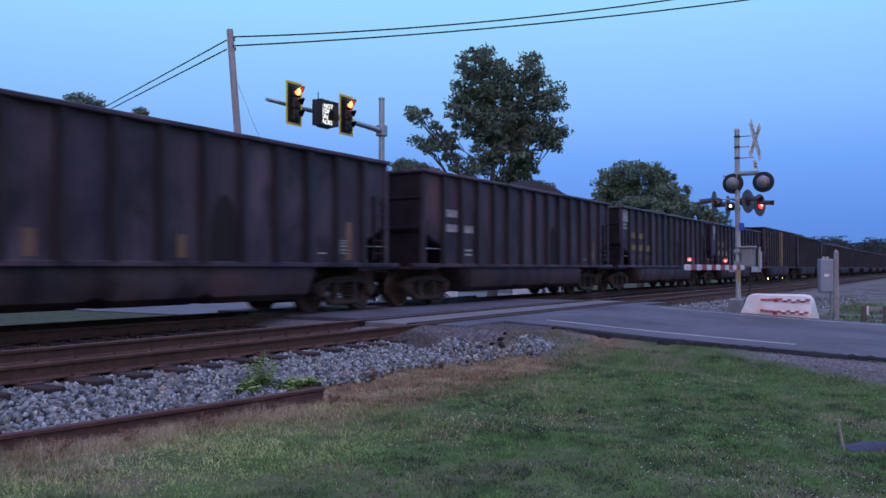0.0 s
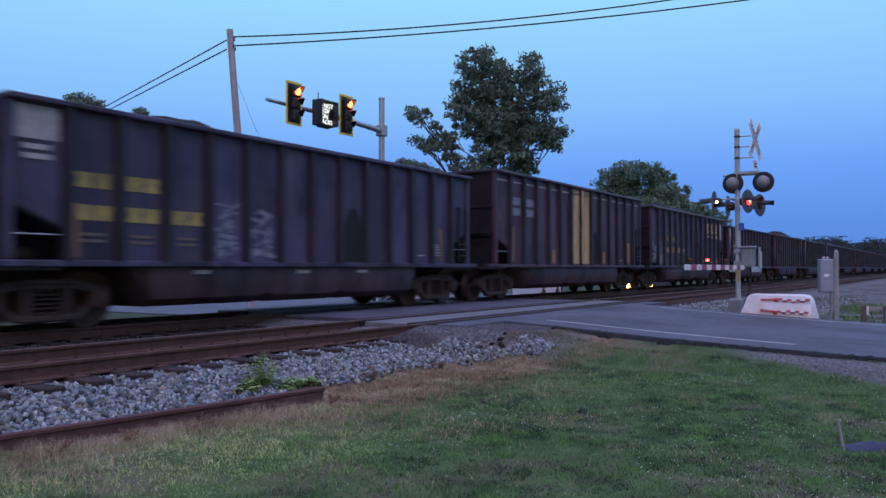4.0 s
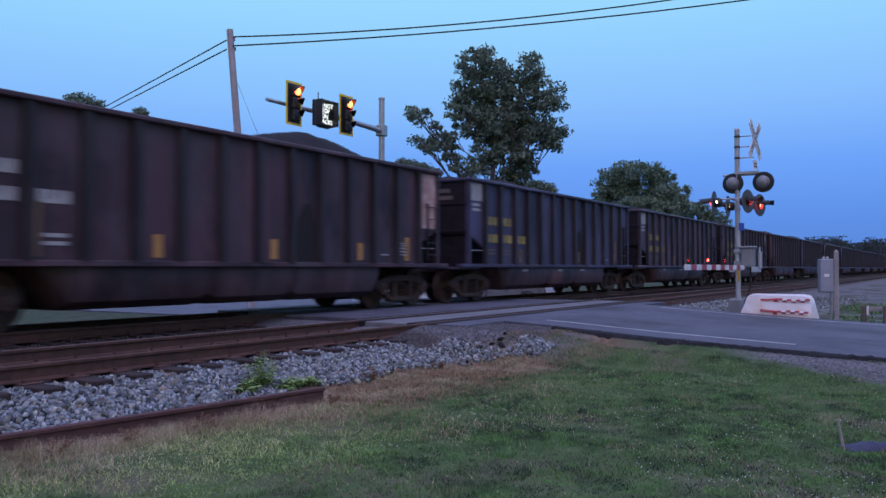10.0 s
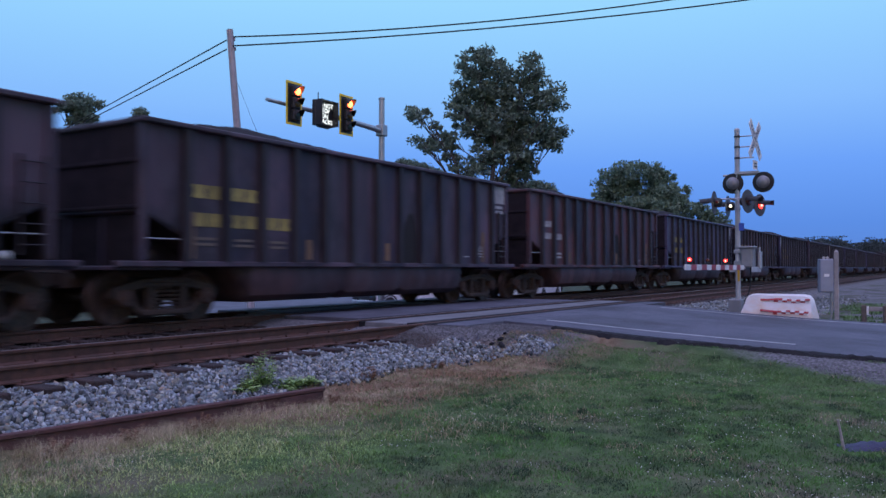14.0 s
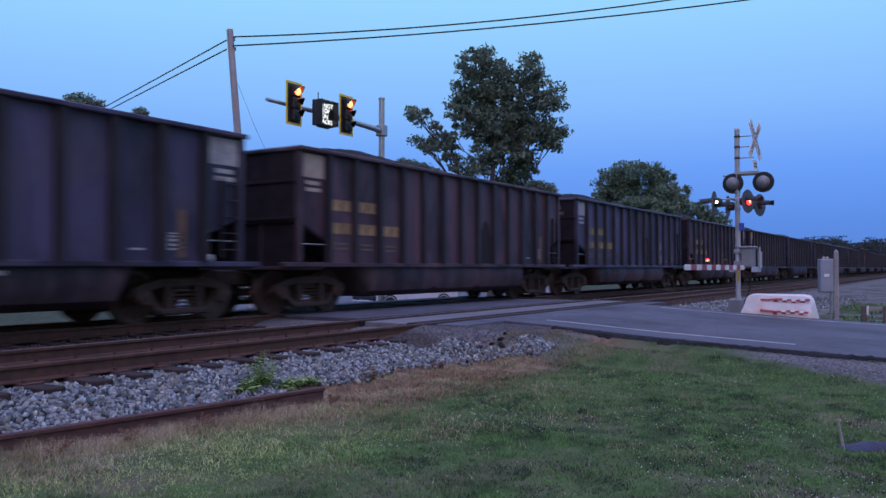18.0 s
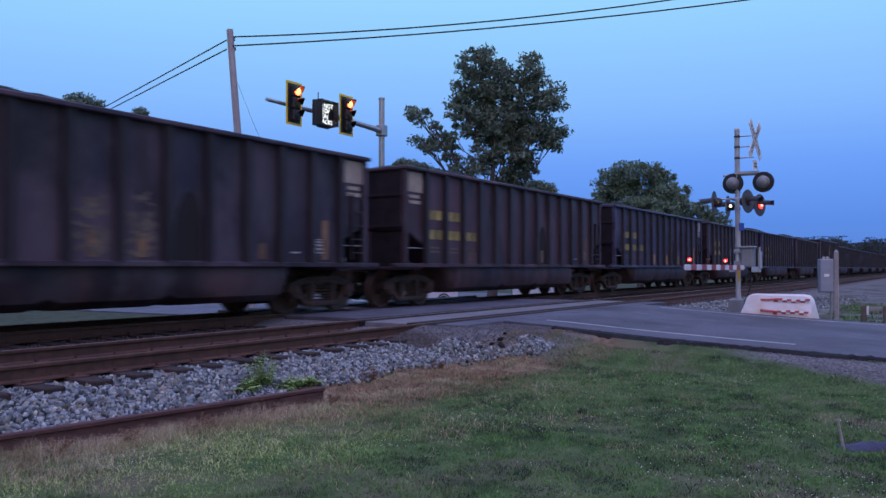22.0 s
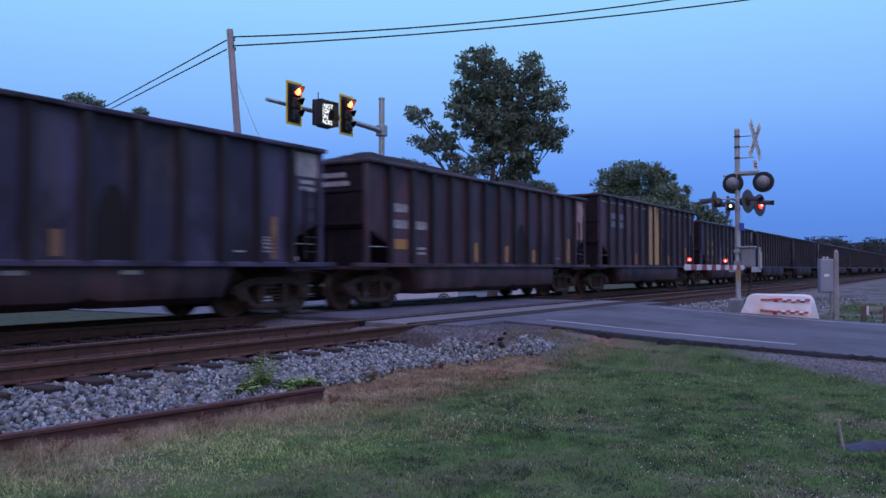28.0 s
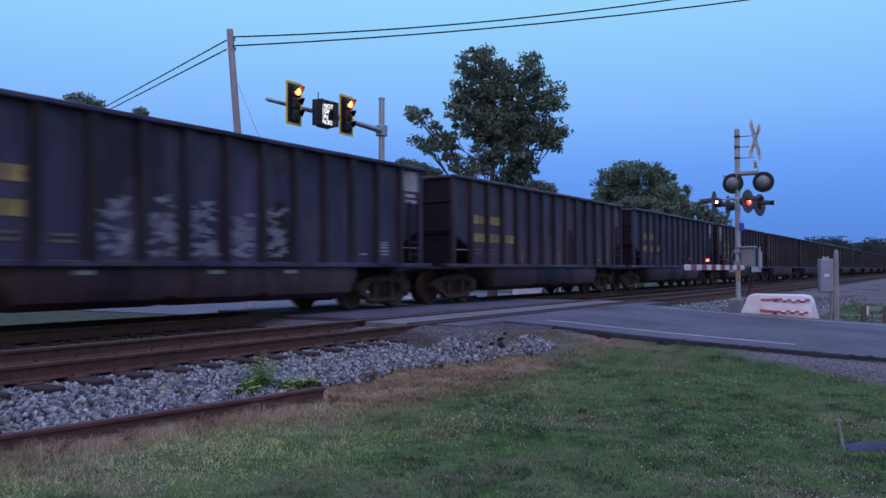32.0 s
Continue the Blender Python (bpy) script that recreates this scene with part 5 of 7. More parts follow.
STR_A = ("stripe", [(4, 1.62), (7, 1.62), (12, 2.1)])
STR_B = ("stripe", [(3, 1.6), (8, 1.6), (12, 2.15)])
STR_C = ("stripe", [(12, 2.1)])
Y2, Y3, W3 = ("text", MARK_YELLOW, 1, False), ("text", MARK_YELLOW, 1, True), ("text", MARK_WHITE, 1, True)
TAB, TAG = ("table", 11), ("tubtag",)
LB = "grimy dark brown coal hopper car heaped with coal"
LK = "sooty black coal hopper car with ribbed sides"
LU = "grimy dark blue coal hopper car with yellow stencils"
LS = "dusty slate-grey coal hopper car with ribbed sides"
LR = "oxide-red coal hopper car with faded white stencils"
SPECS = {
    -1: (CAR_BLUE, 3.456, [Y3, STR_C, TAB], LU),
    0: (CAR_SLATE, 3.456, [("square", 0), Y3, STR_A, TAB], LS),
    1: (CAR_BROWN, 3.456, [("red", 0), W3, STR_C, TAB], "dark brown coal hopper car with a rusty red end panel"),
    2: (CAR_BLACK, 3.456, [("square", 0), Y3, TAB, ("graf", 11, 0.6)], LK),
    3: (CAR_BLUE, 3.456, [("square", 0), ("endword", MARK_FADED), Y3, ("graf", 4, 1.8), STR_C, TAB, TAG], "dark blue coal hopper car with pale sprayed scrawl"),
    4: (CAR_BROWN, 3.846, [("band", 6, 2), ("dash",), ("boxes",), ("bright", [(4, 1.65), (9, 1.65), (12, 2.1)]), TAB], "tall brown coal car with a tan panel and white rim dashes"),
    5: (CAR_BLACK, 3.74, [("text", MARK_OCHRE, 2, True), ("big",), ("rimline",), ("graf", 0, 1.2), TAB], "tall black coal car with large yellow block shapes"),
    6: (CAR_BLACK, 3.456, [("tan", 0), ("text", MARK_OCHRE, 1, False), ("graf", 4, 4.0, MARK_FADED), STR_C, TAB], "sooty black coal hopper car with a tan corner patch"),
    7: (CAR_BROWN, 3.456, [W3, ("bright", [(4, 1.6), (7, 1.6), (10, 1.6), (12, 1.8)]), ("pink", 13), TAB], "dark brown coal hopper car with a faded pink end patch"),
    8: (CAR_BLUE, 3.456, [("square", 0), ("endword", MARK_FADED), Y3, STR_B, TAB, TAG], LU),
    9: (CAR_SLATE, 3.456, [("square", 0), Y3, ("stripe", [(3, 1.7), (5, 1.6), (7, 1.6), (12, 2.1)]), TAB, TAG], LS),
    10: (CAR_SLATE, 3.456, [Y3, STR_A, ("square", 13), TAB], LS),
    11: (CAR_RED, 3.456, [W3, STR_B, TAB], LR),
    12: (CAR_BLUE, 3.456, [Y2, STR_C, ("square", 13), TAB, TAG], LU),
    13: (CAR_BROWN, 3.456, [("tan", 0), ("text", MARK_OCHRE, 1, True), STR_C, TAB], LB),
    14: (CAR_BLUE, 3.456, [("square", 0), ("endword", MARK_FADED), Y3, ("graf", 10, 1.0), TAB], LU),
    15: (CAR_SLATE, 3.456, [("text", MARK_OCHRE, 1, True), ("graf", 6, 1.6, MARK_FADED), ("stripe", [(6, 1.65), (7, 1.6), (10, 1.5), (12, 2.1)]), ("tan", 13), TAB], "slate-grey coal hopper car with sprayed scrawl"),
    16: (CAR_BROWN, 3.456, [("tan", 0), Y3, STR_B, TAB], LB),
    17: (CAR_BLUE, 3.456, [Y3, ("bright", [(5, 1.65), (7, 1.65), (9, 1.6), (12, 2.1)]), ("square", 13), TAB], LU),
    18: (CAR_BLACK, 3.456, [Y2, ("graf", 5, 0.6), STR_C, TAB], LK),
    19: (CAR_BLUE, 3.456, [Y3, STR_A, ("square", 13), TAB, TAG], LU),
    20: (CAR_BROWN, 3.456, [W3, ("endword", MARK_WHITE), ("block", 1), ("bright", [(5, 1.75), (7, 1.7), (9, 1.6), (12, 2.1)]), ("pink", 13), TAB], "dark brown coal hopper car with a faded pink end patch"),
    21: (CAR_BROWN, 3.79, [("band", 6, 2), ("dash",), ("boxes",), ("bright", [(4, 1.65), (9, 1.65), (12, 2.1)]), TAB], "tall brown coal car with a tan panel and white rim dashes"),
    22: (CAR_BLUE, 3.456, [Y2, ("graf", 4, 4.0), ("square", 13), TAB, TAG], "dark blue coal hopper car with pale sprayed scrawl"),
    23: (CAR_SLATE, 3.456, [Y3, STR_A, TAB], LS),
}
REST = [(CAR_BROWN, [Y3, STR_A, TAB], LB), (CAR_BLACK, [Y3, ("square", 0), TAB], LK), (CAR_BLUE, [Y3, ("square", 13), TAB], LU), (CAR_SLATE, [Y2, STR_B, TAB], LS), (CAR_BROWN, [W3, STR_B, TAB], LB)]
HUMPS = {0: 0, 1: 2, 2: 0, 3: 5, 4: 0, 5: 4, 6: 0, 7: 2, 8: 5, 9: 5, 10: 1, 11: 5, 12: 1, 13: 1, 14: 1, 15: 1, 16: 5, 17: 5, 18: 1, 19: 1, 20: 3, 21: 0, 22: 0}


def coal_mesh(kind):
    """Coal filling a car to its rim: level, or with heaps (place, width, height) above it."""
    rnd = np.random.RandomState(kind + 9)
    heaps = [(), ((-2.2, 3.0, 0.34),), ((2.6, 1.8, 0.52),), ((-3.0, 3.0, 0.40), (3.9, 1.5, 0.40)), ((0.5, 5.0, 0.36),), ((-2.8, 2.2, 0.27),)][kind]
    xs, ys = np.linspace(-HALF + 0.05, HALF - 0.05, 76), np.linspace(-1.44, 1.44, 18)
    v = []
    for y in ys:
        for x in xs:
            edge = max(0.0, 1 - (abs(y) / 1.44) ** 2) * min(1.0, max(0.0, (HALF - abs(x)) / 1.0))
            h = 0.12 + sum(top * math.exp(-((x - at) / wide) ** 2) for at, wide, top in heaps) + 0.05 * math.sin(x * 1.7 + kind)
            v.append((x, y, -0.16 + edge * (h + 0.16) + 0.06 * noise.noise((x * 2.1, y * 2.1, kind)) + 0.03 * rnd.rand()))
    n = len(xs)
    f = [(j * n + i, j * n + i + 1, (j + 1) * n + i + 1, (j + 1) * n + i) for j in range(len(ys) - 1) for i in range(n - 1)]
    return bulk("coal_load", v, f, COAL)


FIRST, LAST = -1, 38
TRAIN = []
COALS = [coal_mesh(k) for k in range(6)]
rnd_train = random.Random(21)
for k in range(FIRST, LAST + 1):
    if k in SPECS:
        spec = SPECS[k]
    else:
        paint, marks, lab = REST[rnd_train.randrange(5)]
        spec = (paint, 3.456, marks, lab)
    car = build_car(spec, k)
    load = new("coal_load", COALS[HUMPS.get(k, rnd_train.choice((0, 0, 5, 1)))])
    tagged(load, "black coal heaped up to the rim of a hopper car", "coal", "coal loads of the train", "stuff")
    TRAIN.append((k, car, load, spec[1]))


def train_motion():
    """Car k's middle lies half a car ahead of coupling k; the train runs towards -x at one speed."""
    for k, car, load, top in TRAIN:
        x = TRAIN_X0 + (k - 0.5) * PITCH_CAR
        for ob, z in ((car, 0.0), (load, top - 0.06)):
            walk(ob, [(t, pose(x - SPEED * t, FAR_C, z)) for t in (0, 8, 16, 24, CLIP)])
    # every wheelset rolls alike, so one set of keys serves them all
    turn = math.degrees(SPEED / 0.457)
    first = WHEELSETS[0]
    walk(first, [(i / FPS, pose(0, 0, 0, 0, -turn * i / FPS, 0)) for i in range(int(CLIP * FPS) + 1)])
    for ws in WHEELSETS[1:]:
        ws.rotation_mode = "QUATERNION"
        a = ws.animation_data_create()
        a.action = first.animation_data.action
        a.action_slot = first.animation_data.action_slot


build_track("track", NEAR_C, "rusty near track on dark timber ties", (0.0, 60.0), None)
build_track("track", FAR_C, "railway track that carries the train", (0.0, 30.0), None)
build_crossing()
build_old_rail()

# ---- crossing signal with gate ----
MAST = Vector((22.3, 4.84))
FLASH = []                       # two-faced lens discs turned over to imitate flashing, lit side first


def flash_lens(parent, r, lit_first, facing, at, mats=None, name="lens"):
    """A two-faced lens disc: one face glows, the other is dark glass; turning it over imitates the lamp's flashing."""
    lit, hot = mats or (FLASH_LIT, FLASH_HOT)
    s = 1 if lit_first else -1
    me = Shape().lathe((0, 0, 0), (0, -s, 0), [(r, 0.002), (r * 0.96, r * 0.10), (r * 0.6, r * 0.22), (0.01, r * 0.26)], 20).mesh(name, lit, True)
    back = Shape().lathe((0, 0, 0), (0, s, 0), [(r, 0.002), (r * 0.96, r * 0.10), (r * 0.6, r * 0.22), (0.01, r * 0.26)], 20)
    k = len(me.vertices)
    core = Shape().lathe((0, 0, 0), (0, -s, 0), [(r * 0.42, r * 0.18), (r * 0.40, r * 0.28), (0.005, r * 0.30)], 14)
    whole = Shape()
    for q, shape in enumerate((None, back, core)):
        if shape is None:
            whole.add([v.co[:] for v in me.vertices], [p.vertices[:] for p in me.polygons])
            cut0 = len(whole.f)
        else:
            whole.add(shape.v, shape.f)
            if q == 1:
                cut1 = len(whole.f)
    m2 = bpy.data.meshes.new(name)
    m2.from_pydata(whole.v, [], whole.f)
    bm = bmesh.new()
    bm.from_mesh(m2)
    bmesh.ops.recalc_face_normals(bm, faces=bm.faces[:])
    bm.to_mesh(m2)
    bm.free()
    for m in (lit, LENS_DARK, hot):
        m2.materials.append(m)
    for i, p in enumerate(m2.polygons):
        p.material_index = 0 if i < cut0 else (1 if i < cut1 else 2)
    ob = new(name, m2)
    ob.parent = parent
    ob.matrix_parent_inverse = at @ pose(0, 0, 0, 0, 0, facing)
    ob["label"] = "two-faced lamp lens turned over to flash"
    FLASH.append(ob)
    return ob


def flasher(parent, at, first):
    """A lamp head that faces its -y: round black target, housing, long hood, lens."""
    body = Shape().lathe((0, 0, 0), (0, 1, 0), [(0.11, -0.02), (0.12, 0.02), (0.12, 0.14), (0.09, 0.19), (0.03, 0.21)], 18)
    head = part("flasher", body, BLACK, parent, "black crossing lamp with hood", at)
    part("target", Shape().lathe((0, 0, 0), (0, 1, 0), [(0.295, 0.0), (0.30, 0.006), (0.295, 0.012), (0.11, 0.012)], 32), GREY_DISC, head, "round grey backing disc")
    hood = Shape()
    n, r = 14, 0.125
    rows = []
    for k in range(n + 1):
        a = math.pi * (0.04 + 0.92 * k / n)
        ln = 0.40 - 0.07 * abs(math.cos(a))
        for rr in (r, r + 0.006):
            rows.append([(rr * math.cos(a), -0.005, rr * math.sin(a)), (rr * math.cos(a), -ln, rr * math.sin(a) - 0.03)])
    v = [p for q in rows for p in q]
    f = []
    for k in range(n):
        a, b = 4 * k, 4 * (k + 1)
        f += [(a, a + 1, b + 1, b), (a + 2, b + 2, b + 3, a + 3), (a + 1, a + 3, b + 3, b + 1), (a, b, b + 2, a + 2)]
    hood.add(v, f)
    part("hood", hood, BLACK, head)
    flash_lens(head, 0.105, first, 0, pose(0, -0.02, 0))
    return head


def build_crossing_signal():
    base_z = ground_z(MAST.x, MAST.y)
    sig = thing("crossing_signal", pose(MAST.x, MAST.y, base_z), "grey railway crossing signal mast with flashing red lamps and crossbuck", "crossing signal")
    h = 4.62 - base_z

    def up(z):
        return z - base_z

    part("mast", Shape().cyl((0, 0, 0), (0, 0, h), 0.065, n=18), ALU_PAINT, sig, "grey metal tube", smooth=True)
    part("mast_cap", Shape().lathe((0, 0, h), (0, 0, 1), [(0.072, -0.03), (0.072, 0.01), (0.04, 0.04), (0.01, 0.05)], 16), ALU_PAINT, sig)
    # Base box takes the darker housing grey to stand in for shade.
    part("base_box", Shape().box(-0.18, 0.18, -0.1, 0.22, 0, 0.55, 0.03), MACHINE, sig, "grey junction base darkened for shade")
    for z in (2.95, 3.45, 2.5, 1.5):
        part("clamp", Shape().cyl((0, 0, up(z)), (0, 0, up(z) + 0.06), 0.08, n=16), GALV, sig)
    # crossbuck
    cb = part("crossbuck", Shape().box(-0.03, 0.03, -0.03, 0.03, -0.2, 0.2, 0.008), GALV, sig, "white crossed boards", pose(0.02, -0.42, up(4.32), 0, 0, -7))
    for z in (0.12, -0.16, -0.45):
        part("clamp", Shape().cyl((0, 0, up(4.32) + z - 0.025), (0, 0, up(4.32) + z + 0.025), 0.075, n=16), BLACK, sig)
        part("bracket", Shape().cyl((0.0, 0.0, up(4.32) + z), (0.02, -0.42, up(4.32) + z), 0.016, n=8), GALV, sig)
    for a, words in ((48, "RAILROAD"), (-48, "CROSSING")):
        bd = part("board", Shape().box(-0.61, 0.61, -0.008, 0.008, -0.115, 0.115, 0.003), WHITE, cb, "white reflective board", pose(0, -0.04 if a > 0 else -0.025, 0, 0, a, 0))
        me = text_mesh(words, 0.20, 0.001)
        me.materials.append(BLACK)
        t = new("lettering", me)
        t.parent = cb
        t.matrix_basis = pose(0, -0.052 if a > 0 else -0.037, 0, 0, a, 0) @ pose(0, 0, 0, 90)
    pl = part("track_count_plate", Shape().box(-0.17, 0.17, -0.006, 0.006, -0.12, 0.12, 0.003), WHITE, cb, "white plate with small dark print", pose(0, -0.03, -0.66))
    part("print", Shape().box(-0.11, 0.11, -0.009, -0.007, 0.02, 0.06).box(-0.11, 0.11, -0.009, -0.007, -0.06, -0.02), BLACK, pl)
    # upper pair, facing along the street: seen from behind
    part("upper_arm", Shape().cyl((0, 0.36, up(3.42)), (0, -0.68, up(3.42)), 0.03, n=10).box(-0.09, 0.09, -0.55, 0.05, up(3.44), up(3.50)), ALU_PAINT, sig)
    for y in (0.10, -0.66):
        hd = part("flasher", Shape().lathe((0, 0, 0), (-1, 0, 0), [(0.165, 0.0), (0.165, 0.05), (0.14, 0.12), (0.09, 0.17), (0.03, 0.185)], 22), MACHINE, sig, "grey lamp housing on a black disc", pose(-0.06, y, up(3.20)), smooth=True)
        part("target", Shape().lathe((0, 0, 0), (1, 0, 0), [(0.17, -0.004), (0.265, 0.0), (0.27, 0.008), (0.265, 0.016)], 32), BLACK, hd, "round black backing disc")
        hoodr = Shape().lathe((0.01, 0, 0), (1, 0, 0), [(0.13, 0), (0.135, 0.3), (0.13, 0.3), (0.125, 0)], 20)
        part("hood", hoodr, BLACK, hd)
    # lower pairs, facing both ways along the road
    zl = up(2.66)
    part("cross_arm", Shape().cyl((-0.82, 0.0, zl + 0.08), (0.82, 0.0, zl + 0.08), 0.028, n=10), GALV, sig)
    for x, first in ((-0.75, False), (0.75, True)):
        for s in (-1, 1):
            part("lamp_bracket", Shape().cyl((x, 0, zl + 0.08), (x, s * 0.24, zl + 0.08), 0.02, n=8).cyl((x, s * 0.24, zl + 0.08), (x, s * 0.24, zl), 0.02, n=8), GALV, sig)
            hd = flasher(sig, pose(x, s * 0.42, zl, 0, 0, 0 if s < 0 else 180) @ pose(0, 0, 0, 0, 0, -18 if s < 0 else 0), first)
            if s > 0:
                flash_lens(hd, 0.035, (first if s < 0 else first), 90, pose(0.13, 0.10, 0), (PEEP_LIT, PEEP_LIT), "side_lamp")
    part("small_sign", Shape().box(-0.07, 0.07, -0.006, 0.006, -0.10, 0.10, 0.003), BLUE_SIGN, sig, "small blue notice plate", pose(-0.03, -0.10, up(2.05), 0, 0, -60))
    part("reflective_band", Shape().box(-0.075, -0.062, -0.055, 0.0, up(0.62), up(1.08)), YELLOW, sig, "yellow reflective wrap")


def build_gate():
    """The gate machine and its lowered, striped arm with three lamps."""
    base = ground_z(MAST.x, MAST.y)
    gate = thing("crossing_gate", pose(MAST.x, MAST.y, 0), "lowered red and white striped crossing gate arm on a grey machine", "crossing gate")
    part("machine", Shape().box(-0.16, 0.26, -0.40, -0.09, 0.98, 1.50, 0.04), MACHINE, gate, "grey gate machine housing")
    part("machine_lid", Shape().box(-0.19, 0.29, -0.43, -0.07, 1.48, 1.54, 0.02), MACHINE, gate)
    part("bracket", Shape().box(-0.09, 0.09, -0.12, 0.09, 1.05, 1.15, 0.01).box(-0.09, 0.09, -0.12, 0.09, 1.35, 1.45, 0.01), GALV, gate)
    for y in (-0.46, 0.10):
        part("side_arm", Shape().box(-0.55, 0.55, y - 0.015, y + 0.015, 0.86, 1.0, 0.01).box(0.36, 0.5, y - 0.015, y + 0.015, 0.92, 1.52, 0.01), ALU_PAINT, gate, "pale pivot arm")
    part("counterweight", Shape().box(0.30, 0.58, -0.50, -0.44, 0.95, 1.4, 0.015), ALU_PAINT, gate)
    part("conduit", Shape().tube([(0.1, -0.3, 0.98), (0.12, -0.28, 0.5), (0.03, -0.10, base + 0.1)], 0.02), BLACK, gate)
    x0, x1 = -0.42, -5.78
    k = 13
    for i in range(k):
        a, b = x0 + (x1 - x0) * i / k, x0 + (x1 - x0) * (i + 1) / k
        part("arm_stripe", Shape().box(b, a, -0.24, -0.21, 0.92, 1.04, 0.004), WHITE if i % 2 == 0 else RED_TAPE, gate)
    part("arm_spine", Shape().box(x1, x0 + 0.4, -0.209, -0.19, 0.95, 1.01), ALU_PAINT, gate)
    for x, first in ((-5.45, True), (-4.0, False), (-2.35, True)):
        lamp = part("gate_lamp", Shape().cyl((x, -0.225, 1.04), (x, -0.225, 1.08), 0.05, n=12).box(x - 0.02, x + 0.02, -0.26, -0.19, 1.08, 1.11), BLACK, gate, "small red gate lamp")
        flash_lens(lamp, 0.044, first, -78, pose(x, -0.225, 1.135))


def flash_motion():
    """All lens discs turn over together to imitate flashing: at 0.07 s and then every 0.583 s."""
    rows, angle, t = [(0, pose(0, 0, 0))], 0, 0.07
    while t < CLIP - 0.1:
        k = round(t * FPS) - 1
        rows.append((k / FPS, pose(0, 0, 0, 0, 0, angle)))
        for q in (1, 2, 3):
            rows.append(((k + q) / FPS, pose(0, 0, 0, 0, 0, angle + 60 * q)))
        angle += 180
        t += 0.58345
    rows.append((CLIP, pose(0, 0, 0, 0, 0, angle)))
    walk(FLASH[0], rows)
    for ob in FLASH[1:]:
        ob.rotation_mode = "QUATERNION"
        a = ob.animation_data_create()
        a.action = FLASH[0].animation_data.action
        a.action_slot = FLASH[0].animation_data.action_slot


build_crossing_signal()
build_gate()


# ---- roadside things past the crossing ----
def build_barrier():
    """A white moulded road barrier with two red and white tape bands, sunk at the roadside."""
    ob = thing("road_barrier", pose(21.75, 4.62, -0.38, 0, 0, -97), "white concrete road barrier block with red and white tape bands", "road barrier")
    n = 9
    s = Shape()
    prof = [(-0.36, 0.0), (-0.34, 0.22), (-0.20, 0.50), (-0.16, 0.66), (-0.10, 0.70), (0.10, 0.70), (0.16, 0.66), (0.20, 0.50), (0.34, 0.22), (0.36, 0.0)]
    rows = []
    for x, k, e in ((0.0, 0.9, 0.0), (0.10, 0.985, 0.03), (0.16, 1.0, 0.06), (1.60, 1.0, 0.0), (1.70, 0.97, 0.0), (1.77, 0.86, 0.0)):
        rows.append([(x + 0.18 * (z / 0.7) * (1 if x < 0.5 else -0.45), y, z * k) for y, z in prof])
    n = len(prof)
    s.add([p for r in rows for p in r], [(j * n + i, j * n + i + 1, (j + 1) * n + i + 1, (j + 1) * n + i) for j in range(len(rows) - 1) for i in range(n - 1)] + [tuple(range(n)), tuple(range(len(rows) * n - 1, (len(rows) - 1) * n - 1, -1))])
    part("block", s, WHITE_PLASTIC, ob, smooth=True)
    for z_band, y0, x0 in ((0.50, -0.205, 0.52), (0.22, -0.345, 0.55)):
        m = 22
        for i in range(m):
            # two rows of short lengths: the upper mostly red, the lower checked towards one end
            j, row = i // 2, i % 2
            a, b = x0 + (1.68 - x0) * j / 11, x0 + (1.68 - x0) * (j + 1) / 11
            if row and j < 3:
                continue
            red = (j < 5 or j % 2 == 0) if row == 0 else j % 2 == 1
            z = z_band + (0.0 if row else 0.045) + 0.012 * math.sin(j * 0.9 + z_band * 9)
            part("tape", Shape().add([(a, y0 - 0.012, z), (b, y0 - 0.012, z), (b, y0 + 0.02, z + 0.045), (a, y0 + 0.02, z + 0.045), (a, y0 + 0.03, z), (b, y0 + 0.03, z), (b, y0 + 0.05, z + 0.045), (a, y0 + 0.05, z + 0.045)],
                                     [(0, 1, 2, 3), (4, 7, 6, 5), (0, 4, 5, 1), (3, 2, 6, 7), (0, 3, 7, 4), (1, 5, 6, 2)]), RED_TAPE if red else WHITE, ob)


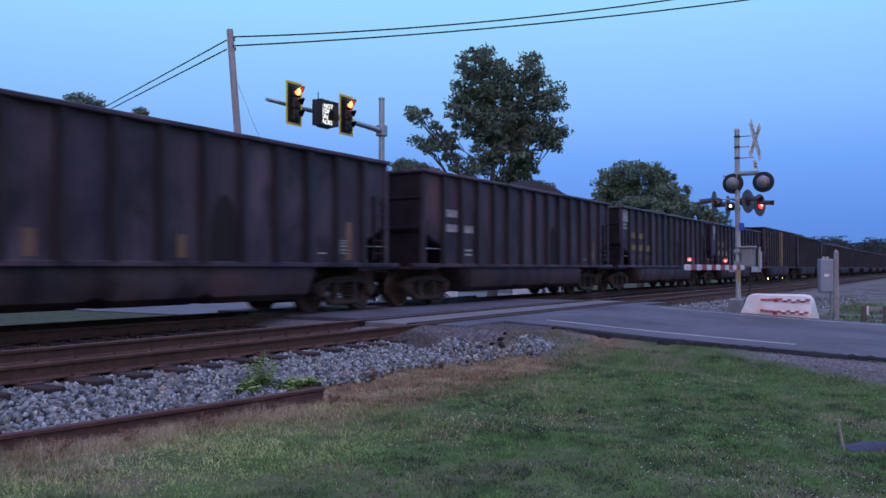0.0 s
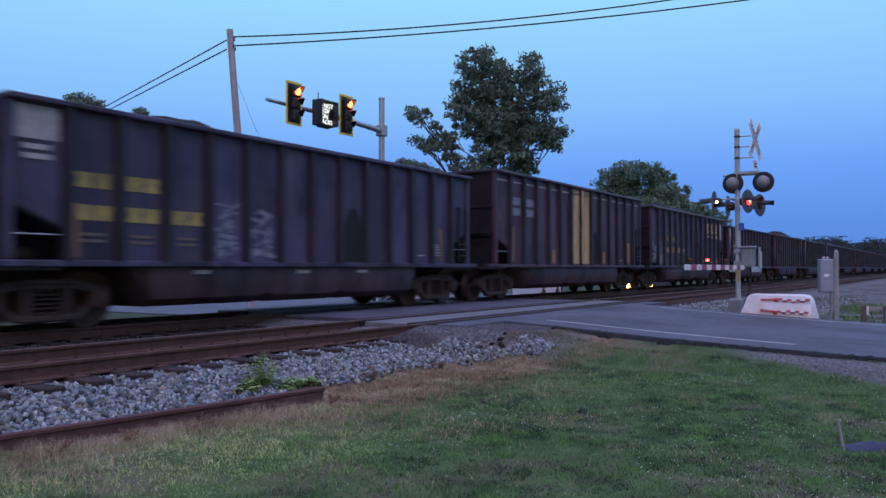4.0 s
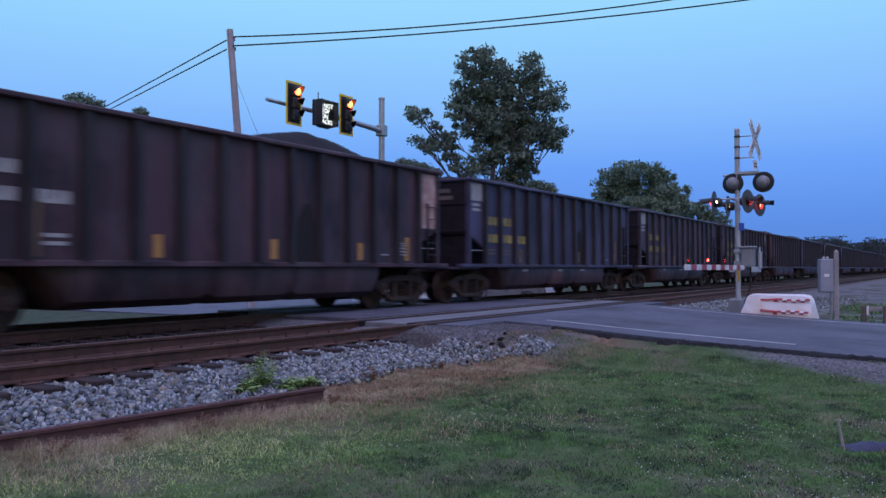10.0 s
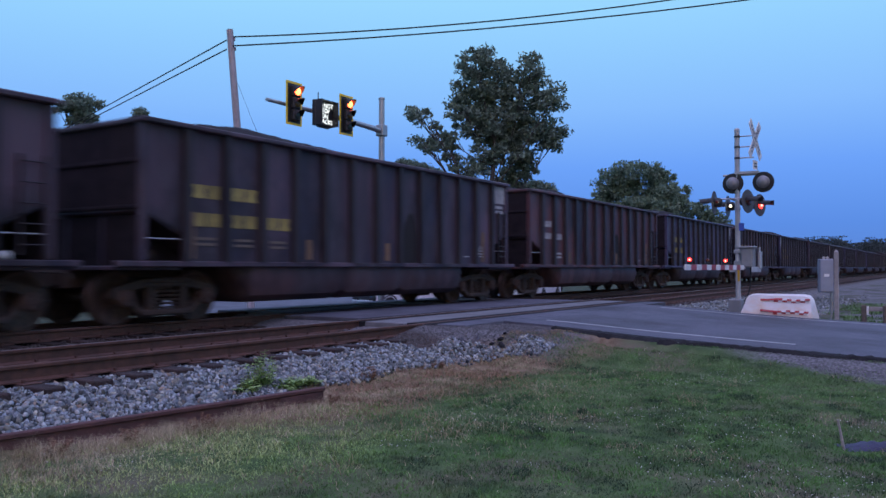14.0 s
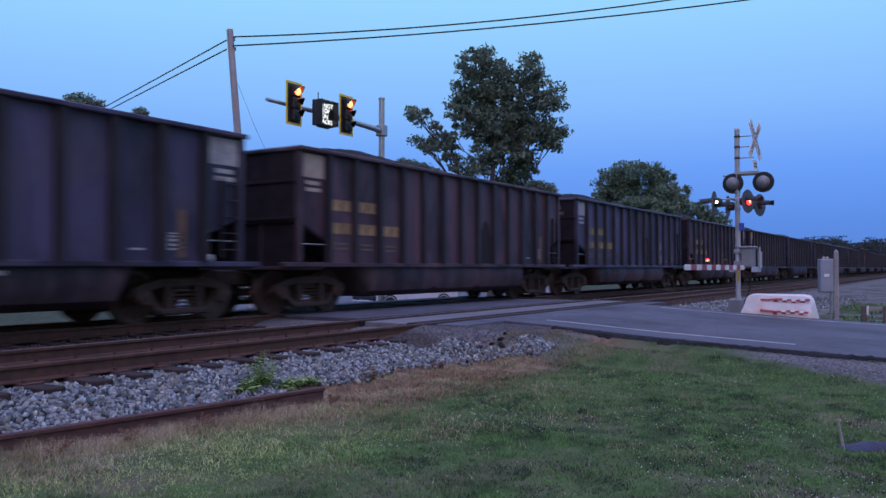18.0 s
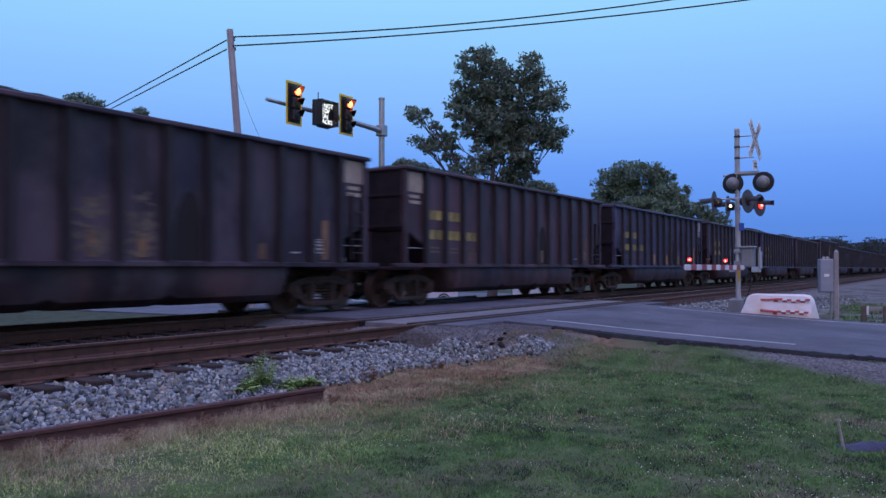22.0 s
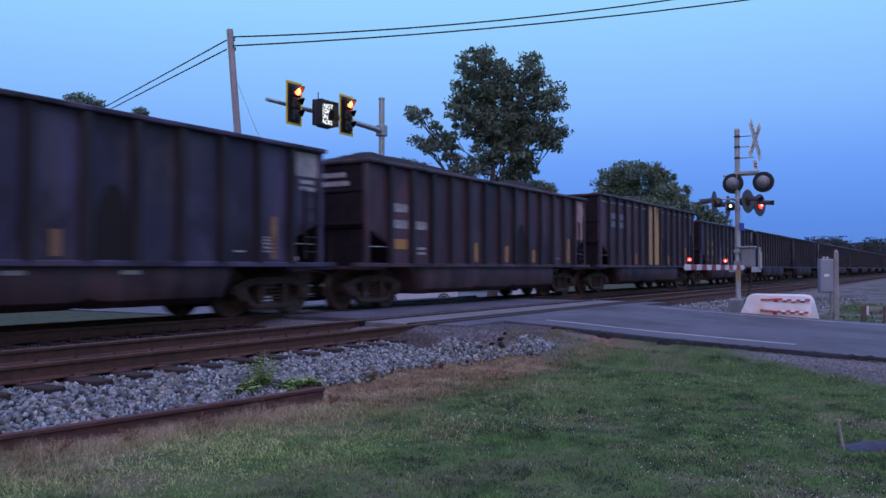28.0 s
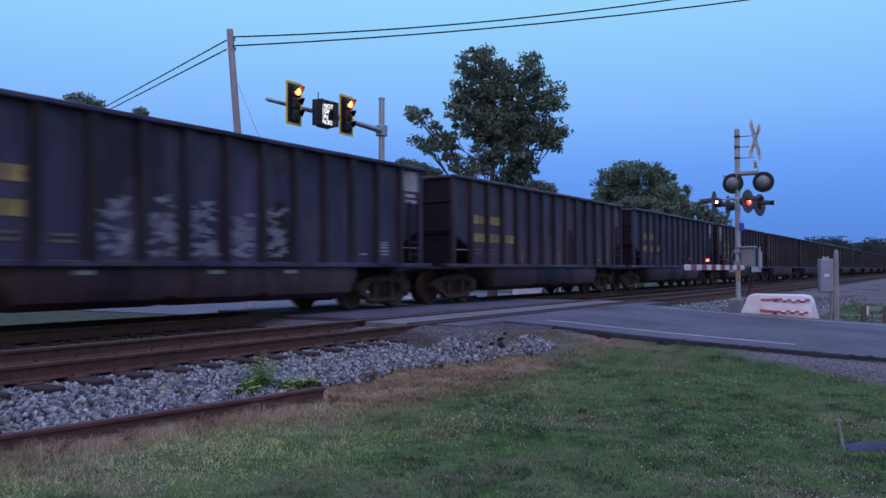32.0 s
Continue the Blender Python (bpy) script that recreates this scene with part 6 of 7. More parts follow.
def build_cabinet():
    p = (24.6, 3.02)
    z = ground_z(*p)
    ob = thing("utility_cabinet", pose(p[0], p[1], z, 0, 0, -70), "pale grey utility cabinet on a thin post", "cabinet")
    part("post", Shape().cyl((0.14, 0, 0), (0.14, 0, 0.90), 0.035, n=10), GALV, ob)
    part("box", Shape().box(-0.18, 0.18, -0.14, 0.14, 0.85, 1.77, 0.02), CABINET, ob, "grey painted metal box")
    part("door", Shape().box(-0.16, 0.16, -0.155, -0.142, 0.88, 1.74, 0.006), CABINET, ob)
    part("label_plate", Shape().box(-0.07, 0.06, -0.16, -0.157, 1.28, 1.36), WHITE, ob, "small white label")
    part("eyebolt", Shape().lathe((-0.04, 0, 1.80), (0, 1, 0), [(0.03, -0.01), (0.04, 0), (0.03, 0.01), (0.022, 0)], 12).lathe((0.05, 0, 1.80), (0, 1, 0), [(0.03, -0.01), (0.04, 0), (0.03, 0.01), (0.022, 0)], 12), GALV, ob, "lifting rings")
    q = (24.6, 2.75)
    po = thing("wooden_post", pose(q[0], q[1], ground_z(*q)), "weathered grey timber marker post", "post")
    part("shaft", Shape().box(-0.055, 0.055, -0.055, 0.055, -0.1, 1.97, 0.012), WOOD, po)
    part("pointed_top", Shape().add([(-0.05, -0.05, 1.97), (0.05, -0.05, 1.97), (0.05, 0.05, 1.97), (-0.05, 0.05, 1.97), (0, 0, 2.04)], [(0, 1, 4), (1, 2, 4), (2, 3, 4), (3, 0, 4), (3, 2, 1, 0)]), WOOD, po)


def build_fence():
    ob = thing("guard_rail", pose(23.0, 1.95, ground_z(23.0, 1.95)), "low timber guard fence with dark posts beside the road", "fence")
    for i in range(4):
        part("fence_post", Shape().box(-0.06, 0.06, -0.06, 0.06, -0.2, 0.60, 0.015), WOOD_DARK, ob, at=pose(0, -0.48 * i, 0))
    part("fence_rail", Shape().box(-0.025, 0.025, -1.7, 0.06, 0.44, 0.56, 0.01), WOOD, ob, "weathered rail", pose(0.085, 0, 0))
    part("reflector", Shape().box(-0.066, -0.06, -0.11, -0.062, 0.36, 0.58), WHITE, ob, "small pale reflector strip")


build_barrier()
build_cabinet()
build_fence()


# ---- traffic signals, sign, pole and wires beyond the tracks ----
SIG_Y = 17.1


def build_signal_mast():
    x = 23.1
    z0 = ground_z(x, SIG_Y)
    ob = thing("signal_mast", pose(x, SIG_Y, 0), "galvanised traffic signal mast with a long arm", "signal mast")
    part("column", Shape().cyl((0, 0, z0), (0, 0, 6.95), 0.125, 0.10, n=18), GALV, ob, smooth=True)
    part("column_cap", Shape().lathe((0, 0, 6.95), (0, 0, 1), [(0.115, -0.02), (0.115, 0.03), (0.05, 0.06)], 16), GALV, ob)
    part("flange", Shape().box(-0.16, 0.16, -0.16, 0.16, 5.62, 6.02, 0.03), GALV, ob)
    part("arm", Shape().tube([(0, -0.02, 5.80), (-0.5, -0.02, 5.83), (-2.5, -0.02, 5.91), (-5.7, -0.02, 5.93)], lambda p: 0.10 - 0.008 * abs(p[0]), 14), GALV, ob)


def build_traffic_light(x, z, name_label):
    """Three sections on a black backplate with a yellow border; the red one is lit. It faces -y and -x."""
    ob = thing("traffic_light", pose(x, SIG_Y - 0.22, z) @ Matrix.Scale(0.9, 4), name_label, "traffic light", "signals over the road")
    part("backplate", Shape().box(-0.31, 0.31, 0.0, 0.02, -0.66, 0.66, 0.004), BLACK, ob, "black backing plate")
    b = Shape().box(-0.385, 0.385, 0.002, 0.018, 0.66, 0.735).box(-0.385, 0.385, 0.002, 0.018, -0.735, -0.66).box(-0.385, -0.31, 0.002, 0.018, -0.66, 0.66).box(0.31, 0.385, 0.002, 0.018, -0.66, 0.66)
    part("border", b, YELLOW_SHEETING, ob, "bright yellow reflective border")
    part("bracket", Shape().box(-0.05, 0.05, 0.02, 0.28, -0.2, 0.2, 0.01), GALV, ob)
    for i, zz in enumerate((0.40, 0.0, -0.40)):
        sec = part("section", Shape().box(-0.18, 0.18, -0.16, 0.0, zz - 0.19, zz + 0.19, 0.03), BLACK, ob)
        mat = (RED_LIT, LENS_AMBER, LENS_GREEN)[i]
        part("lens", Shape().lathe((0, -0.16, zz), (0, -1, 0), [(0.145, 0), (0.14, 0.02), (0.09, 0.045), (0.01, 0.055)], 22), mat, sec, "lit red lens" if i == 0 else "", smooth=True)
        if i == 0:
            part("bulb", Shape().lathe((0, -0.205, zz), (0, -1, 0), [(0.08, 0), (0.07, 0.02), (0.01, 0.032)], 16), RED_HOT, sec, "glowing centre")
        hood = Shape()
        n = 14
        v, f = [], []
        for k in range(n + 1):
            a = math.pi * (-0.05 + 1.10 * k / n)
            ln = 0.09 + 0.19 * max(0.0, math.sin(a)) ** 1.5
            for rr in (0.155, 0.162):
                v += [(rr * math.cos(a), -0.16, zz + rr * math.sin(a)), (rr * math.cos(a), -0.16 - ln, zz + rr * math.sin(a) - 0.02)]
        for k in range(n):
            a, b2 = 4 * k, 4 * (k + 1)
            f += [(a, a + 1, b2 + 1, b2), (a + 2, b2 + 2, b2 + 3, a + 3), (a + 1, a + 3, b2 + 3, b2 + 1)]
        hood.add(v, f)
        part("visor", hood, BLACK, sec)


YELLOW_SHEETING = surface("fluorescent_yellow_sheeting", (0.92, 0.60, 0.02), (0.95, 0.66, 0.03), 5, 0.4, 0, 0.05)


def build_led_sign():
    ob = thing("led_sign", pose(19.70, SIG_Y - 0.27, 5.85) @ Matrix.Scale(0.78, 4), "black boxed lit sign with white words over the road", "sign")
    part("case", Shape().box(-0.52, 0.52, 0.0, 0.22, -0.52, 0.52, 0.03), BLACK, ob)
    part("face", Shape().box(-0.47, 0.47, -0.012, 0.0, -0.47, 0.47), BLACK, ob)
    for s in (-1, 1):
        part("side_shade", Shape().box(s * 0.50 - 0.012, s * 0.50 + 0.012, -0.32, 0.0, -0.5, 0.5), BLACK, ob)
    part("top_shade", Shape().box(-0.51, 0.51, -0.26, 0.0, 0.48, 0.505), BLACK, ob)
    part("antenna", Shape().cyl((-0.25, 0.12, 0.5), (-0.25, 0.12, 0.84), 0.02, n=8), BLACK, ob)
    part("foot", Shape().box(-0.35, 0.35, 0.05, 0.12, -0.58, -0.5, 0.01), BLACK, ob)
    part("bracket", Shape().box(-0.06, 0.06, 0.22, 0.34, -0.1, 0.35, 0.01), GALV, ob)
    for i, words in enumerate(("DO NOT", "STOP", "ON", "TRACKS")):
        me = text_mesh(words, 0.25, 0.004)
        me.materials.append(LED_WHITE)
        t = new("words", me)
        t.parent = ob
        t.matrix_basis = pose(0, -0.02, 0.33 - 0.22 * i, 90)
        t["label"] = "lit white words"


build_signal_mast()
build_traffic_light(18.36, 5.95, "traffic light with lit red lamp and yellow-bordered black backplate")
build_traffic_light(20.86, 5.99, "traffic light with lit red lamp and yellow-bordered black backplate")
build_led_sign()

def from_view(px, py, depth):
    """A place at a given depth, fitted to pixel (px, py) in the camera's view."""
    cx, cz = (px - 784) / 1440.0, (475 - py) / 1440.0
    c, s = math.cos(radians(HEADING)), math.sin(radians(HEADING))
    return (depth * (c + cx * s), depth * (s - cx * c), EYE.z + depth * cz)


def sag(a, b, drop, n=24):
    a, b = Vector(a), Vector(b)
    return [a.lerp(b, i / n) - Vector((0, 0, drop * 4 * (i / n) * (1 - i / n))) for i in range(n + 1)]


def build_pole():
    foot, head = Vector(from_view(448, 550, 29.0)), Vector(from_view(404, 50, 29.0))
    foot.z = ground_z(foot.x, foot.y)
    ob = thing("utility_pole", Matrix.Translation(foot), "slim weathered wooden utility pole, leaning slightly", "utility pole")
    lean = head - foot
    part("pole", Shape().cyl((0, 0, -0.1), lean, 0.15, 0.115, n=14), POLE_WOOD, ob, smooth=True)
    for k in (0.968, 0.935):
        part("insulator", Shape().lathe(lean * k + Vector((0.08, -0.10, 0)), (0, 0, 1), [(0.03, -0.06), (0.05, -0.03), (0.035, 0), (0.05, 0.03), (0.03, 0.06)], 10), GALV, ob)
    lines = [(from_view(410, 63, 28.9), from_view(1800, -120, 30), 0.75, 0.026), (from_view(410, 79, 28.9), from_view(1900, -95, 30), 0.53, 0.026),
             (from_view(398, 69, 29.0), from_view(-42, 310, 70), 0.05, 0.024), (from_view(399, 85, 29.0), from_view(-42, 311, 70), 0.05, 0.024)]
    for a, b, drop, r in lines:
        solid("overhead_wire", Shape().tube(sag(a, b, drop), r, 6), WIRE, "thin black overhead cable between poles", "cable", "overhead wires")
    solid("overhead_wire", Shape().tube([from_view(412, 130, 29.0), from_view(450, 225, 29.5), from_view(500, 330, 30)], 0.006, 4), WIRE, "thin guy wire from the pole", "cable", "overhead wires")


build_pole()


# ---- trees ----
def build_tree(name, base, height, lobes, leaf, count, mat, label, seed, trunk_r=0.35):
    """A tapered trunk, limbs to each lobe, and leaves scattered in small clumps within the lobes.
    lobes: (dx, dy, z, radius, height radius)."""
    rng = np.random.RandomState(seed)
    bx, by = base
    z0 = ground_z(bx, by) - 0.1
    ob = thing(name, pose(bx, by, z0), label, "tree")
    s = Shape()
    k = 0.42 * height
    pts = [Vector((0.15 * math.sin(i * 1.3), 0.12 * math.cos(i * 1.7) - 0.12, height * 0.75 * i / 6)) for i in range(7)]
    for i in range(6):
        s.cyl(pts[i], pts[i + 1], trunk_r * (1 - 0.13 * i), trunk_r * (1 - 0.13 * (i + 1)), 10, False)
    part("trunk", s, BARK, ob, smooth=True)
    total = sum(l[3] * l[3] * l[4] for l in lobes)
    vs = []
    for dx, dy, z, r, rz in lobes:
        j = max(1, min(6, int(6 * (z - rz * 0.8) / (height * 0.75))))
        if math.hypot(dx, dy) > 2.2:
            j = max(1, j - 2)
        a, b = pts[j], Vector((dx, dy, z))
        mid = a.lerp(b, 0.5) + Vector((0, 0, -0.15 * (b - a).length * 0.3))
        limb = Shape().cyl(a, mid, trunk_r * 0.15, trunk_r * 0.10, 7, False).cyl(mid, b, trunk_r * 0.10, 0.015, 7, False)
        for q in range(5):
            d = Vector(rng.normal(0, 1, 3)).normalized()
            e = b + Vector((d.x * r, d.y * r, abs(d.z) * rz)) * 0.8
            limb.cyl(mid.lerp(b, 0.3 + 0.14 * q), e, 0.03, 0.008, 5, False)
        part("limb", limb, BARK, ob)
        m = int(count * r * r * rz / total)
        clumps = max(3, int(m / 44))
        for _ in range(clumps):
            d = rng.normal(0, 1, 3)
            d /= np.linalg.norm(d)
            c = np.array((dx, dy, z)) + d * np.array((r, r, rz)) * rng.uniform(0.25, 1.0) ** 0.6
            cr = rng.uniform(0.11, 0.30) * min(1.0, max(0.75, r * 1.1))
            q = 44
            p = c + np.clip(rng.normal(0, 1, (q, 3)), -1.5, 1.5) * cr * np.array((1, 1, 0.7))
            vs.append(p)
    p = np.concatenate(vs)
    n = len(p)
    u = rng.normal(0, 1, (n, 3))
    u /= np.linalg.norm(u, axis=1)[:, None]
    w = np.cross(u, rng.normal(0, 1, (n, 3)))
    w /= np.linalg.norm(w, axis=1)[:, None]
    sz = leaf * rng.uniform(0.6, 1.3, n)[:, None]
    verts = np.stack([p - u * sz, p - w * sz * 0.45, p + u * sz, p + w * sz * 0.45], 1).reshape(-1, 3)
    faces = np.arange(n * 4).reshape(-1, 4)
    cr = new("crown", bulk("crown", verts, faces, mat))
    cr.parent = ob
    tagged(cr, "loose dark green foliage with gaps", kind="stuff")
    return ob


def lobes_at(depth, centre, rows):
    """rows: (x, y, r, rz) across the picture plane at that depth, turned into lobes round the trunk."""
    bx, by, _ = from_view(centre, 475, depth)
    z0 = ground_z(bx, by) - 0.1
    out = []
    rs = random.Random(int(depth * 10))
    for px, py, r, rz in rows:
        x, y, z = from_view(px, py, depth)
        k = depth / 1440.0
        d = rs.uniform(-1.0, 1.0)
        out.append((x - bx + d * 0.85, y - by + d * 0.53, z - z0, r * k, rz * k))
    return (bx, by), out


base, lobes = lobes_at(46, 868, [(840, 110, 36, 32), (835, 165, 42, 40), (880, 140, 40, 42), (940, 130, 30, 34), (930, 175, 44, 40), (975, 180, 28, 28), (890, 215, 55, 45), (840, 225, 36, 40), (960, 235, 38, 34), (985, 245, 26, 24),
                                 (900, 275, 50, 40), (850, 285, 24, 26), (935, 295, 26, 26), (800, 285, 16, 26), (810, 200, 22, 18), (775, 245, 30, 22), (745, 210, 26, 18), (730, 194, 18, 13), (745, 245, 22, 14), (895, 330, 34, 34), (788, 268, 18, 20), (770, 226, 20, 16), (802, 255, 16, 20), (758, 262, 16, 10), (828, 305, 24, 22)])
build_tree("tree", base, 12.8, lobes, 0.135, 30000, LEAF_A, "tall dark green broadleaf tree with an open uneven crown", 31, 0.32)
base, lobes = lobes_at(62, 1130, [(1125, 310, 46, 24), (1085, 325, 36, 26), (1165, 324, 36, 25), (1105, 345, 50, 30), (1160, 350, 45, 30), (1200, 345, 26, 22), (1075, 345, 26, 26), (1215, 375, 40, 26), (1130, 385, 80, 34), (1245, 385, 26, 20), (1265, 395, 24, 18), (1060, 380, 30, 30)])
build_tree("tree", base, 9.5, lobes, 0.140, 34000, LEAF_B, "round mid-green broadleaf tree behind the train", 32, 0.3)
for px, depth, rows, hgt, sd in ((715, 55, [(712, 292, 20, 12), (735, 300, 22, 10), (760, 303, 20, 8)], 7.5, 33), (140, 48, [(135, 185, 24, 14), (150, 180, 16, 10), (115, 192, 16, 10), (138, 207, 24, 16)], 10.5, 34), (237, 50, [(238, 200, 9, 14), (232, 215, 12, 12), (236, 230, 14, 14)], 9.8, 35), (960, 58, [(945, 335, 26, 12), (968, 338, 14, 9)], 6.0, 36)):
    base, lobes = lobes_at(depth, px, rows)
    build_tree("tree", base, hgt, lobes, 0.12, 4500, LEAF_A, "small green treetop behind the railway", sd, 0.2)


def build_woods():
    """The far tree line along the horizon."""
    rng = np.random.RandomState(50)
    vs = []
    for px0, px1, ytop, depth, n in ((1440, 1500, 427, 230, 80), (1512, 1700, 429, 210, 160), (1280, 1440, 452, 260, 80), (-300, 900, 468, 300, 260), (1000, 1330, 465, 280, 100)):
        for _ in range(n):
            px = rng.uniform(px0, px1)
            d = depth * rng.uniform(0.92, 1.15)
            hump = 5 * math.sin(px * 0.055) + 3 * math.sin(px * 0.13)
            x, y, z = from_view(px, ytop + 5 + hump, d)
            r = rng.uniform(1.6, 3.0)
            for q in range(5):
                c = np.array((x, y, z - r * 0.8 - q * (z + 1) * 0.16)) + rng.normal(0, 0.8, 3)
                vs.append(c + np.clip(rng.normal(0, 1, (110, 3)), -1.4, 1.4) * r * 0.55)
    p = np.concatenate(vs)
    n = len(p)
    u = rng.normal(0, 1, (n, 3))
    u /= np.linalg.norm(u, axis=1)[:, None]
    w = np.cross(u, rng.normal(0, 1, (n, 3)))
    w /= np.linalg.norm(w, axis=1)[:, None]
    sz = rng.uniform(0.2, 0.42, n)[:, None]
    verts = np.stack([p - u * sz, p - w * sz * 0.6, p + u * sz, p + w * sz * 0.6], 1).reshape(-1, 3)
    tagged(new("far_woods", bulk("far_woods", verts, np.arange(n * 4).reshape(-1, 4), LEAF_FAR)), "dark band of trees along the horizon", "woods", kind="stuff")


build_woods()


# ---- vehicles on the street behind the train ----
def build_vehicle(paint, label, lit, m):
    car = thing("pickup_truck" if lit else "van", m, label, "vehicle")
    body = Shape().prism([(-2.6, 0.38), (2.55, 0.38), (2.6, 0.75), (2.52, 1.22), (1.35, 1.28), (0.75, 1.86), (-0.55, 1.88), (-0.75, 1.12), (-2.55, 1.08)] if lit else
                         [(-2.5, 0.34), (2.5, 0.34), (2.55, 0.8), (2.35, 1.05), (1.5, 1.25), (0.9, 1.95), (-2.4, 2.0), (-2.52, 1.2)], -0.92, 0.92)
    part("body", body, paint, car)
    for x in (-1.6, 1.65):
        for s in (-1, 1):
            w = part("wheel", Shape().lathe((0, 0, 0), (0, s, 0), [(0.30, -0.11), (0.37, -0.09), (0.38, 0.05), (0.34, 0.10), (0.2, 0.10)], 20), TYRE, car, "black tyre", pose(x, s * 0.86, 0.38))
            part("rim", Shape().lathe((0, 0, 0), (0, s, 0), [(0.21, 0.09), (0.20, 0.115), (0.05, 0.12)], 16), GALV, w, "bright wheel rim")
            part("wheel_arch", Shape().lathe((x, s * 0.925, 0.40), (0, s, 0), [(0.47, -0.01), (0.47, 0.006), (0.40, 0.006), (0.40, -0.01)], 20), BLACK, car)
    for s in (-1, 1):
        # Lens drawn far wider than life, to stand in for the lamp's glare.
        part("headlight", Shape().lathe((2.52, s * 0.72, 0.70), (1, 0, 0), [(0.31, 0), (0.305, 0.04), (0.18, 0.08), (0.01, 0.09)], 16), HEADLAMP if lit else GLASS_DARK, car, "glowing warm headlight" if lit else "")
        part("side_window", Shape().prism([(-0.45, 1.18), (1.15, 1.18), (0.72, 1.60), (-0.42, 1.62)], s * 0.925 - 0.004, s * 0.925 + 0.004), GLASS_DARK, car, at=pose(0, 0, 0.16 if lit else 0.0))
    part("bumper", Shape().box(2.52, 2.68, -0.9, 0.9, 0.40, 0.60, 0.04), GALV, car)
    part("grille", Shape().box(2.54, 2.62, -0.55, 0.55, 0.64, 0.88, 0.02), BLACK, car)
    part("windscreen", Shape().add([(1.36, -0.8, 1.12), (1.36, 0.8, 1.12), (0.80, 0.75, 1.66), (0.80, -0.75, 1.66), (1.34, -0.8, 1.10), (1.34, 0.8, 1.10), (0.78, 0.75, 1.64), (0.78, -0.75, 1.64)],
                                   [(0, 1, 2, 3), (4, 7, 6, 5), (0, 4, 5, 1), (1, 5, 6, 2), (2, 6, 7, 3), (3, 7, 4, 0)]), GLASS_DARK, car, at=pose(0, 0, 0.17) if lit else pose(0.14, 0, 0.16))
    return car


LIT_CAR = build_vehicle(CAR_GREY, "grey pickup truck with glowing headlights on the street", True, pose(60, 20.4, -1.17, 0, 0, 180))
build_vehicle(CAR_WHITE, "white van standing on the street behind the train", False, pose(50.2, 24.0, -1.17, 0, 0, 8))
build_vehicle(CAR_WHITE, "white van standing on the street behind the train", False, pose(33.5, 23.2, -1.17, 0, 0, 160))


def car_motion():
    rows = []
    for t, x in ((0, 118.0), (1.2, 92.0), (2.2, 76.0), (3, 68.5), (6.2, 57.5), (8, 51.2), (8.8, 47.2), (9.35, 43.8)):
        rows.append((t, pose(x, 20.4, -1.17, 0, 0, 180)))
    for t, x, y, a in ((9.8, 41.4, 21.2, 135), (10.4, 40.2, 23.8, 102), (11.2, 39.8, 28.0, 92), (13, 39.6, 38.0, 90), (22, 39.6, 75.0, 90), (32, 39.6, 78.0, 90)):
        rows.append((t, pose(x, y, -1.17, 0, 0, a)))
    walk(LIT_CAR, rows)


# ---- plants in the foreground ----
def blades(name, places, lengths, width, lean, mat, seed):
    rng = np.random.RandomState(seed)
    p = np.asarray(places)
    n = len(p)
    a = rng.uniform(0, 6.283, n)
    side = np.stack([np.cos(a), np.sin(a), np.zeros(n)], 1) * (width * rng.uniform(0.7, 1.3, n))[:, None]
    b = rng.uniform(0, 6.283, n)
    tilt = rng.uniform(0, lean, n)
    up = np.stack([np.cos(b) * np.sin(tilt), np.sin(b) * np.sin(tilt), np.cos(tilt)], 1) * np.asarray(lengths)[:, None]
    tip = p + up + np.stack([np.cos(b), np.sin(b), np.full(n, -0.3)], 1) * (np.asarray(lengths) * 0.25)[:, None]
    v = np.stack([p - side, p + side, p + up * 0.6 + side * 0.7, p + up * 0.6 - side * 0.7, tip + side * 0.1, tip - side * 0.1], 1)
    k = np.arange(n)[:, None] * 6
    f = np.concatenate([k + np.array([[0, 1, 2, 3]]), k + np.array([[3, 2, 4, 5]])])
    return bulk(name, v.reshape(-1, 3), f, mat)


def old_line(x):
    return 6.37 - (x - 3.56) * 0.134


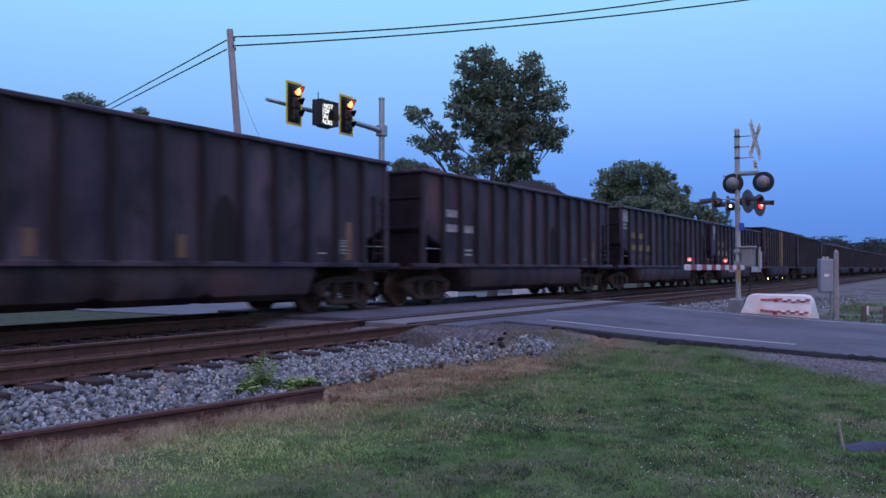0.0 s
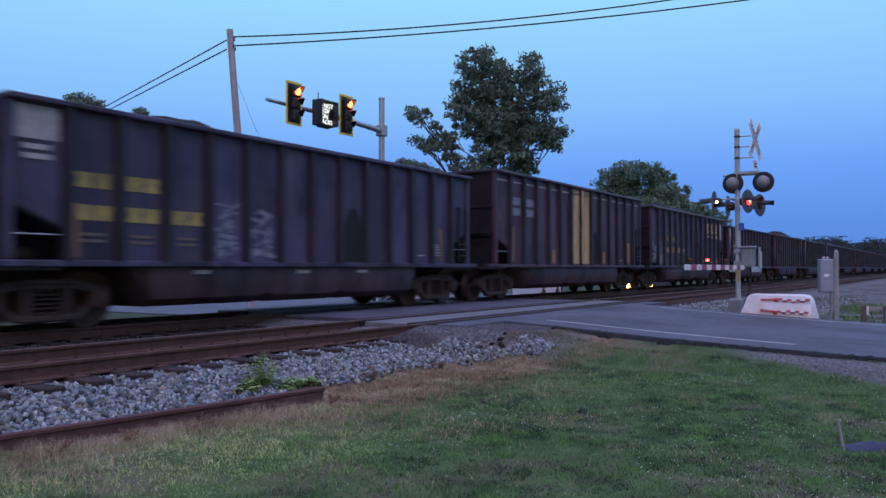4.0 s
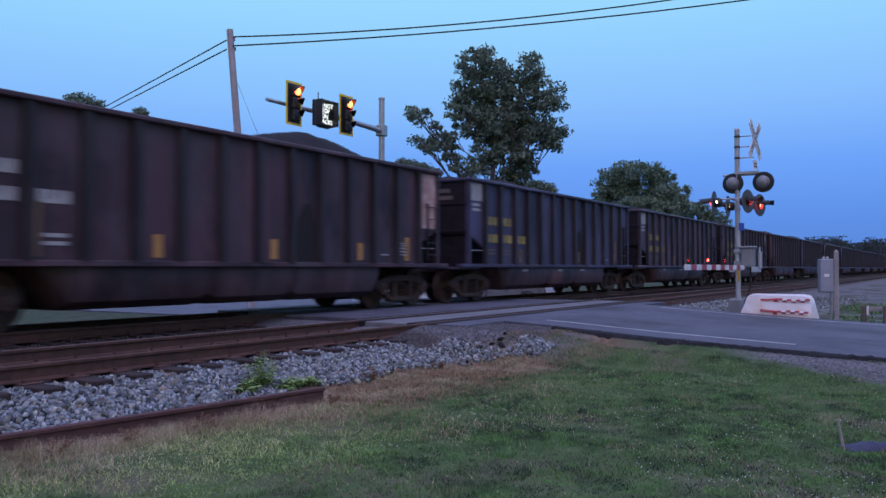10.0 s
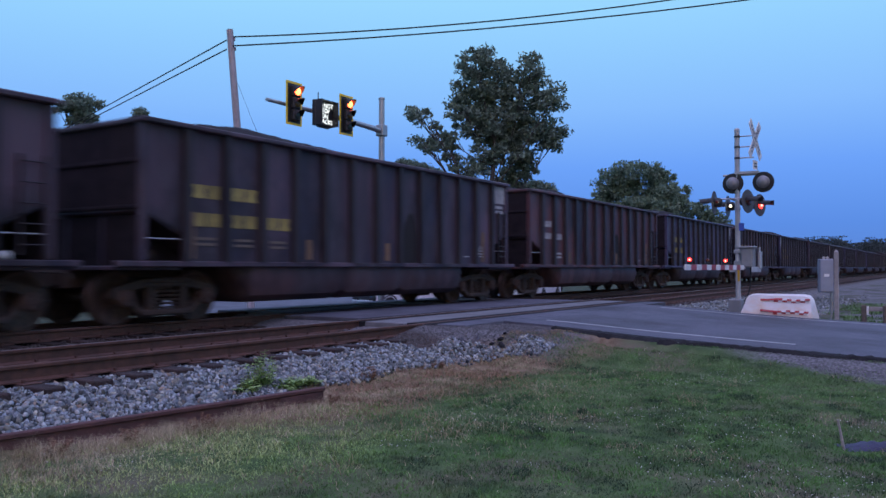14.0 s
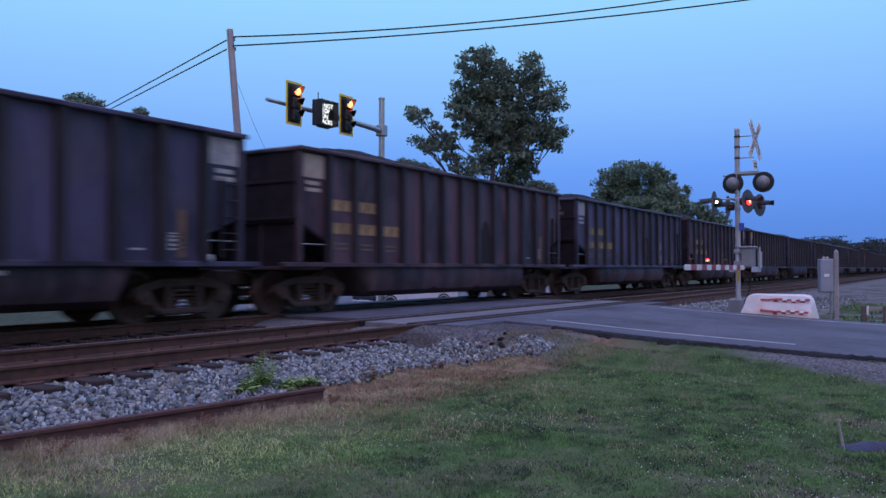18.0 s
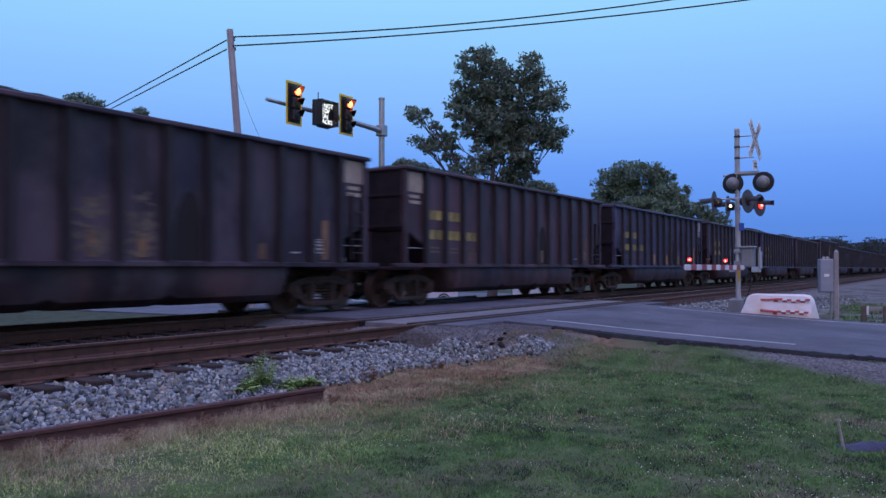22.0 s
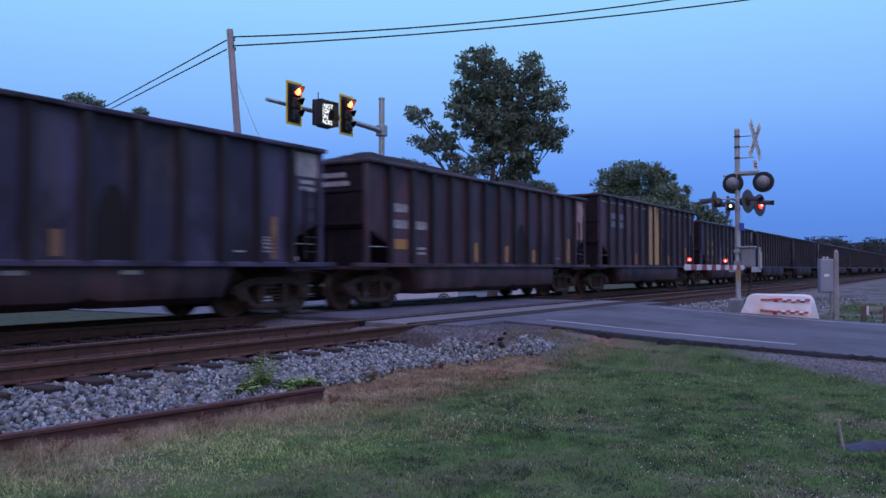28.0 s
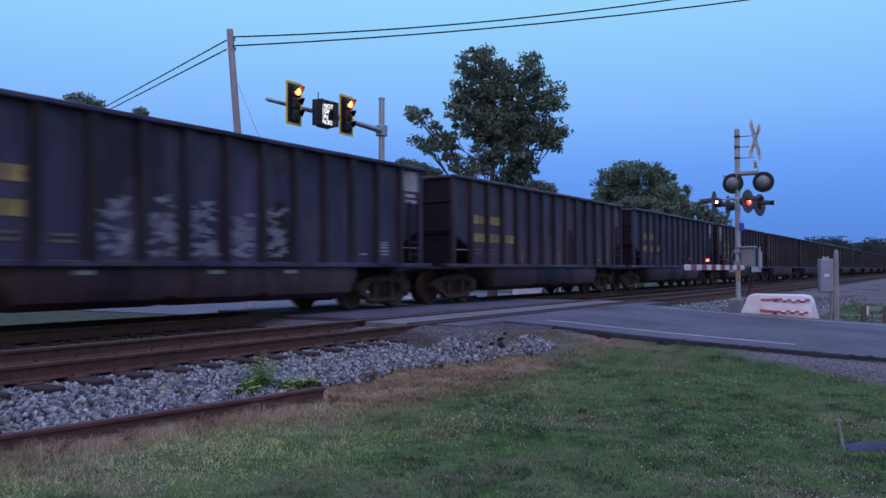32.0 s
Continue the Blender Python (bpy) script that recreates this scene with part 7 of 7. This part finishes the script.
def build_lawn():
    rng = np.random.RandomState(77)
    green, dry, gl, dl, clover = [], [], [], [], []
    while len(green) < 225000:
        x, y = rng.uniform(2.2, 13.1), rng.uniform(-0.6, 6.5)
        if y < 0.02 * x - 0.1 or x < 0.52 * y + 0.2:
            continue
        edge = old_line(x) - 0.05 if x < 6.95 else 6.45 - max(0.0, x - 10.2) * 0.2
        if y > edge or x > ROAD0 - max(0.2, lip_width(y) * rng.uniform(0.7, 1.0)):
            continue
        brown = 1 / (1 + math.exp(-(y - (4.75 + 0.85 * min(1.0, max(0.0, (7.2 - x) / 1.8)) + 0.25 * max(0.0, x - 9.5) + 1.1 * noise.noise((x * 0.7, y * 0.7, 1.0)) + 0.5 * noise.noise((x * 2.6, y * 2.6, 1.0)))) * 3.0))
        bald = noise.noise((x * 0.9, y * 0.9, 7.0))
        if y < 3.4 and x > 11.5 + 0.42 * y + 0.9 * sheet_noise(x, y, 0.9) and rng.rand() < (0.94 if noise.noise((x * 1.7, y * 1.7, 31.0)) < 0.22 else 0.35):
            continue
        if bald > 0.34 and rng.rand() < 0.3:
            continue
        z = ground_z(x, y) - 0.005
        tall = max(0.55, 1 + 0.6 * noise.noise((x * 1.3, y * 1.3, 4.0)) + 0.7 * noise.noise((x * 5.0, y * 5.0, 8.0)))
        if rng.rand() < brown * 0.68 + 0.01 + (0.14 if noise.noise((x * 1.4, y * 1.4, 21.0)) > 0.33 else 0.0):
            dry.append((x, y, z))
            dl.append(rng.uniform(0.025, 0.07) * tall)
        else:
            green.append((x, y, z))
            gl.append(rng.uniform(0.014, 0.042) * tall)
            patch = noise.noise((x * 0.9, y * 0.9, 11.0)) + 0.5 * math.exp(-((x - 7.2) ** 2 + (y - 1.8) ** 2) / 2.2) - 0.15 * (y > 4.2)
            if patch > 0.28 and rng.rand() < 0.020:
                clover.append((x, y, z + rng.uniform(0.03, 0.055)))
    tagged(new("lawn_grass", blades("lawn_grass", green, gl, 0.0031, 1.15, GRASS, 1)), "short green lawn grass", "grass", kind="stuff")
    tagged(new("dry_grass", blades("dry_grass", dry, dl, 0.0024, 1.1, GRASS_DRY, 2)), "dry brown grass along the track bed", "grass", kind="stuff")
    tagged(new("clover_heads", rubble_mesh("clover_heads", clover, rng.uniform(0.0035, 0.007, len(clover)), CLOVER, 3)), "small white clover flowers in the lawn", "flowers", kind="stuff")
    # tall straw along the old rail
    tuft, tl = [], []
    for _ in range(17000):
        x = rng.uniform(1.5, 7.3)
        y = old_line(x) - 0.10 - abs(rng.normal(0, 0.20))
        if x > 5.6 and rng.rand() < 0.7:
            continue
        if noise.noise((x * 1.6, 0.0, 5.0)) < -0.25 and rng.rand() < 0.8:
            continue
        tuft.append((x, y, ground_z(x, y)))
        tl.append(rng.uniform(0.03, 0.13) * (1 + 0.8 * max(0.0, noise.noise((x * 2.3, y * 2.3, 15.0)))))
    tagged(new("straw_tufts", blades("straw_tufts", tuft, tl, 0.0012, 1.05, GRASS_DRY, 6)), "straw-coloured tufts along the old rail", "grass", kind="stuff")
    # grass past the road and beyond the tracks
    far, fl = [], []
    for _ in range(30000):
        if rng.rand() < 0.55:
            x, y = 22.4 + 16 * rng.rand() ** 1.6, rng.uniform(-2.0, 4.0)
        else:
            x, y = rng.uniform(7, 20.0), rng.uniform(17.5, 30)
        if noise.noise((x * 0.5, y * 0.5, 2.0)) < (0.02 if x > 20 else -0.05):
            continue
        far.append((x, y, ground_z(x, y)))
        fl.append(rng.uniform(0.05, 0.13) if y < 10 else rng.uniform(0.03, 0.10))
    tagged(new("rough_grass", blades("rough_grass", far, fl, 0.012, 0.6, GRASS, 8)), "rough green grass past the road", "grass", kind="stuff")


def build_weed(x, y, h, seed, label, spread=0.16, stems=12, mat=None, leaf=0.085):
    """A leafy weed: stems that lean outwards, with pointed leaves."""
    mat = mat or WEED
    rng = np.random.RandomState(seed)
    z = ground_z(x, y)
    ob = thing("weed", pose(x, y, z), label, "plant")
    for q in range(stems):
        a, d = rng.uniform(0, 6.28), rng.uniform(0.02, spread)
        hh = h * rng.uniform(0.4, 1.0) * (1.0 - 0.45 * d / spread)
        foot = Vector((math.cos(a) * d * 0.5, math.sin(a) * d * 0.5, 0))
        tip = Vector((math.cos(a) * d, math.sin(a) * d, hh))
        part("stem", Shape().cyl(foot, tip, 0.004, 0.002, 5), mat, ob)
        s = Shape()
        for k in range(16):
            u = 0.15 + 0.85 * k / 16
            b = k * 2.4 + rng.uniform(0, 1)
            c = foot.lerp(tip, u)
            ln, wd = leaf * (1.15 - 0.55 * u) * rng.uniform(0.8, 1.2), leaf * 0.22
            o = Vector((math.cos(b), math.sin(b), rng.uniform(0.1, 0.7)))
            sd = Vector((-math.sin(b), math.cos(b), 0))
            s.add([c, c + o * ln * 0.5 + sd * wd, c + o * ln + Vector((0, 0, -0.015)), c + o * ln * 0.5 - sd * wd], [(0, 1, 2, 3)])
        part("leaves", s, mat, ob)


def build_tarp():
    """A crumpled blue-purple tarp with an upright stake on the lawn."""
    cx, cy, _ = from_view(1600, 785, 7.0)
    xs = np.linspace(-0.55, 0.45, 26)
    ys = np.linspace(-0.15, 0.15, 12)
    v = []
    for y in ys:
        for x in xs:
            e = max(0.0, 1 - abs(y / 0.15) ** 3) * max(0.0, min(1.0, (0.55 + x) / 0.3))
            v.append((x, y + 0.05 * noise.noise((x * 5, y * 5, 0)), e * (0.06 + 0.07 * noise.noise((x * 6, y * 7, 2)) + 0.035 * noise.noise((x * 15, y * 18, 5)) + 0.02 * math.sin(x * 9 + y * 14))))
    n = len(xs)
    f = [(j * n + i, j * n + i + 1, (j + 1) * n + i + 1, (j + 1) * n + i) for j in range(len(ys) - 1) for i in range(n - 1)]
    ob = thing("tarp", pose(cx, cy, ground_z(cx, cy) + 0.012, 0, 0, -60), "crumpled blue-purple tarp lying on the lawn", "tarp")
    t = new("sheet", bulk("sheet", v, f, BLUE_CLOTH, True))
    t.parent = ob
    k = from_view(1492, 790, 6.95)
    st = thing("stake", pose(k[0], k[1], ground_z(k[0], k[1])), "thin grey stake stuck in the lawn", "stake")
    part("shaft", Shape().cyl((0, 0, -0.05), (-0.03, 0.05, 0.26), 0.014, 0.011, 8), WOOD, st)


build_lawn()
build_weed(6.74, 6.67, 0.46, 1, "light green leafy weed growing in the ballast", 0.26, 18)
build_weed(7.05, 6.52, 0.17, 2, "low light green weed growing in the ballast", 0.22, 12)
build_weed(6.42, 6.62, 0.15, 3, "low light green weed growing in the ballast", 0.20, 12)
build_weed(6.92, 6.42, 0.16, 4, "low light green weed growing in the ballast", 0.20, 10)
build_weed(7.35, 6.50, 0.14, 5, "low light green weed growing in the ballast", 0.18, 9)
for k, (x, y, h) in enumerate(((4.55, 6.02, 0.22), (5.05, 5.92, 0.16), (5.25, 5.90, 0.20), (6.9, 5.72, 0.20), (3.9, 6.1, 0.18), (8.3, 6.35, 0.20), (8.6, 6.5, 0.15), (9.9, 6.3, 0.16))):
    build_weed(x, y, h, 20 + k, "withered brown weed beside the old rail", 0.13, 8, DEAD_WEED, 0.04)
build_tarp()
build_ballast()


def motions():
    train_motion()
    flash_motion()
    car_motion()


motions()
